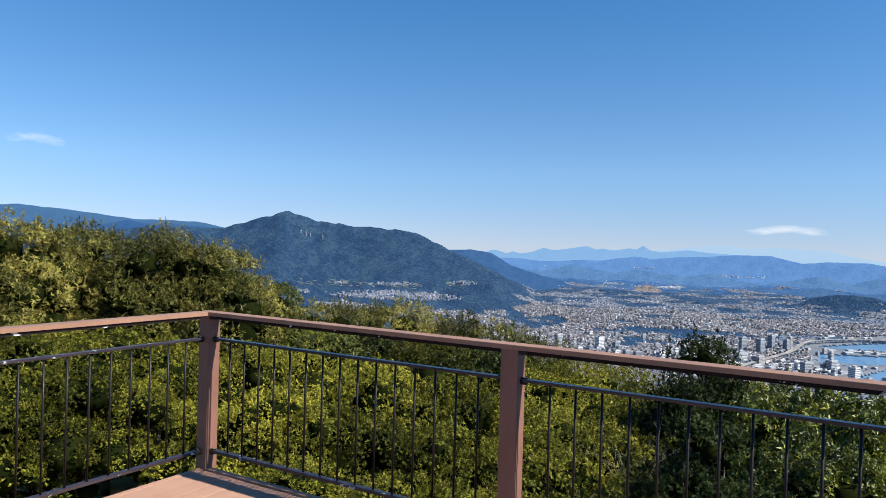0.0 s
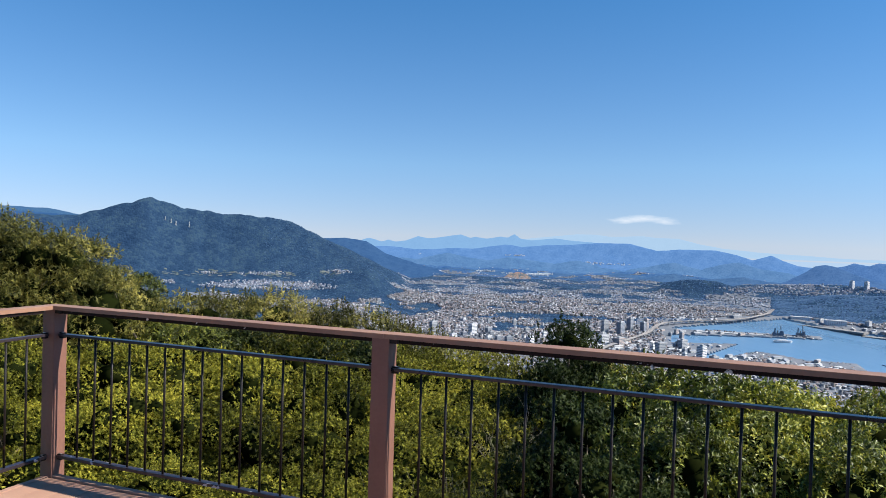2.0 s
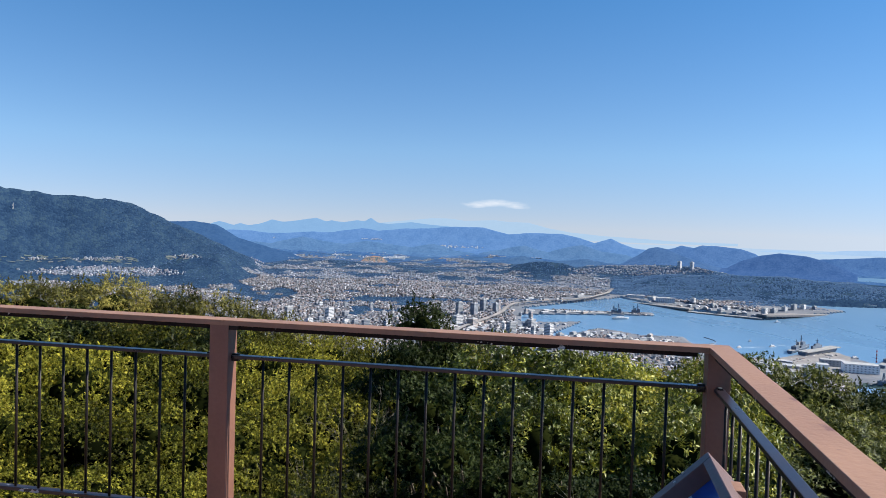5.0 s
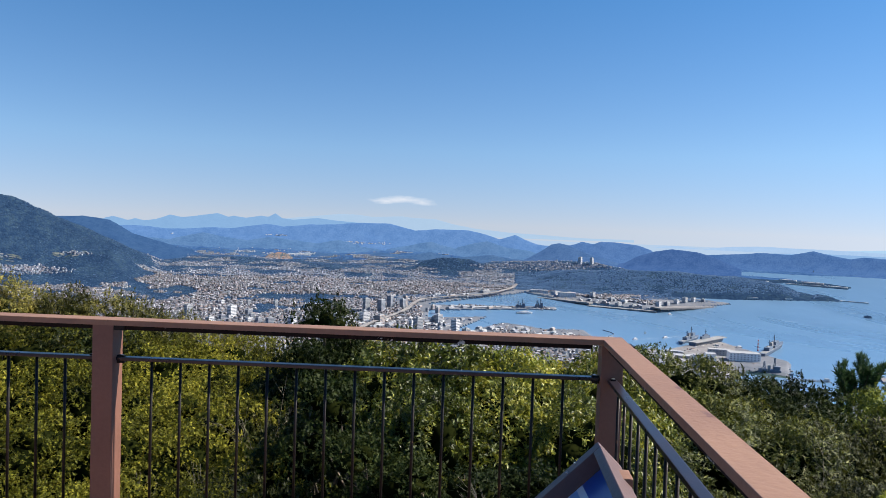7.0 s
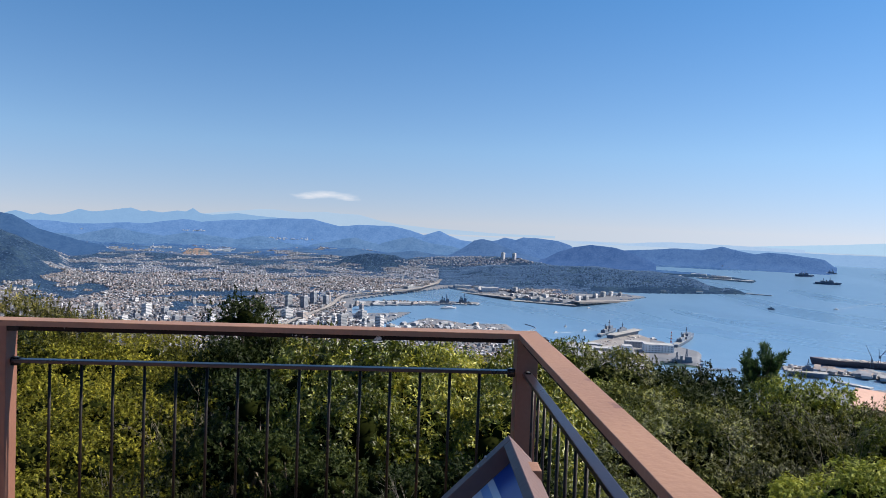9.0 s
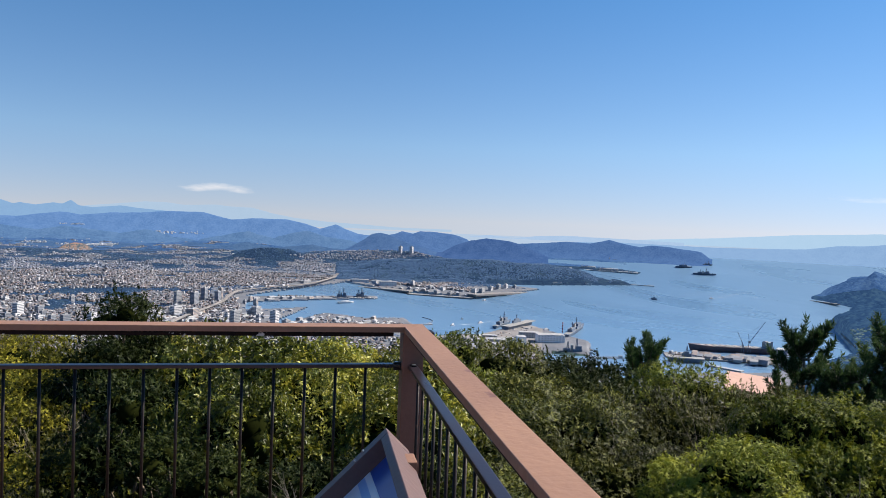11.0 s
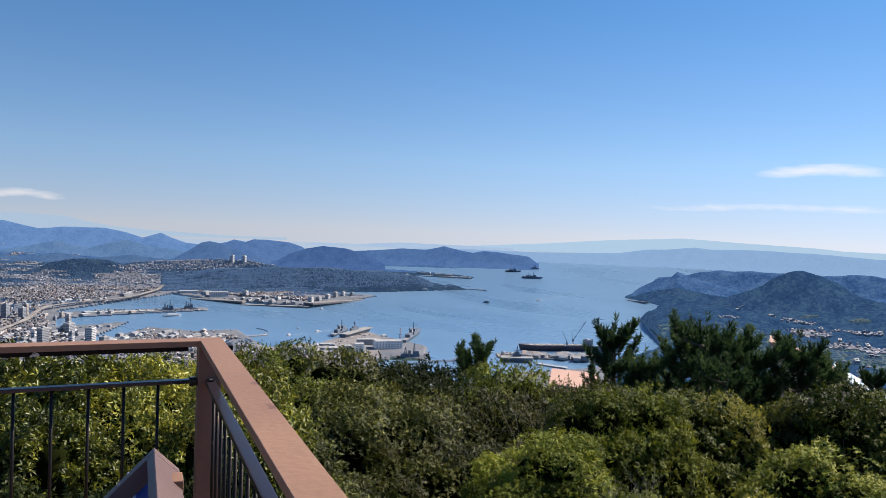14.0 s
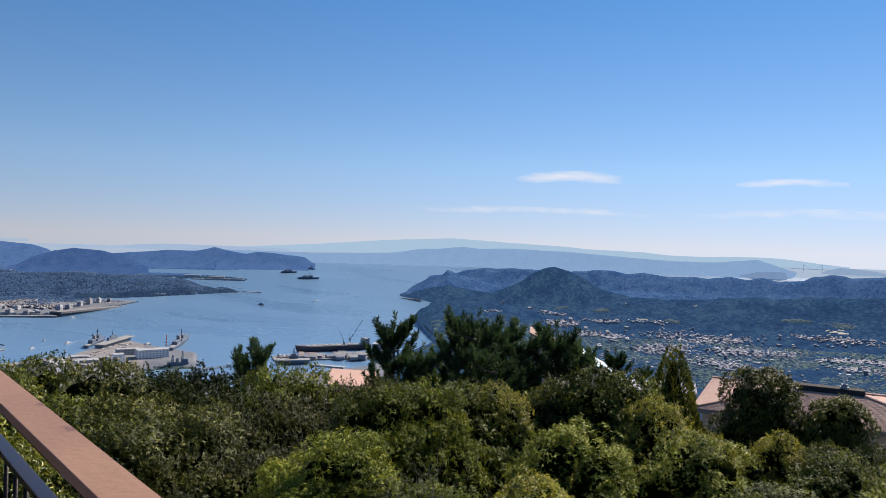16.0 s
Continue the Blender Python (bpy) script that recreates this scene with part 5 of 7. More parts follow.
# yellow-green shrub field below the rail
for az, r, top, size in ((-15.5, 14, -8.4, 1.0), (-12, 13.6, -9.2, 1.0), (-8.4, 14.2, -9.6, 1.0), (-4.6, 13.2, -10.2, 1.0), (-0.8, 13.6, -10.8, 1.0), (3.2, 13, -11.6, 1.0), (7, 12.6, -12.6, 1.0),
                         (-14.2, 11, -11.6, 0.9), (-9.6, 10.6, -13.0, 0.9), (-4.8, 10.2, -14.0, 0.9), (0, 10.2, -14.6, 0.9), (4.6, 10, -15.4, 0.9),
                         (-12, 8.6, -17.2, 0.8), (-6, 8.2, -18.4, 0.8), (0, 8, -19.5, 0.8), (5.2, 8, -20.0, 0.8)):
    set_plant(("olive_a", "olive_b")[int(az * 10) % 2], az, r, top, size)
# big clipped-looking shrub by the lawn
for az, r, top, size in ((-29.5, 13.2, -6.8, 1.1), (-25.6, 13.2, -7.1, 1.1), (-22.6, 13.4, -7.9, 1.0), (-33.5, 13.4, -6.9, 1.2), (-19.6, 14.2, -8.3, 0.95), (-27.5, 12.2, -9.5, 0.9), (-22.8, 11.8, -11.0, 0.85), (-31.5, 12.3, -9.6, 0.9)):
    set_plant("olive_a", az, r, top, size)
# thin shrubs, the dark tree and the glossy shrubs before the right half of the front rail
for az, r, top, size in ((9.8, 11, -13.2, 0.9), (12.6, 12.6, -11.4, 0.95), (16.2, 14, -10.2, 0.85), (15.4, 11.5, -13.0, 0.8), (24, 13.5, -10.2, 0.7)):
    set_plant("olive_b", az, r, top, size)
for az, r, top, size in ((8.6, 9.4, -16.2, 0.9), (12.8, 10.4, -14.2, 0.9), (10.4, 7.4, -20.5, 0.7), (15.4, 8.6, -18.0, 0.75)):
    set_plant("olive_a", az, r, top, size)
for az, r, top, size in ((13.4, 7.2, -20.5, 0.6), (16.6, 10.2, -15.2, 0.7)):
    set_plant("brown_a", az, r, top, size)
set_plant("dark_a", 19.9, 11.5, -6.7, 0.62)
set_plant("dark_a", 18.2, 11.0, -9.6, 0.55)
set_plant("dark_a", 21.6, 11.4, -9.1, 0.50)
set_plant("dark_a", 19.6, 8.6, -12.6, 0.55)
for az, r, top, size in ((24.6, 10.6, -9.8, 0.95), (28.4, 10.2, -10.6, 1.0), (32.4, 10.4, -10.4, 1.0), (36.6, 10.6, -10.8, 1.0), (40.6, 11.2, -10.8, 1.0),
                         (26.4, 9.0, -13.4, 0.7), (34.4, 9.2, -13.2, 0.7), (39.0, 9.4, -13.4, 0.7), (30.6, 8.8, -14.0, 0.65), (42.6, 8.6, -14.2, 0.7)):
    set_plant("glossy_a", az, r, top, size)
# dark-leaved undergrowth below them, added in place of the shade there
for az, r, top, size in ((22.8, 7.6, -17.0, 0.6), (27.2, 7.2, -18.6, 0.6), (32, 7.0, -19.4, 0.6), (37, 7.2, -19.0, 0.6), (41.6, 7.4, -18.4, 0.6), (24, 5.8, -25, 0.5), (16, 6.4, -23, 0.5)):
    set_plant("dark_a", az, r, top, size)
# skyline towards the harbour
for az, r, top, size in ((22.8, 19, -9.4, 0.9), (26.0, 20, -10.2, 0.9), (29.6, 19, -11.0, 0.9), (33.6, 18, -10.5, 0.9), (37.2, 19, -10.6, 0.95), (40.8, 20, -10.6, 0.95),
                         (43.1, 21, -9.6, 0.8), (45.1, 22, -9.3, 0.8), (47.1, 16, -11.2, 0.8)):
    set_plant(("willow_a", "round_a")[int(az) % 2], az, r, top, size)
for az, r, top, size in ((50.9, 22, -10.9, 1.25), (53.0, 24, -10.6, 1.3), (55.4, 25, -10.6, 1.35), (57.6, 24, -11.0, 1.3), (54.2, 20, -11.9, 1.2), (57.0, 20.5, -12.0, 1.2)):
    set_plant("dark_a", az, r, top, size)
# the slope to the south
for az, r, top, size in ((45.5, 11, -15.6, 0.9), (50, 13, -13.8, 0.9), (54.6, 14, -13.6, 0.9), (48, 8.5, -20, 0.8), (48.4, 21, -9.6, 0.85), (52.4, 17.5, -12.2, 0.9), (57, 18, -12.4, 0.9), (48.2, 15.5, -12.2, 0.85)):
    set_plant("deep_a", az, r, top, size)
for az, r, top, size in ((61.4, 22, -10.6, 0.9), (64.6, 23, -10.7, 0.9)):
    set_plant("round_a", az, r, top, size)
for az, r, top, size in ((59.8, 17, -13.0, 0.9), (63.4, 17.5, -12.4, 0.9), (67, 19, -11.6, 0.9), (56.5, 12, -16.4, 0.9), (61, 12.5, -16.2, 0.9), (65, 13, -15.6, 0.85), (69.4, 22, -11.2, 0.8), (53, 9.5, -19.5, 0.8)):
    set_plant("brown_a", az, r, top, size)
for az, r, top, size in ((69.2, 16, -11.3, 0.95), (72.2, 17, -11.0, 0.95), (66.6, 10.5, -15.4, 0.85), (63.6, 9.6, -18.6, 0.7), (70.6, 10, -18.2, 0.8), (75.4, 10.5, -18.5, 0.7)):
    set_plant("bright_a", az, r, top, size)
for az, r, top, size in ((76.2, 19, -11.6, 0.9), (79.6, 20, -11.6, 0.9), (83.0, 21, -11.2, 0.9), (86.0, 21, -9.9, 0.9), (88.8, 21, -10.1, 0.85), (91.2, 20, -11.6, 0.85), (85, 15.5, -13.4, 0.9), (94.4, 17, -13.4, 0.9),
                         (104, 18, -14.0, 0.9), (83, 11.5, -17.4, 0.85), (100, 12, -16.6, 0.85), (106, 12, -16.8, 0.85), (110, 16, -13.5, 1.0), (97, 8.6, -21, 0.7), (90, 8.4, -22, 0.7), (95.6, 30, -13.9, 1.0), (99.6, 29, -13.2, 0.9), (103.6, 28, -13.5, 1.0), (107.8, 28, -13.4, 1.0), (91.6, 27, -11.9, 0.9), (94.4, 37, -13.4, 1.0), (97.4, 38, -13.9, 1.0), (100.8, 37, -13.2, 1.0), (104.4, 37, -13.4, 1.0), (108.2, 36, -13.3, 1.0)):
    set_plant(("round_a", "round_b", "round_a", "glossy_a")[int(az) % 4], az, r, top, size)
# pines
for key, az, r, top, size in (("pine_a", 59.8, 27, -8.0, 1.0), ("pine_a", 70.8, 26, -5.9, 1.1), ("pine_b", 75.6, 25, -6.2, 1.0), ("pine_b", 77.4, 24, -5.3, 1.15), ("pine_a", 79.4, 26, -5.9, 1.1), ("pine_b", 81.0, 25, -6.6, 1.1),
                              ("pine_a", 83.6, 26, -6.1, 1.15), ("pine_a", 85.4, 27, -7.3, 0.9), ("pine_a", 88.2, 30, -8.0, 0.7), ("pine_b", 73.2, 24, -8.2, 0.9), ("pine_a", 90.4, 36, -8.4, 0.55), ("pine_b", 79.0, 22, -8.1, 1.0)):
    set_plant(key, az, r, top, size)
set_plant("cypress", 92.5, 33, -7.4, 1.9)
set_plant("lone_a", 98.8, 36, -8.8, 0.9)
set_plant("lone_a", 103.8, 35, -10.2, 0.7, 140)


def bare_twigs(az, r, top, seed):
    """A leafless, much-forked shrub."""
    g = np.random.default_rng(seed)
    a = radians(az)
    foot = ground_at(az, r)
    hgt = EYE_Z + r * math.tan(radians(top)) - foot
    bm = bmesh.new()

    def grow(p, d, ln, rad, depth):
        e = p + d * ln
        rod(bm, p, e, rad, rad * 0.6, 5)
        if depth:
            for _ in range(3):
                nd = (d + Vector(g.normal(size=3)) * 0.55).normalized()
                grow(e, nd, ln * g.uniform(0.55, 0.8), rad * 0.55, depth - 1)

    for _ in range(3):
        grow(Vector((0, 0, -0.1)), Vector((g.normal() * 0.35, g.normal() * 0.35, 1)).normalized(), hgt * 0.40, 0.015, 4)
    th = tagged(empty("bare_shrub", pose(r * math.sin(a), r * math.cos(a), foot)), "pale leafless twiggy shrub among the bushes", "shrub")
    part("branchwork", bm, M_TWIG, th)


for k, (az, r, top) in enumerate(((9.2, 8.6, -16.8), (13.4, 9.4, -14.6), (38.5, 5.6, -20.5), (72.6, 9.2, -17.5), (64.4, 14.5, -12.5))):
    bare_twigs(az, r, top, 70 + k)


# ---------------------------------------------------------------- the town
def houses(name, az0, az1, r0, r1, count, seed, dense, size=(6.5, 11), label="", hazy=False, patches=(), on=None):
    """A quarter of small hipped-roof houses, as one mesh; patches: bearing, angle and half widths of the estates, on a far range or on the land."""
    g = np.random.default_rng(seed)
    n = count * (60 if patches else 4)
    az = g.uniform(az0, az1, n)
    r = np.sqrt(g.uniform(r0 * r0, r1 * r1, n))
    if on:
        h = range_height(FAR_RIDGES[on], az, r)
        town = h > 4
        sd = np.full(n, -99.0)
    else:
        h, town, rise, big, sd = land_height(az, r)
    wild_here = fbm(r * np.sin(np.radians(az)) / 170, r * np.cos(np.radians(az)) / 170, 60, 4)
    if patches:
        el = np.degrees(np.arctan2(SEA + h + 3 - EYE_Z, r))
        ok = np.zeros(n, bool)
        for a, e, da, de in patches:
            ok |= np.hypot((az - a) / da, (el - e) / de) < 0.30 + 0.85 * (1 - wild_here) * g.random(n) / 0.5
        ok &= (h > 3) & (sd < -25) & (wild_here < dense)
    else:
        ok = town & (wild_here < dense - np.clip((r - 4300) / 9000, 0, 0.25)) & (sd < -25)
    az, r, h = az[ok][:count], r[ok][:count], h[ok][:count]
    if not len(az):
        return
    n = len(az)
    turn = np.radians(35) + (fbm(az * 0.4, r / 500, 3, 2) - 0.5) * 6 + g.normal(size=n) * 0.12
    w, d = g.uniform(*size, n) / 2, g.uniform(size[0], size[1] * 1.25, n) / 2
    tall = np.where(g.random(n) < 0.06, g.uniform(8, 15, n), g.uniform(4.2, 6.6, n))
    roof = np.where(tall > 8.5, 0.4, g.uniform(1.5, 2.8, n))
    k = drawn_in(r) / r
    base = place(az, r, SEA + h - 2.0)
    c, s = np.cos(turn), np.sin(turn)

    def corner(sx, sy, z):
        x, y = w * sx, d * sy
        return base + np.stack([(x * c - y * s) * k, (x * s + y * c) * k, z * k], 1)

    zt = tall + 2.0
    v = np.stack([corner(-1, -1, zt * 0), corner(1, -1, zt * 0), corner(1, 1, zt * 0), corner(-1, 1, zt * 0),
                  corner(-1, -1, zt), corner(1, -1, zt), corner(1, 1, zt), corner(-1, 1, zt)], 1).reshape(-1, 3)
    i = np.arange(n)[:, None] * 8
    walls = np.concatenate([i + np.array([[a, b, b + 4, a + 4]]) for a, b in ((0, 1), (1, 2), (2, 3), (3, 0))])
    e = 1.12
    rv = np.stack([corner(-e, -e, zt - 0.15), corner(e, -e, zt - 0.15), corner(e, e, zt - 0.15), corner(-e, e, zt - 0.15), corner(0, -0.5, zt + roof), corner(0, 0.5, zt + roof)], 1).reshape(-1, 3)
    j = np.arange(n)[:, None] * 6
    th = tagged(empty(name), label, "houses", kind="stuff")
    # estates and hazy quarters take the colours with haze put in
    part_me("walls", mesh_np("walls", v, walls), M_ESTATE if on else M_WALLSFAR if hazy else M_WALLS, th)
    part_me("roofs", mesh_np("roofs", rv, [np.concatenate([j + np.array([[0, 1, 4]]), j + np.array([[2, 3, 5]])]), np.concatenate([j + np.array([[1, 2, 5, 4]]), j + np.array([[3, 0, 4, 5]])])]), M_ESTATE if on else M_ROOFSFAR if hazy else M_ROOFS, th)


M_WALLS = many("house_walls", [(0.13, 0.135, 0.15), (0.18, 0.185, 0.20), (0.11, 0.112, 0.125), (0.42, 0.43, 0.45), (0.09, 0.10, 0.12), (0.20, 0.17, 0.16), (0.26, 0.265, 0.28), (0.14, 0.14, 0.15)])
# haze over the farther houses is put into these paler, bluer colours
M_WALLSFAR = many("hazed_house_walls", [(0.1430, 0.1760, 0.2255), (0.1980, 0.2310, 0.2750), (0.1210, 0.1485, 0.1980), (0.3740, 0.3960, 0.4400), (0.1100, 0.1430, 0.1925), (0.1980, 0.1925, 0.2145)])
M_ESTATE = many("hazed_estate_walls", [(0.26, 0.31, 0.37), (0.34, 0.38, 0.43), (0.20, 0.25, 0.32), (0.46, 0.48, 0.52)])
M_ROOFSFAR = many("hazed_house_roofs", [(0.0752, 0.1029, 0.1603), (0.1073, 0.1354, 0.1874), (0.1288, 0.1571, 0.2102), (0.0912, 0.1191, 0.1712), (0.1610, 0.1896, 0.2425), (0.1717, 0.1571, 0.1820), (0.3220, 0.3467, 0.3975)], 0.95)
houses("town_houses", -8, 46, 1650, 4300, 30000, 1, 0.635, (4.6, 8.4), label="dense pale and grey-roofed houses of the harbour town")
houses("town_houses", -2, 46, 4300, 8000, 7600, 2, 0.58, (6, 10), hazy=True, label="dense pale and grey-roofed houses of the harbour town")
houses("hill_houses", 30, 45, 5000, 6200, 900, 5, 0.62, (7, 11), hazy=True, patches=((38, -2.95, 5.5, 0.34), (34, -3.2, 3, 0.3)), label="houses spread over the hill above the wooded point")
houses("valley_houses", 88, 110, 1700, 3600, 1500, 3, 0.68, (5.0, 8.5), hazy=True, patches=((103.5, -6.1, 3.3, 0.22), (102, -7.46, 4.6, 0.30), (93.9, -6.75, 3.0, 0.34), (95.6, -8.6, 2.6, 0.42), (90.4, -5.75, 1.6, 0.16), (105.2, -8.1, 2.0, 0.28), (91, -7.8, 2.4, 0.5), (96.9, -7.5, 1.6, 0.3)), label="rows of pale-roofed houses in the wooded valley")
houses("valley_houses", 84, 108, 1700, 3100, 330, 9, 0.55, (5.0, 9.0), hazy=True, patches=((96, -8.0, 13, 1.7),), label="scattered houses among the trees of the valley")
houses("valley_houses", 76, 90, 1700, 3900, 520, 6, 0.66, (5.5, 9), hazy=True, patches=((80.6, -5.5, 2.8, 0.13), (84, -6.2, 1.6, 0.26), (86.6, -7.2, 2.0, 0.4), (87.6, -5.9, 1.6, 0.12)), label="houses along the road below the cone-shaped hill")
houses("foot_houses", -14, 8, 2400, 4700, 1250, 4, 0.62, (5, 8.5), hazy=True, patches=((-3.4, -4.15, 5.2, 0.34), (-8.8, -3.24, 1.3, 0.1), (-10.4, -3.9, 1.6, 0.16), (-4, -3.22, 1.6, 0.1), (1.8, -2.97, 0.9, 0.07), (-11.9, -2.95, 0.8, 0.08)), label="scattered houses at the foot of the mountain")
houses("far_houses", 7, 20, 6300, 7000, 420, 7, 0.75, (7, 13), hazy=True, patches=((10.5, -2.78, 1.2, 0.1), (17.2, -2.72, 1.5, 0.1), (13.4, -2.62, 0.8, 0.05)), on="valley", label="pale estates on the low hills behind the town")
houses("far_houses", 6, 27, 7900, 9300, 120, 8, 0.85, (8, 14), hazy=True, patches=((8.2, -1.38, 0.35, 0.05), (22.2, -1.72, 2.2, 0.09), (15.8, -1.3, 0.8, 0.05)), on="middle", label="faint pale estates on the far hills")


def terraces(az0, az1, r0, r1, count, patches, seed):
    """Strips of terraced fields along a hillside, as one mesh."""
    g = np.random.default_rng(seed)
    n = count * 60
    az, r = g.uniform(az0, az1, n), g.uniform(r0, r1, n)
    el = np.degrees(np.arctan2(SEA + land_height(az, r)[0] - EYE_Z, r))
    ok = np.zeros(n, bool)
    for a, e, da, de in patches:
        ok |= np.hypot((az - a) / da, (el - e) / de) < g.uniform(0.3, 1.2, n)
    az, r = az[ok][:count], r[ok][:count]
    n = len(az)
    wide, deep, slant = np.degrees(g.uniform(5, 18, n) / r), g.uniform(4, 11, n), g.uniform(-5, 5, n)
    vs = []
    for x, y in ((-1, -1), (1, -1), (1, 1), (-1, 1)):
        a, q = az + x * wide, r + y * deep + x * slant
        vs.append(place(a, q, SEA + land_height(a, q)[0] + 6.5))
    me = mesh_np("terraced_field", np.stack(vs, 1).reshape(-1, 3), np.arange(n * 4).reshape(-1, 4))
    tagged(part_me("terraced_field", me, M_FIELD), "pale green terraced fields at the foot of the mountain", "fields", kind="stuff")


terraces(-14, 5, 2600, 4700, 130, ((-8.6, -3.3, 4.0, 0.3), (0.6, -3.2, 1.0, 0.25), (-3.0, -3.4, 2.2, 0.25), (1.9, -2.95, 1.0, 0.08)), 88)
terraces(76, 108, 2000, 4000, 60, ((79, -4.7, 1.6, 0.08), (102.6, -5.6, 1.8, 0.14), (90.5, -5.7, 1.2, 0.06), (94, -4.4, 0.6, 0.05)), 89)


def tower(az, r, w, d, tall, material, turn=20.0, roof_box=True, bands=True):
    """A block with window bands on all sides and a plant room on the roof."""
    h = land_height(np.array([[az]], float), np.array([[r]], float))[0][0, 0]
    p = place(az, r, SEA + max(h, 2.0) - 1)
    k = float(drawn_in(r) / r)
    m = pose(*[float(q) for q in p], 0, 0, turn) @ Matrix.Diagonal((k, k, k, 1))
    th = tagged(empty("building", m), "multi-storey %s building of the harbour town" % {"white_wall": "white", "grey_wall": "grey", "brown_grey_wall": "brownish", "pale_concrete": "pale concrete"}[material.name], "building", "town buildings")
    bm = bmesh.new()
    box(bm, -w / 2, -d / 2, 0, w / 2, d / 2, tall)
    part("wall", bm, material, th)
    if bands:
        storeys = max(2, int(tall / 5.0))
        for s in range(storeys):
            bm = bmesh.new()
            z = 2.0 + s * (tall - 3) / storeys
            box(bm, -w / 2 - 0.12, -d / 2 - 0.12, z, w / 2 + 0.12, d / 2 + 0.12, z + 2.0)
            part("window_band", bm, M_GLASS, th)
    bm = bmesh.new()
    if bands:
        box(bm, -w / 2 - 0.3, -d / 2 - 0.3, tall, w / 2 + 0.3, d / 2 + 0.3, tall + 0.8)
    else:
        # a low pitched roof along the length
        a, b, c = w / 2 + 0.4, d / 2 + 0.4, tall + d * 0.16
        vs = [bm.verts.new(q) for q in ((-a, -b, tall), (a, -b, tall), (a, b, tall), (-a, b, tall), (-a, 0, c), (a, 0, c))]
        for f in ((0, 1, 5, 4), (2, 3, 4, 5), (1, 2, 5), (3, 0, 4), (3, 2, 1, 0)):
            bm.faces.new([vs[q] for q in f])
    if roof_box:
        box(bm, -w * 0.2, -d * 0.25, tall + 0.7, w * 0.15, d * 0.2, tall + 4.5)
    part("roof", bm, M_CONC if bands or material is not M_CONC else M_GREYB, th)


def base_r(el):
    return float(at_dip(el))


TOWERS = [
    (9.43, -7.95, 24, 16, 42, M_CONC), (12.6, -8.0, 28, 18, 43, M_WHITE), (13.87, -7.9, 22, 16, 26, M_GREYB), (24.2, -7.3, 30, 18, 50, M_GREYB), (24.9, -7.0, 22, 18, 54, M_GREYB),
    (25.9, -7.0, 22, 16, 42, M_GREYB), (23.0, -7.3, 22, 16, 52, M_CONC), (26.1, -6.8, 16, 16, 46, M_BROWNB), (20.9, -8.5, 44, 28, 30, M_GREYB), (28.8, -8.2, 30, 20, 36, M_CONC),
    (27.2, -9.0, 24, 20, 50, M_CONC), (30.2, -9.1, 22, 20, 52, M_WHITE), (31.1, -9.3, 20, 18, 34, M_CONC), (22.9, -8.1, 30, 24, 34, M_WHITE), (24.1, -8.2, 34, 24, 30, M_BROWNB), (20.6, -8.2, 26, 18, 28, M_WHITE),
    (19.0, -8.4, 24, 18, 30, M_CONC), (17.2, -8.6, 26, 16, 32, M_WHITE), (15.5, -8.6, 22, 16, 28, M_GREYB), (11.0, -8.5, 24, 16, 26, M_WHITE), (8.0, -8.4, 22, 16, 26, M_CONC),
]
for az, el, w, d, tall, mt in TOWERS:
    tower(az, base_r(el), w, d, tall, mt, turn=rng.choice((15.0, 28.0, 35.0)))
g = np.random.default_rng(17)
for _ in range(40):
    # middling blocks among the houses, thickest towards the viaduct
    az = 29 - 21 * g.random() ** 1.4
    tower(az, base_r(g.uniform(-9.2, -6.9)), g.uniform(10, 20), g.uniform(9, 14), g.uniform(11, 24), (M_WHITE, M_CONC, M_GREYB, M_BROWNB, M_GREYB)[g.integers(0, 5)], float(g.choice((15.0, 28.0, 35.0))))
tower(39.93, 5640, 26, 22, 52, M_WHITE)
tower(40.82, 5640, 26, 22, 52, M_WHITE)
for az, el, w, d, tall, mt in ((46.0, -6.05, 26, 18, 30, M_WHITE), (46.6, -5.8, 34, 18, 19, M_CONC), (47.3, -5.62, 26, 18, 21, M_WHITE), (47.9, -5.48, 30, 18, 24, M_CONC), (48.5, -5.36, 26, 16, 22, M_WHITE), (49.2, -5.3, 20, 16, 15, M_GREYB), (43.0, -6.05, 36, 18, 14, M_CONC), (44.1, -6.08, 44, 18, 10, M_GREYB),
                               (38.1, -5.4, 50, 26, 18, M_WHITE), (39.2, -5.35, 40, 24, 14, M_CONC), (41.0, -5.5, 22, 20, 26, M_WHITE), (42.4, -5.7, 40, 26, 16, M_CONC), (43.4, -5.8, 30, 24, 14, M_WHITE), (32.5, -5.5, 60, 24, 12, M_CONC)):
    tower(az, base_r(el) + 30, w, d, tall, mt)
# slab blocks in the southern valley
for az, r, w, tall, turn in ((84.5, 3050, 46, 17, 10), (85.7, 2960, 52, 15, 4), (87.4, 2900, 60, 12, 8), (88.9, 2720, 64, 11, 0), (90.6, 2800, 40, 12, 14), (86.8, 2500, 54, 12, 6)):
    tower(az, r, w, 12, tall, M_WHITE if w < 50 else M_CONC, turn)
# sheds and workshops on the quays
g = np.random.default_rng(9)
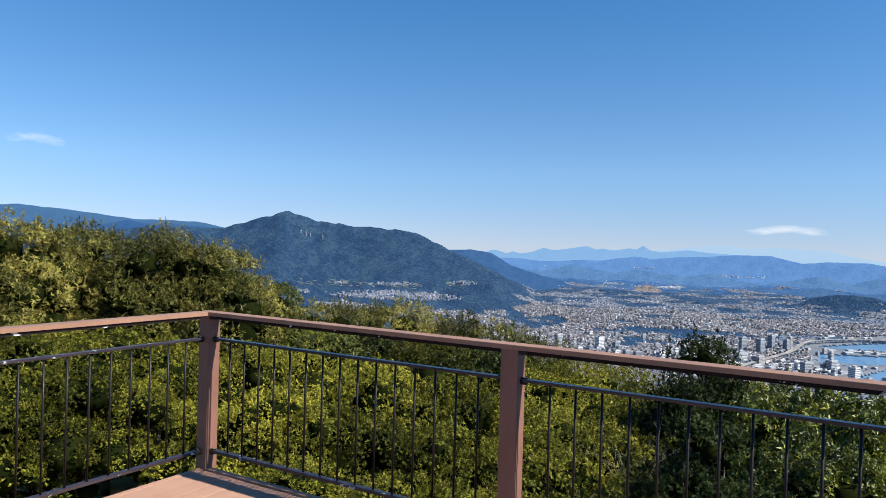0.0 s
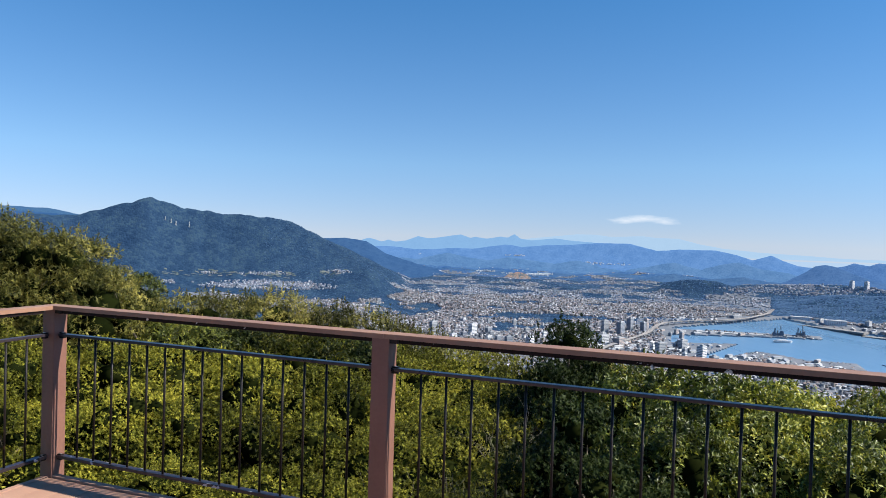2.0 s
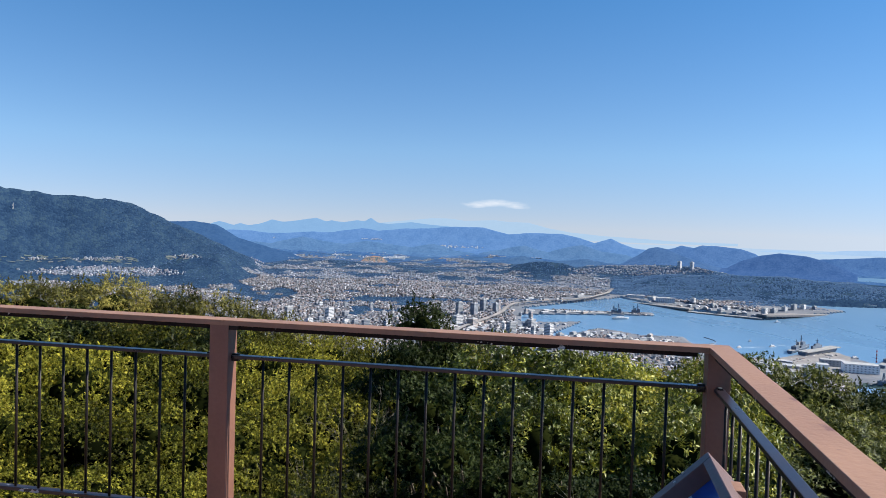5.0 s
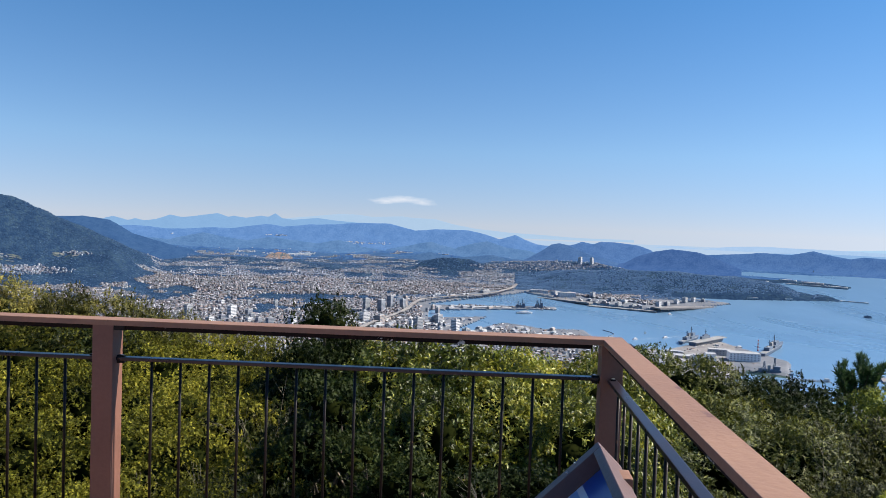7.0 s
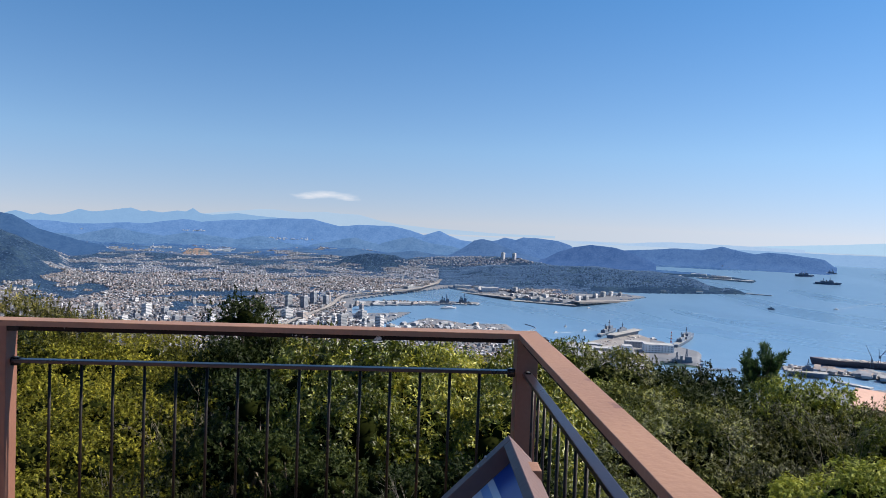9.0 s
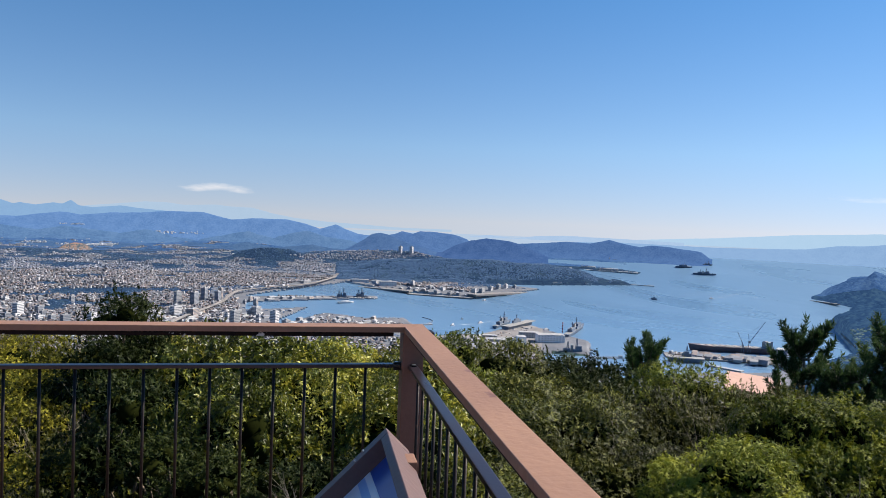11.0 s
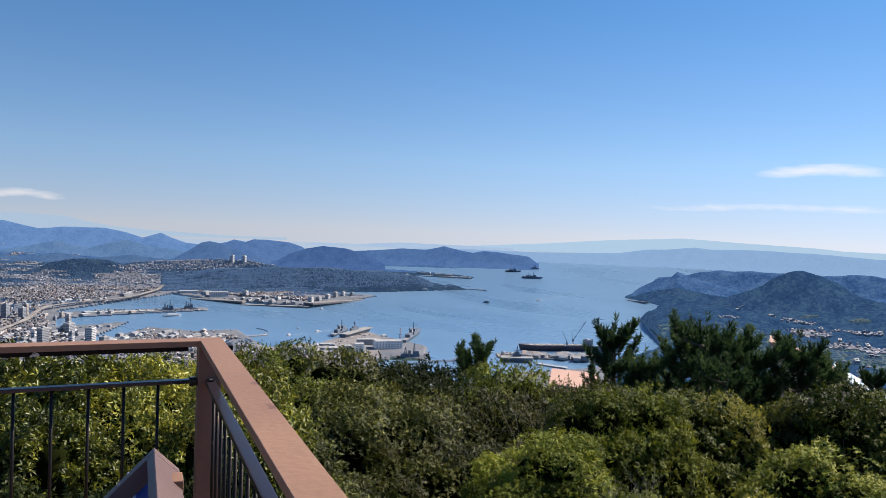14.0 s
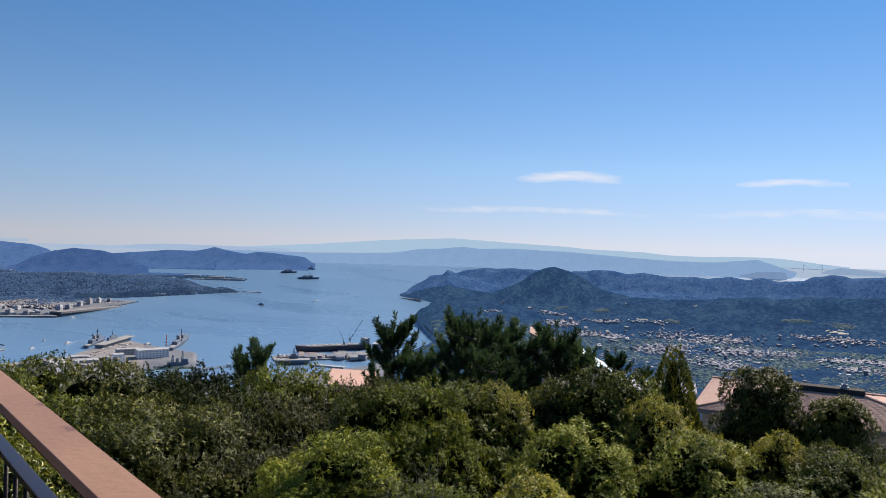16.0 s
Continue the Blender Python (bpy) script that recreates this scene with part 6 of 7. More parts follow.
for az0, az1, e0, e1, n in ((30.5, 39.5, -9.2, -8.2, 34), (28.3, 31.8, -8.4, -7.7, 10), (27.0, 33.5, -6.85, -6.6, 12), (43.0, 50.5, -11.2, -9.3, 34), (64.2, 69.0, -9.85, -9.4, 10), (36.0, 45.5, -6.1, -5.6, 26), (52.5, 58, -3.55, -3.3, 8),
                             (20.0, 28.0, -9.6, -7.8, 60), (79, 92, -7.6, -5.6, 9), (28, 35, -6.4, -5.2, 24)):
    for _ in range(int(n * 1.4)):
        az, el = g.uniform(az0, az1), g.uniform(e0, e1)
        if shore(np.array([az]), np.array([el]))[0] > -0.05:
            continue
        tower(az, base_r(el), g.uniform(14, 38), g.uniform(10, 18), g.uniform(5, 10), (M_CONC, M_CONC, M_GREYB, M_WHITE, M_BROWNB)[g.integers(0, 5)], float(g.uniform(10, 50)), False, False)


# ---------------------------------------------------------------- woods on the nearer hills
# haze over the woods is put into the crowns' blue and emission
M_CLUMP = many("hazed_tree_crowns", [(0.0284, 0.0665, 0.1431), (0.0339, 0.0766, 0.1596), (0.0394, 0.0861, 0.1736), (0.0456, 0.095, 0.1837), (0.0312, 0.0719, 0.1522), (0.0545, 0.1064, 0.1852), (0.0359, 0.0809, 0.1661)], 0.95, 0.62)


# darker valley crowns, with haze painted in as blue and glow
M_CLUMPSOUTH = many("hazed_valley_crowns", [(0.0155, 0.0426, 0.0713), (0.0232, 0.0568, 0.0897), (0.0326, 0.0724, 0.1058), (0.045, 0.0909, 0.115), (0.0186, 0.0483, 0.0805), (0.0651, 0.1136, 0.1127)], 0.95, 0.66)


# paler groves; haze is in their colour and emission too
M_GROVE = many("pale_hazed_groves", [(0.026, 0.056, 0.084), (0.032, 0.064, 0.090), (0.040, 0.074, 0.092), (0.029, 0.060, 0.088), (0.022, 0.050, 0.082)], 0.95, 0.66)


def woods(az0, az1, r0, r1, count, seed, label, grow=1.0, billow=5, patches=(), material=None):
    """Tree crowns standing close on a hillside, as one mesh; patches: bearing, angle and half widths of groves."""
    g = np.random.default_rng(seed)
    t = (1 + 5 ** 0.5) / 2
    ico = unit(np.array([(-1, t, 0), (1, t, 0), (-1, -t, 0), (1, -t, 0), (0, -1, t), (0, 1, t), (0, -1, -t), (0, 1, -t), (t, 0, -1), (t, 0, 1), (-t, 0, -1), (-t, 0, 1)], float))
    top = np.array([(0, 11, 5), (0, 5, 1), (0, 1, 7), (0, 7, 10), (0, 10, 11), (1, 5, 9), (5, 11, 4), (11, 10, 2), (10, 7, 6), (7, 1, 8), (4, 9, 5), (2, 4, 11), (6, 2, 10), (8, 6, 7), (9, 8, 1)])
    az = g.uniform(az0, az1, count * 3)
    r = np.sqrt(g.uniform(r0 * r0, r1 * r1, count * 3))
    h, town, rise, big, sd = land_height(az, r)
    wild_here = fbm(r * np.sin(np.radians(az)) / 170, r * np.cos(np.radians(az)) / 170, 60, 4)
    lim = np.where((az > -4) & (az < 46), 0.60 - np.clip((r - 3900) / 9000, 0, 0.14), 0.37)
    ok = (h > 4) & (sd < -8) & (~town | (wild_here > lim))
    if patches:
        el = np.degrees(np.arctan2(SEA + h - EYE_Z, r))
        inside = np.zeros(len(az), bool)
        for a, e, da, de in patches:
            inside |= np.hypot((az - a) / da, (el - e) / de) < 0.55 + 0.9 * wild_here * g.random(len(az))
        ok &= inside
    az, r, h = az[ok][:count], r[ok][:count], h[ok][:count]
    n = len(az)
    if not n:
        return
    h = h + billow * (vnoise(r * np.sin(np.radians(az)) / 85, r * np.cos(np.radians(az)) / 85, 77) - 0.4)
    k = (drawn_in(r) / r)[:, None, None]
    size = grow * g.uniform(4.0, 7.5, (n, 1, 1))
    v = ico[None] * size * np.array([1, 1, 0.7]) * (1 + 0.16 * g.normal(size=(n, 12, 1)))
    v = place(az, r, SEA + h - 0.8)[:, None] + v * k
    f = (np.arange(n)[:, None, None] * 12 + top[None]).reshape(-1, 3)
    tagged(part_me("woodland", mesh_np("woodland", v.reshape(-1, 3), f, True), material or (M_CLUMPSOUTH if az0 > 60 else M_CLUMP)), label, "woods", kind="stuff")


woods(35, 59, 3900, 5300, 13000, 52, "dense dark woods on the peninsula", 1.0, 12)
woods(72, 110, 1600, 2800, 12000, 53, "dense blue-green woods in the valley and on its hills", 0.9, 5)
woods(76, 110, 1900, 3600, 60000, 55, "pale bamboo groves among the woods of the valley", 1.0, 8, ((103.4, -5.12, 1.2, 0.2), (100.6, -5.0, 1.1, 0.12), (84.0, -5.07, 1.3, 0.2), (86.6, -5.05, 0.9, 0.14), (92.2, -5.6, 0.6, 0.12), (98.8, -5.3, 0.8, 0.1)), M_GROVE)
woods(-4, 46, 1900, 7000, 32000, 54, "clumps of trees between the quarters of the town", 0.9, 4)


# ---------------------------------------------------------------- harbour
def berth(a0, e0, a1, e1):
    """The pose, length and drawing-in of something that lies on the sea between two spots."""
    r0, r1 = at_dip(e0), at_dip(e1)
    p, q = place(a0, r0, SEA), place(a1, r1, SEA)
    mid = (p + q) / 2
    k = float(drawn_in((r0 + r1) / 2) / ((r0 + r1) / 2))
    d = q - p
    turn = math.degrees(math.atan2(d[1], d[0]))
    length = float(np.hypot(d[0], d[1])) / k
    return pose(float(mid[0]), float(mid[1]), float(mid[2]), 0, 0, turn) @ Matrix.Diagonal((k, k, k, 1)), length


def hull_mesh(length, beam, depth, bow=0.22, flare=0.75):
    """A lofted hull with a raked bow and a transom."""
    bm = bmesh.new()
    rings = []
    n = 15
    for i in range(n):
        f = i / (n - 1)
        x = (f - 0.5) * length
        w = beam / 2 * (1 - max(0, (f - (1 - bow)) / bow) ** 2) * (0.86 + 0.14 * min(1, f * 6))
        w = max(w, 0.25)
        sheer = depth * (1 + 0.22 * max(0, (f - 0.6) / 0.4) ** 2)
        rake = (depth * 0.5 * max(0, (f - 0.85) / 0.15))
        pts = [(x - rake, -w * flare * 0.55, -2), (x - rake * 0.5, -w * flare, depth * 0.35), (x, -w, sheer), (x, w, sheer), (x - rake * 0.5, w * flare, depth * 0.35), (x - rake, w * flare * 0.55, -2)]
        rings.append([bm.verts.new(p) for p in pts])
    for a, b in zip(rings, rings[1:]):
        for i in range(5):
            bm.faces.new((a[i], a[i + 1], b[i + 1], b[i]))
    bm.faces.new(rings[0])
    bm.faces.new(rings[-1][::-1])
    bmesh.ops.recalc_face_normals(bm, faces=bm.faces[:])
    return bm


def lattice(bm, a, b, r, n=6, w=2.0):
    a, b = Vector(a), Vector(b)
    d = (b - a).normalized()
    s = d.cross(Vector((0, 0, 1)))
    s = (s if s.length > 0.1 else Vector((1, 0, 0))).normalized()
    for sg in (-1, 1):
        rod(bm, a + s * w * sg, b + s * w * 0.3 * sg, r, r, 4)
    for i in range(n):
        f0, f1 = i / n, (i + 1) / n
        w0, w1 = w * (1 - 0.7 * f0), w * (1 - 0.7 * f1)
        sg = 1 if i % 2 else -1
        rod(bm, a.lerp(b, f0) + s * w0 * sg, a.lerp(b, f1) - s * w1 * sg, r * 0.7, r * 0.7, 4)


def ship(style, a0, e0, a1, e1, beam, depth, label, hull=None):
    m, length = berth(a0, e0, a1, e1)
    th = tagged(empty("ship", m), label, "ship", "ships in the harbour")
    L = length
    part("hull", hull_mesh(L, beam, depth), hull or M_SHIP, th)
    bm = bmesh.new()
    box(bm, -L * 0.47, -beam * 0.42, depth - 0.2, L * 0.36, beam * 0.42, depth + 0.35)
    part("deck", bm, M_SHIPDK, th)
    if style == "flat":
        bm = bmesh.new()
        box(bm, -L * 0.49, -beam * 0.55, depth, L * 0.46, beam * 0.55, depth + 2.2, 0.5)
        part("flight_deck", bm, M_SHIPDK, th, "wide flat grey flight deck")
        bm = bmesh.new()
        box(bm, -L * 0.12, beam * 0.30, depth + 2, L * 0.14, beam * 0.52, depth + 11)
        box(bm, -L * 0.05, beam * 0.32, depth + 11, L * 0.08, beam * 0.50, depth + 16)
        part("bridge", bm, M_SHIP, th)
        bm = bmesh.new()
        lattice(bm, (L * 0.02, beam * 0.41, depth + 15), (L * 0.02, beam * 0.41, depth + 32), 0.6, 5, 2.2)
        box(bm, L * 0.02 - 1, beam * 0.41 - 4, depth + 25, L * 0.02 + 1, beam * 0.41 + 4, depth + 26)
        part("mast", bm, M_SHIP, th)
    elif style == "war":
        bm = bmesh.new()
        box(bm, -L * 0.05, -beam * 0.40, depth, L * 0.20, beam * 0.40, depth + 8)
        box(bm, L * 0.03, -beam * 0.34, depth + 8, L * 0.18, beam * 0.34, depth + 17)
        part("bridge", bm, M_SHIP, th)
        bm = bmesh.new()
        box(bm, -L * 0.30, -beam * 0.36, depth, -L * 0.12, beam * 0.36, depth + 10)
        part("hangar", bm, M_SHIP, th)
        bm = bmesh.new()
        box(bm, -L * 0.10, -beam * 0.16, depth + 1, -L * 0.04, beam * 0.16, depth + 19)
        part("funnel", bm, M_SHIPDK, th)
        bm = bmesh.new()
        box(bm, -L * 0.26, -beam * 0.14, depth + 6, -L * 0.20, beam * 0.14, depth + 12)
        part("funnel", bm, M_SHIPDK, th)
        for x, h in ((L * 0.06, 38), (-L * 0.18, 29)):
            bm = bmesh.new()
            lattice(bm, (x, 0, depth + 8), (x, 0, depth + h), 0.9, 6, 3.2)
            box(bm, x - 0.8, -4, depth + h * 0.75, x + 0.8, 4, depth + h * 0.75 + 1)
            part("mast", bm, M_SHIP, th)
        bm = bmesh.new()
        box(bm, L * 0.29, -2, depth, L * 0.34, 2, depth + 3, 0.4)
        rod(bm, (L * 0.34, 0, depth + 2), (L * 0.40, 0, depth + 3), 0.3, 0.25, 6)
        part("gun", bm, M_SHIP, th)
    elif style == "tanker":
        bm = bmesh.new()
        box(bm, -L * 0.47, -beam * 0.38, depth, -L * 0.40, beam * 0.38, depth + 16)
        box(bm, -L * 0.46, -beam * 0.5, depth + 16, -L * 0.42, beam * 0.5, depth + 19)
        part("bridge", bm, M_GREYB, th)
        bm = bmesh.new()
        box(bm, -L * 0.50, -3, depth, -L * 0.475, 3, depth + 20)
        part("funnel", bm, M_GREYB, th)
        for k in range(9):
            bm = bmesh.new()
            x = -L * 0.34 + k * L * 0.08
            box(bm, x, -beam * 0.36, depth, x + L * 0.055, beam * 0.36, depth + 1.8)
            part("hatch", bm, (M_SHIPDK, M_BROWNB)[k % 2], th)
    else:
        bm = bmesh.new()
        box(bm, -L * 0.32, -beam * 0.38, depth, L * 0.25, beam * 0.38, depth + 2.6)
        box(bm, -L * 0.22, -beam * 0.32, depth + 2.6, L * 0.18, beam * 0.32, depth + 5)
        part("cabin", bm, M_WHITE, th)
        bm = bmesh.new()
        rod(bm, (0, 0, depth + 5), (0, 0, depth + 11), 0.3, 0.15, 6)
        part("mast", bm, M_SHIP, th)


ship("flat", 48.57, -8.62, 50.75, -7.95, 30, 13, "grey flat-decked helicopter carrier moored at the naval quay")
ship("war", 47.75, -8.5, 49.0, -7.9, 19, 9, "grey destroyer with lattice masts moored at the naval quay")
ship("war", 53.45, -8.95, 54.75, -7.95, 22, 13, "grey supply ship with a tall mast at the naval quay")
ship("war", 52.7, -10.15, 55.6, -10.02, 15, 6, "low grey warship alongside the quay")
ship("boat", 51.58, -8.46, 52.11, -8.38, 8, 4, "small dark tug under way", M_SHIP)
ship("tanker", 68.5, -8.75, 62.67, -9.05, 40, 17, "long dark hull of a cargo ship under repair", M_HULLRED)
ship("flat", 61.27, -10.02, 63.95, -9.95, 28, 12, "grey flat hull lying at the dockyard")
ship("boat", 35.1, -6.95, 36.35, -6.85, 14, 6, "white ferry by the pier", M_WHITE)
ship("war", 34.7, -6.55, 36.2, -6.5, 15, 7, "dark grey frigate at the pier")
ship("war", 36.3, -6.45, 37.5, -6.4, 14, 7, "dark grey patrol ship at the pier")
ship("war", 61.45, -2.88, 62.67, -2.84, 26, 12, "distant grey warship at anchor in the bay")
ship("war", 62.74, -3.33, 64.41, -3.30, 24, 12, "distant grey warship at anchor in the bay")
ship("tanker", 56.49, -2.6, 57.2, -2.6, 22, 10, "distant dark cargo ship in the bay", M_SHIP)
ship("war", 63.4, -2.6, 64.1, -2.58, 20, 9, "distant grey warship at anchor in the bay")
for a0, e0, a1, e1 in ((44.2, -8.44, 44.55, -8.38), (46.4, -8.16, 46.8, -8.08), (64.0, -5.13, 64.3, -5.05), (46.7, -6.35, 47.0, -6.3), (55.0, -9.75, 55.6, -9.7), (45.0, -7.9, 45.2, -7.88)):
    ship("boat", a0, e0, a1, e1, 5, 2.2, "small launch crossing the harbour", M_WHITE)


def wake(a0, e0, a1, e1, w0, w1, bend=0.0):
    """A thin streak of foam on the water."""
    n = 24
    g = np.random.default_rng(int(a0 * 100))
    vs, fs = [], []
    for i in range(n + 1):
        f = i / n
        az = a0 + (a1 - a0) * f
        el = e0 + (e1 - e0) * f + bend * math.sin(f * 3.14)
        r = at_dip(el)
        w = (w0 + (w1 - w0) * f) * g.uniform(0.6, 1.2)
        for s in (-1, 1):
            vs.append(place(az, r + s * w * 5, SEA + 0.5))
            vs.append(place(az, r + s * w * 3, SEA + 0.1))
    for i in range(n):
        a = i * 4
        fs.append((a, a + 4, a + 6, a + 2))
    ob = tagged(part_me("wake", mesh_np("wake", np.array(vs), np.array(fs)), M_WAKE), "pale streak of foam behind a boat", "wake", "wakes on the bay")
    return ob


for spec in ((44.5, -8.38, 46.2, -8.2, 1.0, 0.5), (46.8, -8.08, 48.0, -8.1, 1.4, 0.6, 0.12), (64.3, -5.06, 66.0, -4.62, 2.0, 1.2), (62, -4.9, 69, -4.75, 0.35, 0.25, 0.04), (57, -5.35, 63, -5.0, 0.25, 0.2), (65.5, -4.65, 69.5, -4.1, 0.7, 0.4), (54.0, -6.2, 63, -5.9, 0.2, 0.15, 0.03)):
    wake(*spec)


def quay(a0, e0, a1, e1, width, tall=4.0, material=None, label="pale concrete quay in the harbour"):
    m, length = berth(a0, e0, a1, e1)
    bm = bmesh.new()
    box(bm, -length / 2, -width / 2, -4, length / 2, width / 2, tall, 0.4)
    th = part_me("quay", bpy.data.meshes.new("quay"), material or M_CONC)
    bm.to_mesh(th.data)
    bm.free()
    th.matrix_world = m
    return tagged(th, label, "quay", kind="structure")


quay(43.0, -9.55, 46.2, -9.15, 60, 4.0, M_APRON, "sandy concrete naval quay")
quay(46.4, -9.3, 49.9, -8.25, 34, 4.0, M_APRON, "sandy concrete naval quay")
quay(52.6, -9.75, 55.2, -9.6, 70, 4.0, M_APRON, "sandy concrete naval quay")
quay(61.0, -9.62, 69.5, -9.35, 70, 4.0, M_APRON, "cluttered concrete dockyard quay")
quay(72.3, -5.95, 74.0, -8.0, 24, 4.0, M_APRON, "pale quay at the foot of the wooded hills")
quay(70.1, -4.55, 72.6, -4.9, 14, 3.0, M_APRON, "low pale breakwater below the wooded cape")
quay(64.2, -10.1, 66.6, -10.3, 18)
quay(45.8, -6.17, 51.4, -5.12, 62, 4.0, M_APRON)
quay(40.7, -6.0, 45.9, -6.2, 44, 4.0, M_APRON)
quay(36.0, -5.4, 40.9, -5.95, 44, 4.0, M_APRON)
quay(30.0, -6.62, 38.2, -6.40, 40)
quay(54.8, -3.42, 58.7, -3.5, 60)
quay(58.2, -4.42, 60.0, -4.45, 10)
quay(40.8, -8.55, 42.7, -8.4, 10)


def fish_raft():
    """A floating frame of beams with a small white hut."""
    m, length = berth(55.2, -10.3, 57.9, -10.1)
    th = tagged(empty("floating_raft", m), "pale green floating raft with a small white hut", "raft")
    L, w = length / 2, 12.0
    for y in (-w, 0, w):
        bm = bmesh.new()
        box(bm, -L, y - 0.8, 0.2, L, y + 0.8, 1.2)
        part("beam", bm, M_CONC, th)
    for k in range(7):
        x = -L + 1 + k * (2 * L - 2) / 6
        bm = bmesh.new()
        box(bm, x - 0.7, -w, 1.2, x + 0.7, w, 1.8)
        part("crossbeam", bm, M_CONC, th)
    bm = bmesh.new()
    box(bm, L - 12, -4, 1.9, L - 2, 5, 6.5)
    part("hut", bm, M_WHITE, th, "small white hut")
    bm = bmesh.new()
    box(bm, L - 12.5, -4.5, 6.5, L - 1.5, 5.5, 7.0)
    part("roof", bm, M_CONC, th)


fish_raft()


def boom():
    """A curved floating barrier."""
    bm = bmesh.new()
    pts = []
    for i in range(15):
        f = i / 14
        a = 41.9 + 0.85 * math.sin(f * 2.6)
        e = -7.86 - 0.45 * f
        pts.append(place(a, at_dip(e), SEA + 0.8))
    for p, q in zip(pts, pts[1:]):
        rod(bm, Vector(p), Vector(q), 1.6, 1.6, 6)
    tagged(part("floating_barrier", bm, M_SHIP, None), "dark curved floating barrier off the pier", "barrier")


boom()


def block(a, el, w, d, tall, material, turn, label, roof=None):
    r = at_dip(el)
    p = place(a, r, SEA + 3.5)
    k = float(drawn_in(r) / r)
    th = tagged(empty("warehouse", pose(*[float(q) for q in p], 0, 0, turn) @ Matrix.Diagonal((k, k, k, 1))), label, "warehouse", "harbour buildings")
    bm = bmesh.new()
    box(bm, -w / 2, -d / 2, 0, w / 2, d / 2, tall)
    part("wall", bm, material, th)
    bm = bmesh.new()
    if roof:
        n = max(1, int(w / 22))
        for i in range(n):
            x0, x1 = -w / 2 + i * w / n, -w / 2 + (i + 1) * w / n
            vs = [bm.verts.new(q) for q in ((x0, -d / 2 - 1, tall), (x1, -d / 2 - 1, tall), ((x0 + x1) / 2, -d / 2 - 1, tall + 5), (x0, d / 2 + 1, tall), (x1, d / 2 + 1, tall), ((x0 + x1) / 2, d / 2 + 1, tall + 5))]
            for f in ((0, 1, 2), (5, 4, 3), (0, 2, 5, 3), (2, 1, 4, 5), (1, 0, 3, 4)):
                bm.faces.new([vs[q] for q in f])
        bmesh.ops.recalc_face_normals(bm, faces=bm.faces[:])
        part("roof", bm, roof, th)
    else:
        box(bm, -w / 2 - 0.5, -d / 2 - 0.5, tall, w / 2 + 0.5, d / 2 + 0.5, tall + 1)
        part("roof", bm, M_CONC, th)
        for s in range(max(1, int(tall / 6))):
            for q in range(int(w / 9)):
                x = -w / 2 + 4.5 + q * 9
                bm = bmesh.new()
                box(bm, x - 2, -d / 2 - 0.25, 3 + s * 6, x + 2, d / 2 + 0.25, 5.4 + s * 6)
                part("window", bm, M_GLASS, th)


block(52.2, -9.45, 82, 40, 26, M_BRIGHT, -40, "large white harbour warehouse on the naval quay")
block(50.5, -9.2, 60, 24, 20, M_CONC, -40, "pale harbour building on the naval quay")
block(49.9, -10.0, 26, 30, 34, M_BRIGHT, -40, "tall white naval building on the quay")
block(49.0, -9.9, 22, 20, 24, M_BRIGHT, -40, "tall white naval building on the quay")
block(48.2, -9.6, 60, 34, 9, M_CONC, -40, "low pale shed on the naval quay")
block(47.3, -9.3, 40, 26, 8, M_GREYB, -40, "low grey shed on the naval quay")
block(64.6, -9.55, 40, 24, 8, M_GREYB, 12, "row of grey dock sheds with pitched roofs", M_BROWNB)
block(66.2, -9.58, 40, 26, 9, M_BROWNB, 12, "row of brown dock sheds with pitched roofs", M_GREYB)
block(67.9, -9.6, 46, 34, 14, M_GREYB, 12, "big dock shed with a pale pitched roof", M_CONC)
g = np.random.default_rng(23)
for _ in range(26):
    block(g.uniform(62.6, 69.4), g.uniform(-9.70, -9.36), g.uniform(14, 30), g.uniform(12, 22), g.uniform(5, 10), (M_CONC, M_BROWNB, M_GREYB, M_WHITE)[g.integers(0, 4)], float(g.uniform(0, 25)), "small dockyard shed with a pitched roof", (M_BROWNB, M_GREYB, M_CONC)[g.integers(0, 3)])
block(69.2, -9.0, 40, 30, 24, M_GREYB, 12, "tall grey dockyard workshop building")
block(56.5, -3.42, 150, 40, 14, M_CONC, -60, "long pale sheds on the distant pier")
block(54.9, -3.30, 120, 40, 12, M_WHITE, -60, "long pale sheds on the distant pier")
block(52.6, -4.75, 60, 24, 8, M_CONC, -40, "low white shed on the wooded shore")
block(55.0, -4.62, 40, 20, 7, M_WHITE, -40, "low white shed on the wooded shore")
block(36.8, -5.2, 90, 40, 12, M_WHITE, -30, "low white sheds below the wooded point")
block(39.0, -5.45, 90, 40, 22, M_WHITE, -30, "large white factory hall on the shore")


def crane(a, el, tall, jib, turn):
    r = at_dip(el)
    p = place(a, r, SEA + 4)
    th = tagged(empty("crane", pose(*[float(q) for q in p], 0, 0, turn)), "tall grey dockyard jib crane", "crane")
    bm = bmesh.new()
    for sx in (-4, 4):
        for sy in (-4, 4):
            rod(bm, (sx, sy, 0), (sx * 0.4, sy * 0.4, tall * 0.5), 0.7, 0.5, 5)
    box(bm, -3, -3, tall * 0.5, 3, 3, tall * 0.62)
    part("tower", bm, M_SHIP, th)
    bm = bmesh.new()
    lattice(bm, (2, 0, tall * 0.6), (jib, 0, tall * 1.7), 0.7, 9, 2.0)
    part("jib", bm, M_SHIP, th)
    bm = bmesh.new()
    lattice(bm, (-1, 0, tall * 0.6), (-4, 0, tall * 1.0), 0.6, 4, 1.5)
    rod(bm, (-4, 0, tall), (jib, 0, tall * 1.7), 0.18, 0.18, 4)
    part("stay", bm, M_SHIP, th)


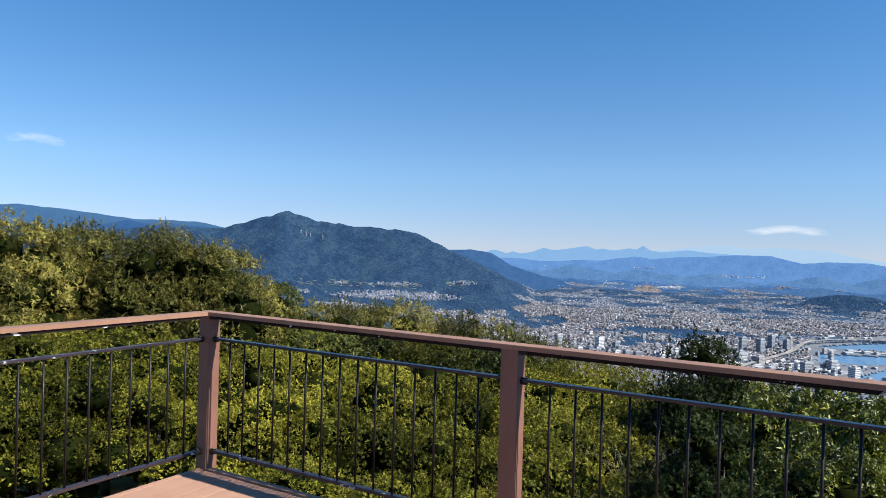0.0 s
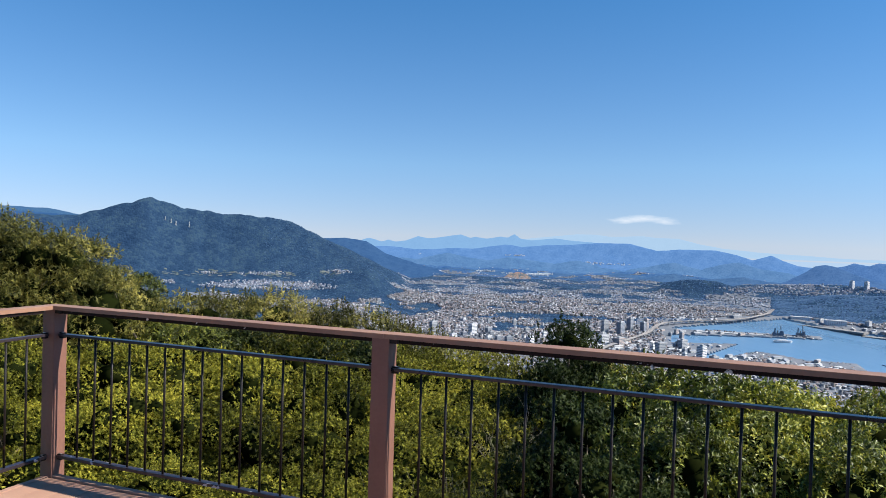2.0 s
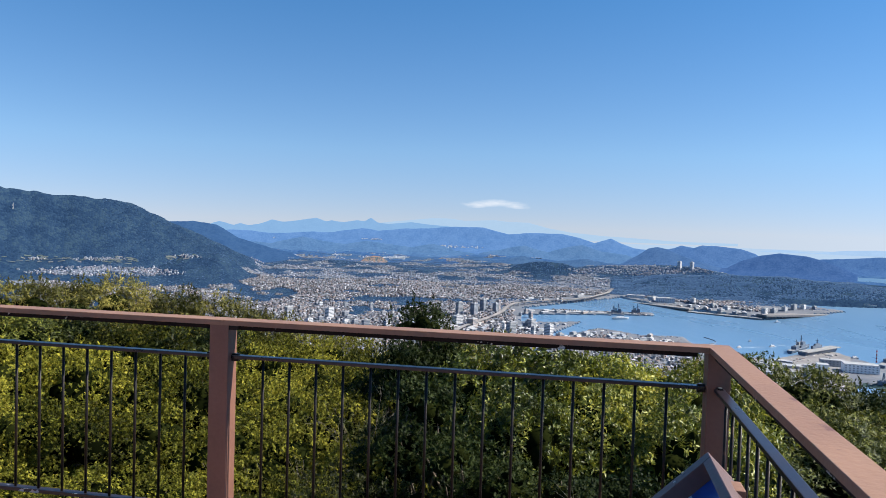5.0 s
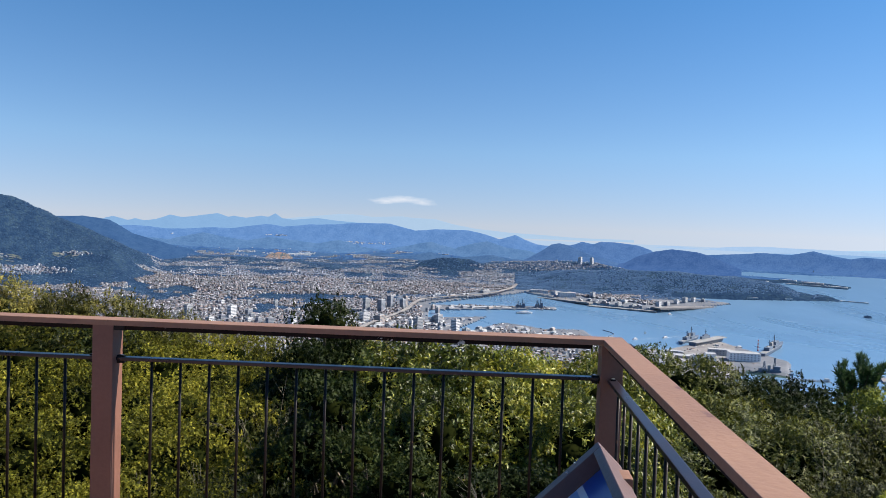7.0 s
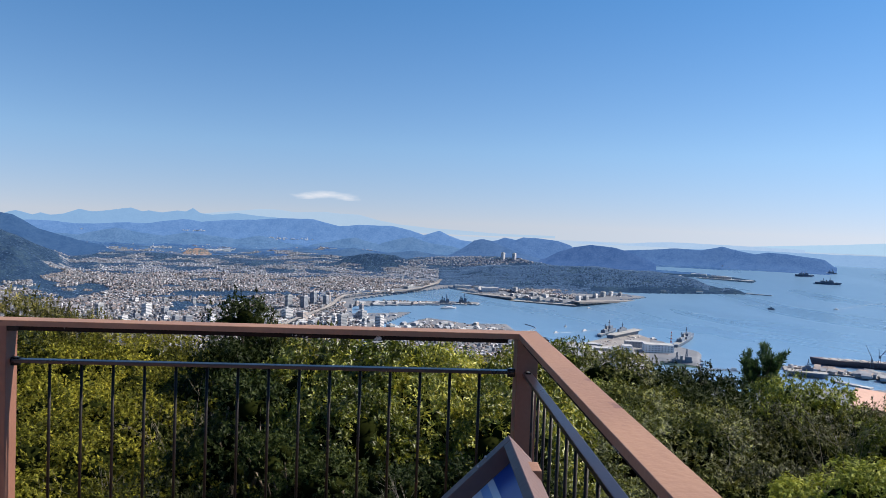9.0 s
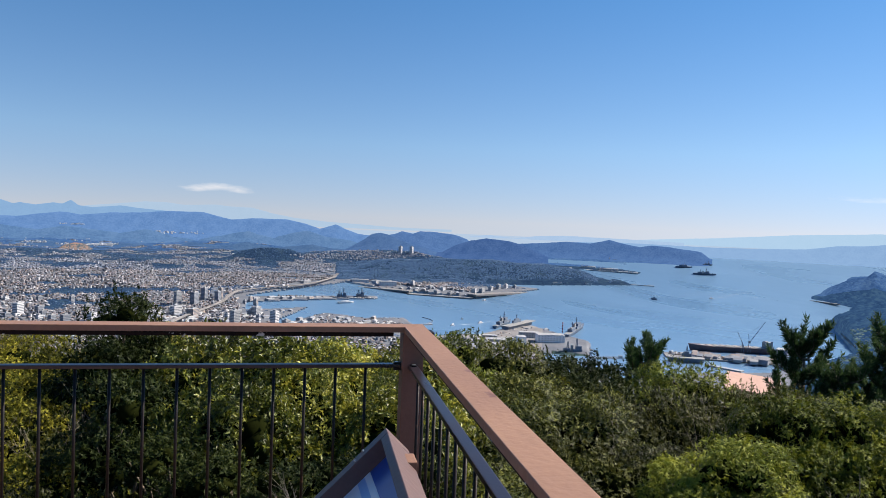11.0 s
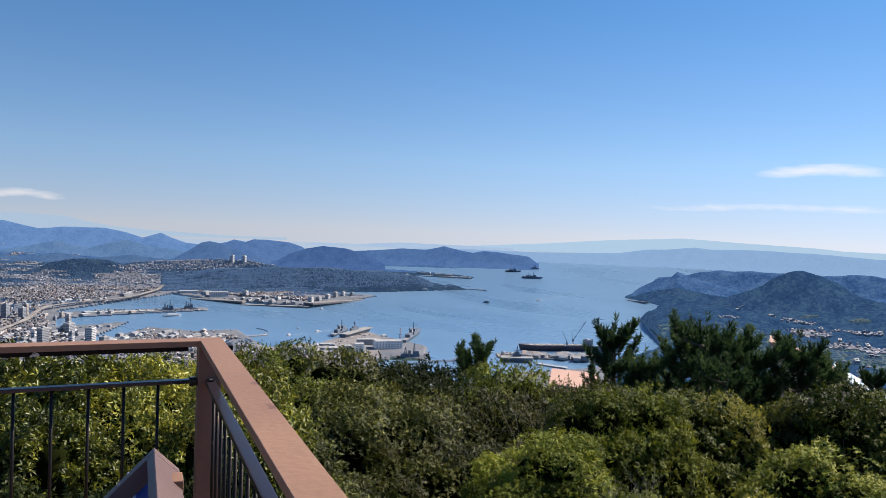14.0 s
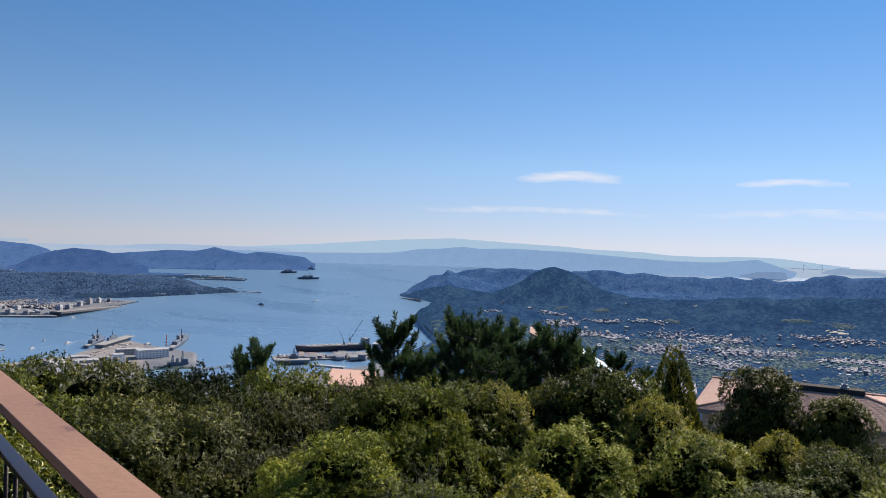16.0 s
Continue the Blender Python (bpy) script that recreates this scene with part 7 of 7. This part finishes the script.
def yard_clutter(az0, az1, e0, e1, count, on_quay, seed, label):
    """Vehicles, containers and stacks standing about a quay, as one mesh."""
    g = np.random.default_rng(seed)
    az, el = g.uniform(az0, az1, count * 2), g.uniform(e0, e1, count * 2)
    dry = (shore(az, el) < -0.04) | on_quay
    az, r = az[dry][:count], at_dip(el[dry][:count])
    n = len(az)
    if not n:
        return
    k = (drawn_in(r) / r)[:, None]
    base = place(az, r, SEA + 3.4)
    w, d, t = g.uniform(1.5, 6, n), g.uniform(1.2, 3, n), g.uniform(1.5, 4.5, n)
    a = g.choice([0.6, 2.17], n) + 0.1 * g.normal(size=n)
    c, s = np.cos(a), np.sin(a)
    corner = [base + np.stack([(w * x * c - d * y * s), (w * x * s + d * y * c), t * z], 1) * k for z in (0, 1) for x, y in ((-1, -1), (1, -1), (1, 1), (-1, 1))]
    v = np.stack(corner, 1).reshape(-1, 3)
    i = np.arange(n)[:, None] * 8
    f = np.concatenate([i + np.array([q]) for q in ((0, 1, 5, 4), (1, 2, 6, 5), (2, 3, 7, 6), (3, 0, 4, 7), (4, 5, 6, 7))])
    tagged(part_me("yard_clutter", mesh_np("yard_clutter", v, f), M_YARD), label, "yard clutter", kind="stuff")


M_YARD = many("yard_things", [(0.10, 0.11, 0.13), (0.30, 0.30, 0.31), (0.17, 0.13, 0.12), (0.06, 0.07, 0.09), (0.23, 0.22, 0.22), (0.08, 0.12, 0.15), (0.46, 0.46, 0.46), (0.20, 0.15, 0.13)])
for spec in ((43.0, 51.4, -11.4, -8.3, 420, False), (52.7, 55.1, -9.78, -9.56, 90, True), (61.4, 69.3, -9.62, -9.40, 220, True), (29.5, 40.3, -9.2, -7.9, 420, False), (36.0, 50.5, -6.15, -5.3, 260, False), (30.4, 38.0, -6.56, -6.46, 90, True)):
    yard_clutter(*spec, int(spec[0] * 10), "vehicles, containers and stacked goods on the quays")
crane(66.95, -8.9, 55, 40, -62)
crane(66.5, -8.95, 36, -16, -62)


def chimney():
    p = place(53.15, at_dip(-8.55), SEA + 3)
    th = tagged(empty("signal_tower", pose(*[float(q) for q in p])), "slim red and white banded tower on the quay", "tower")
    for i in range(7):
        bm = bmesh.new()
        rod(bm, (0, 0, i * 5.0), (0, 0, i * 5.0 + 5), 2.2 - i * 0.12, 2.1 - i * 0.12, 10)
        part("band", bm, (M_REDP, M_WHITE)[i % 2], th)


M_REDP = surface("red_paint", (0.40, 0.06, 0.04), (0.52, 0.09, 0.06), 0.1, 0.6, 0, 0.0, 1.0)
chimney()


def islet():
    p = place(59.99, at_dip(-5.42), SEA)
    bm = bmesh.new()
    r = bmesh.ops.create_icosphere(bm, subdivisions=3, radius=1.0)
    for v in r["verts"]:
        k = 1 + 0.4 * noise.noise(v.co * 2)
        v.co = Vector((v.co.x * 10 * k, v.co.y * 14 * k, v.co.z * 8 * k))
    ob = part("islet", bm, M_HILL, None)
    ob.matrix_world = pose(*[float(q) for q in p])
    tagged(ob, "small dark wooded rock in the bay", "islet")


islet()


# ---------------------------------------------------------------- viaduct, masts, bridge
def viaduct():
    pts = [(22.3, -9.0), (22.68, -8.85), (23.57, -8.37), (24.91, -7.87), (26.26, -7.27), (26.92, -6.63), (27.37, -6.38), (28.5, -6.2), (29.86, -6.06), (32.13, -5.83), (33.48, -5.57), (34.7, -5.15), (35.0, -4.8)]
    a, e = np.array(pts).T
    t = np.arange(len(pts))
    s = np.linspace(0, len(pts) - 1, 90)
    az, r = np.interp(s, t, a), np.interp(s, t, at_dip(e))
    for _ in range(3):
        az[1:-1], r[1:-1] = (az[:-2] + az[1:-1] + az[2:]) / 3, (r[:-2] + r[1:-1] + r[2:]) / 3
    P = place(az, r, SEA + 17.0)
    foot = place(az, r, SEA + 2.0)
    th = tagged(empty("viaduct"), "pale concrete motorway viaduct curving past the harbour", "viaduct", kind="structure")
    for off in (-5.5, 5.5):
        vs, fs = [], []
        for i in range(len(P)):
            d = P[min(i + 1, len(P) - 1)] - P[max(i - 1, 0)]
            n = np.array([-d[1], d[0], 0]) / max(1e-6, math.hypot(d[0], d[1]))
            c = P[i] + n * off * 0.8
            for w, h in ((-4, 0.0), (-4, 2.2), (-3.6, 2.2), (-3.6, 1.2), (3.6, 1.2), (3.6, 2.2), (4, 2.2), (4, 0.0)):
                vs.append(c + n * w * 0.8 + np.array([0, 0, h]))
        for i in range(len(P) - 1):
            for q in range(8):
                fs.append((i * 8 + q, i * 8 + (q + 1) % 8, (i + 1) * 8 + (q + 1) % 8, (i + 1) * 8 + q))
        part_me("carriageway", mesh_np("carriageway", np.array(vs), np.array(fs)), M_APRON, th)
    for i in range(2, 88, 3):
        bm = bmesh.new()
        rod(bm, Vector(foot[i]), Vector(P[i]), 2.0, 2.0, 8)
        part("pier", bm, M_CONC, th)


viaduct()


def radio_mast(az, r, tall, z):
    p = place(az, r, z)
    k = float(drawn_in(r) / r)
    th = tagged(empty("radio_mast", pose(*[float(q) for q in p]) @ Matrix.Diagonal((k, k, k, 1))), "thin pale lattice radio mast on the mountain", "mast", "radio masts")
    bm = bmesh.new()
    lattice(bm, (0, 0, -6), (0, 0, tall), 0.9, 8, 3.0)
    part("lattice", bm, M_CONC, th)
    bm = bmesh.new()
    box(bm, -2.5, -2.5, tall * 0.55, 2.5, 2.5, tall * 0.6)
    part("platform", bm, M_WHITE, th)


for az, tall in ((-11.3, 24), (-10.9, 34), (-10.55, 30), (-9.6, 36)):
    radio_mast(az, 4700, tall, SEA + float(land_height(np.array([[az]]), np.array([[4700.0]]))[0][0, 0]))


def far_bridge():
    th = tagged(empty("suspension_bridge"), "faint pale suspension bridge across the strait", "bridge")
    R = 15000.0
    k = float(drawn_in(R) / R)
    tw = []
    for az in (101.03, 102.21):
        bm = bmesh.new()
        a, b = place(az, R, SEA), place(az, R, SEA + 132)
        rod(bm, Vector(a), Vector(b), 1.5, 1.2, 6)
        part("bridge_tower", bm, M_PALEB, th)
        tw.append((a, b))
    bm = bmesh.new()
    for i in range(12):
        f0, f1 = i / 12, (i + 1) / 12
        q = [place(101.03 + 1.18 * f, R, SEA + 132 - 330 * f * (1 - f)) for f in (f0, f1)]
        rod(bm, Vector(q[0]), Vector(q[1]), 0.5, 0.5, 4)
    part("cable", bm, M_PALEB, th)
    bm = bmesh.new()
    rod(bm, Vector(place(100.2, R, SEA + 45)), Vector(place(103.6, R, SEA + 45)), 1.0, 1.0, 4)
    part("roadway", bm, M_PALEB, th)


# haze before the bridge is put into this very pale blue
M_PALEB = surface("hazed_bridge_steel", (0.62, 0.70, 0.80), (0.70, 0.76, 0.84), 0.02, 0.8, 0, 0.0, 0.2)
far_bridge()


# ---------------------------------------------------------------- buildings on the slope
def polar(az, r, z):
    return Vector((r * math.sin(radians(az)), r * math.cos(radians(az)), z))


def chapel():
    """A low building with a hipped tile roof, a dark flat ridge and a cross."""
    r = 52.0
    c = polar(102.8, r + 1.2, 0)
    m = pose(c.x, c.y, 0, 0, 0, -101)
    th = tagged(empty("chapel_building", m), "low cream building with a pink-brown tiled hip roof", "building")
    hx, hy, eave, ridge, foot = 7.6, 6.0, -8.35, -7.45, -19.0
    bm = bmesh.new()
    box(bm, -hx + 0.6, -hy + 0.6, foot, hx - 0.6, hy - 0.6, eave + 0.1)
    part("wall", bm, M_CREAM, th)
    bm = bmesh.new()
    box(bm, -hx + 0.1, -hy + 0.1, eave - 0.28, hx - 0.1, hy - 0.1, eave - 0.02)
    part("eaves_board", bm, M_BROWNB, th)
    tx, ty = hx - 5.4, 0.5
    slopes = [((-hx, -hy), (hx, -hy), (tx, -ty), (-tx, -ty)), ((hx, -hy), (hx, hy), (tx, ty), (tx, -ty)), ((hx, hy), (-hx, hy), (-tx, ty), (tx, ty)), ((-hx, hy), (-hx, -hy), (-tx, -ty), (-tx, ty))]
    bm = bmesh.new()
    for a, b, c2, d in slopes:
        vs = [bm.verts.new((*q, z)) for q, z in ((a, eave), (b, eave), (c2, ridge), (d, ridge))]
        bm.faces.new(vs)
    roof = part("roof", bm, M_TILE, th)
    # courses of tiles
    rows = 38
    verts, quads = [], []
    g = np.random.default_rng(5)
    for a, b, c2, d in slopes:
        A, B, C, D = [Vector((*q, z)) for q, z in ((a, eave), (b, eave), (c2, ridge), (d, ridge))]
        nrm = (B - A).cross(D - A).normalized()
        for i in range(rows):
            f0, f1 = i / rows, (i + 1.12) / rows
            l0, r0, l1, r1 = A.lerp(D, f0), B.lerp(C, f0), A.lerp(D, f1), B.lerp(C, f1)
            n = max(2, int((r0 - l0).length / 1.1))
            for q in range(n + i % 2):
                shift = 0.5 * (i % 2)
                u0, u1 = max(0, (q - shift + 0.005) / n), min(1, (q - shift + 0.995) / n)
                o = nrm * (0.016 + 0.003 * g.random())
                o2 = nrm * 0.004
                k = len(verts)
                verts += [l0.lerp(r0, u0) + o, l0.lerp(r0, u1) + o, l1.lerp(r1, u1) + o2, l1.lerp(r1, u0) + o2, l0.lerp(r0, u0), l0.lerp(r0, u1)]
                quads += [(k, k + 1, k + 2, k + 3), (k + 4, k + 5, k + 1, k)]
    t = part_me("tiling", mesh_np("tiling", np.array([tuple(v) for v in verts]), np.array(quads)), M_TILE, roof)
    t["kind"] = "stuff"
    bm = bmesh.new()
    box(bm, -tx, -ty, ridge - 0.1, tx, ty, ridge + 0.36, 0.03)
    part("flat_ridge", bm, M_DKROOF, th, "dark flat-topped ridge housing")
    for s in range(4):
        a, b, c2, d = slopes[s]
        bm = bmesh.new()
        rod(bm, (*a, eave + 0.05), (*d, ridge + 0.05), 0.09, 0.09, 6)
        part("hip_cap", bm, M_TILE, th)
    inv = m.inverted()
    base = inv @ (polar(104.0, r, ridge + 0.2))
    bm = bmesh.new()
    box(bm, base.x - 0.26, -0.26, ridge + 0.3, base.x + 0.26, 0.26, ridge + 0.46, 0.02)
    box(bm, base.x - 0.17, -0.17, ridge + 0.46, base.x + 0.17, 0.17, ridge + 0.62, 0.02)
    part("plinth", bm, M_CONC, th)
    bm = bmesh.new()
    box(bm, base.x - 0.075, -0.075, ridge + 0.62, base.x + 0.075, 0.075, ridge + 1.6)
    box(bm, base.x - 0.36, -0.07, ridge + 1.14, base.x - 0.077, 0.07, ridge + 1.28)
    box(bm, base.x + 0.077, -0.07, ridge + 1.14, base.x + 0.36, 0.07, ridge + 1.28)
    part("cross", bm, M_BRIGHT, th, "white cross on the roof")


chapel()


def hall(name, a0, e0, a1, e1, r, depth, material, label, fall=1.0):
    """A building under the trees whose sloping roof shows between two bearings."""
    z0, z1 = EYE_Z + r * math.tan(radians(e0)), EYE_Z + r * math.tan(radians(e1))
    A, B = polar(a0, r, z0), polar(a1, r, z1)
    out = (Vector((A.x + B.x, A.y + B.y, 0))).normalized()
    th = tagged(empty(name), label, "building")
    C, D = B + out * depth + Vector((0, 0, fall)), A + out * depth + Vector((0, 0, fall))
    bm = bmesh.new()
    top = [bm.verts.new(q) for q in (A, B, C, D)]
    low = [bm.verts.new(q - Vector((0, 0, 0.2))) for q in (A, B, C, D)]
    bm.faces.new(top)
    bm.faces.new(low[::-1])
    for i in range(4):
        bm.faces.new((top[i], low[i], low[(i + 1) % 4], top[(i + 1) % 4]))
    bmesh.ops.recalc_face_normals(bm, faces=bm.faces[:])
    roof = part("roof", bm, material, th)
    n = int((B - A).length / 0.6)
    for i in range(n + 1 if material is not M_TILE else 0):
        f = i / n
        bm = bmesh.new()
        rod(bm, A.lerp(B, f) + Vector((0, 0, 0.03)), D.lerp(C, f) + Vector((0, 0, 0.03)), 0.04, 0.04, 5)
        part("seam", bm, material, roof)
    bm = bmesh.new()
    q = [p - Vector((0, 0, 0.2)) for p in (A, B, C, D)]
    cen = sum(q, Vector()) / 4
    q = [p.lerp(cen, 0.04) for p in q]
    lowz = ground_at((a0 + a1) / 2, r) - 3
    top = [bm.verts.new(p) for p in q]
    bot = [bm.verts.new((p.x, p.y, lowz)) for p in q]
    for i in range(4):
        bm.faces.new((top[i], top[(i + 1) % 4], bot[(i + 1) % 4], bot[i]))
    bmesh.ops.recalc_face_normals(bm, faces=bm.faces[:])
    part("wall", bm, M_CREAM, th)


hall("hall_building", 81.4, -7.0, 88.9, -10.15, 60, 1.0, M_TILE, "building with a steep pale gable edge among the pines", 0.4)
hall("hall_building", 85.6, -8.7, 89.0, -10.6, 59, 0.9, M_AQUA, "building with a steep pale blue sheet roof among the pines", 0.5)
hall("hall_building", 65.4, -11.5, 69.4, -11.7, 62, 7.0, M_TILE, "building with a pink-brown tiled roof behind the bushes", 0.1)
hall("hall_building", 88.9, -10.9, 94.2, -10.8, 62, 4.0, M_CONC, "low building with a flat pale roof behind the conifer", 0.1)


def stubs():
    th = tagged(empty("vent_posts", polar_m(54.9, 44.0)), "four dark stubby vent posts rising behind the bushes", "vent posts")
    for i, (o, h) in enumerate(((-0.40, 0.55), (-0.15, 0.38), (0.12, 0.34), (0.38, 0.50))):
        bm = bmesh.new()
        z = EYE_Z + 44 * math.tan(radians(-11.1))
        rod(bm, (o, 0, z - 3.5), (o, 0, z + h), 0.05, 0.05, 8)
        rod(bm, (o, 0, z + h - 0.1), (o, 0, z + h), 0.09, 0.09, 8)
        part("post", bm, M_BAR, th)
    bm = bmesh.new()
    z = EYE_Z + 44 * math.tan(radians(-11.1))
    box(bm, -0.5, -0.06, z - 3.5, 0.5, 0.06, z - 0.05)
    part("housing", bm, M_BAR, th)


def polar_m(az, r):
    p = polar(az, r, 0)
    return pose(p.x, p.y, 0, 0, 0, -az)


stubs()


# ---------------------------------------------------------------- clouds
def cloud_material():
    m, nt, N, Lk, bsdf = nodes_of("thin_cloud")
    tc = N.new("ShaderNodeTexCoord")
    mp = N.new("ShaderNodeMapping")
    mp.inputs["Scale"].default_value = (1.6, 1, 5.0)
    n1 = N.new("ShaderNodeTexNoise")
    n1.inputs["Scale"].default_value = 0.005
    n1.inputs["Detail"].default_value = 7
    n1.inputs["Roughness"].default_value = 0.6
    Lk.new(tc.outputs["Object"], mp.inputs[0])
    Lk.new(mp.outputs[0], n1.inputs["Vector"])
    at = N.new("ShaderNodeAttribute")
    at.attribute_name = "body"
    mu = N.new("ShaderNodeMath")
    mu.operation = "MULTIPLY_ADD"
    mu.inputs[1].default_value = 1.0
    mu.inputs[2].default_value = -0.62
    ad = N.new("ShaderNodeMath")
    ad.operation = "ADD"
    Lk.new(at.outputs["Fac"], ad.inputs[0])
    Lk.new(n1.outputs["Fac"], ad.inputs[1])
    Lk.new(ad.outputs[0], mu.inputs[0])
    mr = N.new("ShaderNodeMapRange")
    mr.inputs["From Max"].default_value = 0.8
    mr.inputs["To Max"].default_value = 0.6
    Lk.new(mu.outputs[0], mr.inputs["Value"])
    tr = N.new("ShaderNodeBsdfTransparent")
    # emission stands in for sunlight on the cloud
    em = N.new("ShaderNodeEmission")
    em.inputs["Color"].default_value = (1.0, 0.98, 0.98, 1)
    em.inputs["Strength"].default_value = 0.62
    mx = N.new("ShaderNodeMixShader")
    Lk.new(mr.outputs["Result"], mx.inputs[0])
    Lk.new(tr.outputs[0], mx.inputs[1])
    Lk.new(em.outputs[0], mx.inputs[2])
    Lk.new(mx.outputs[0], N["Material Output"].inputs["Surface"])
    return m


M_CLOUD = cloud_material()


def cloud(a0, a1, el, thick, body, label):
    """A thin bank of cloud far off, thinning to its edges."""
    R = 4850.0
    n, k = 60, 16
    vs, bd, fs = [], [], []
    for i in range(n + 1):
        f = i / n
        for j in range(k + 1):
            h = j / k * 2 - 1
            a = a0 + (a1 - a0) * f
            e = el + thick * h
            vs.append((R * math.sin(radians(a)) * math.cos(radians(e)), R * math.cos(radians(a)) * math.cos(radians(e)), EYE_Z + R * math.sin(radians(e))))
            edge = math.sin(math.pi * f) ** 0.7 * (1 - abs(h + 0.25 * math.sin(f * 9)) ** 1.5 if abs(h) < 1 else 0)
            bd.append(max(0.0, edge) * body - (0.6 if abs(h) > 0.9 or f < 0.02 or f > 0.98 else 0))
    for i in range(n):
        for j in range(k):
            q = i * (k + 1) + j
            fs.append((q, q + k + 1, q + k + 2, q + 1))
    me = mesh_np("cloud", np.array(vs), np.array(fs), True)
    at = me.attributes.new("body", "FLOAT", "POINT")
    at.data.foreach_set("value", np.array(bd, dtype=np.float32))
    tagged(part_me("cloud", me, M_CLOUD), label, "cloud", "thin clouds", "structure")


cloud(79.5, 88.6, 5.35, 0.55, 0.85, "thin white streak of cloud")
cloud(96.0, 104.0, 4.95, 0.35, 0.7, "thin white streak of cloud")
cloud(70.5, 91.5, 2.65, 0.35, 0.42, "faint long veil of cloud low over the sea")
cloud(91.5, 110.0, 2.7, 0.45, 0.42, "faint long veil of cloud low over the sea")
cloud(22.6, 28.6, 1.8, 0.42, 0.6, "small white wisp of cloud over the mountains")
cloud(-32.0, -27.5, 6.6, 0.5, 0.42, "faint wisp of cloud")
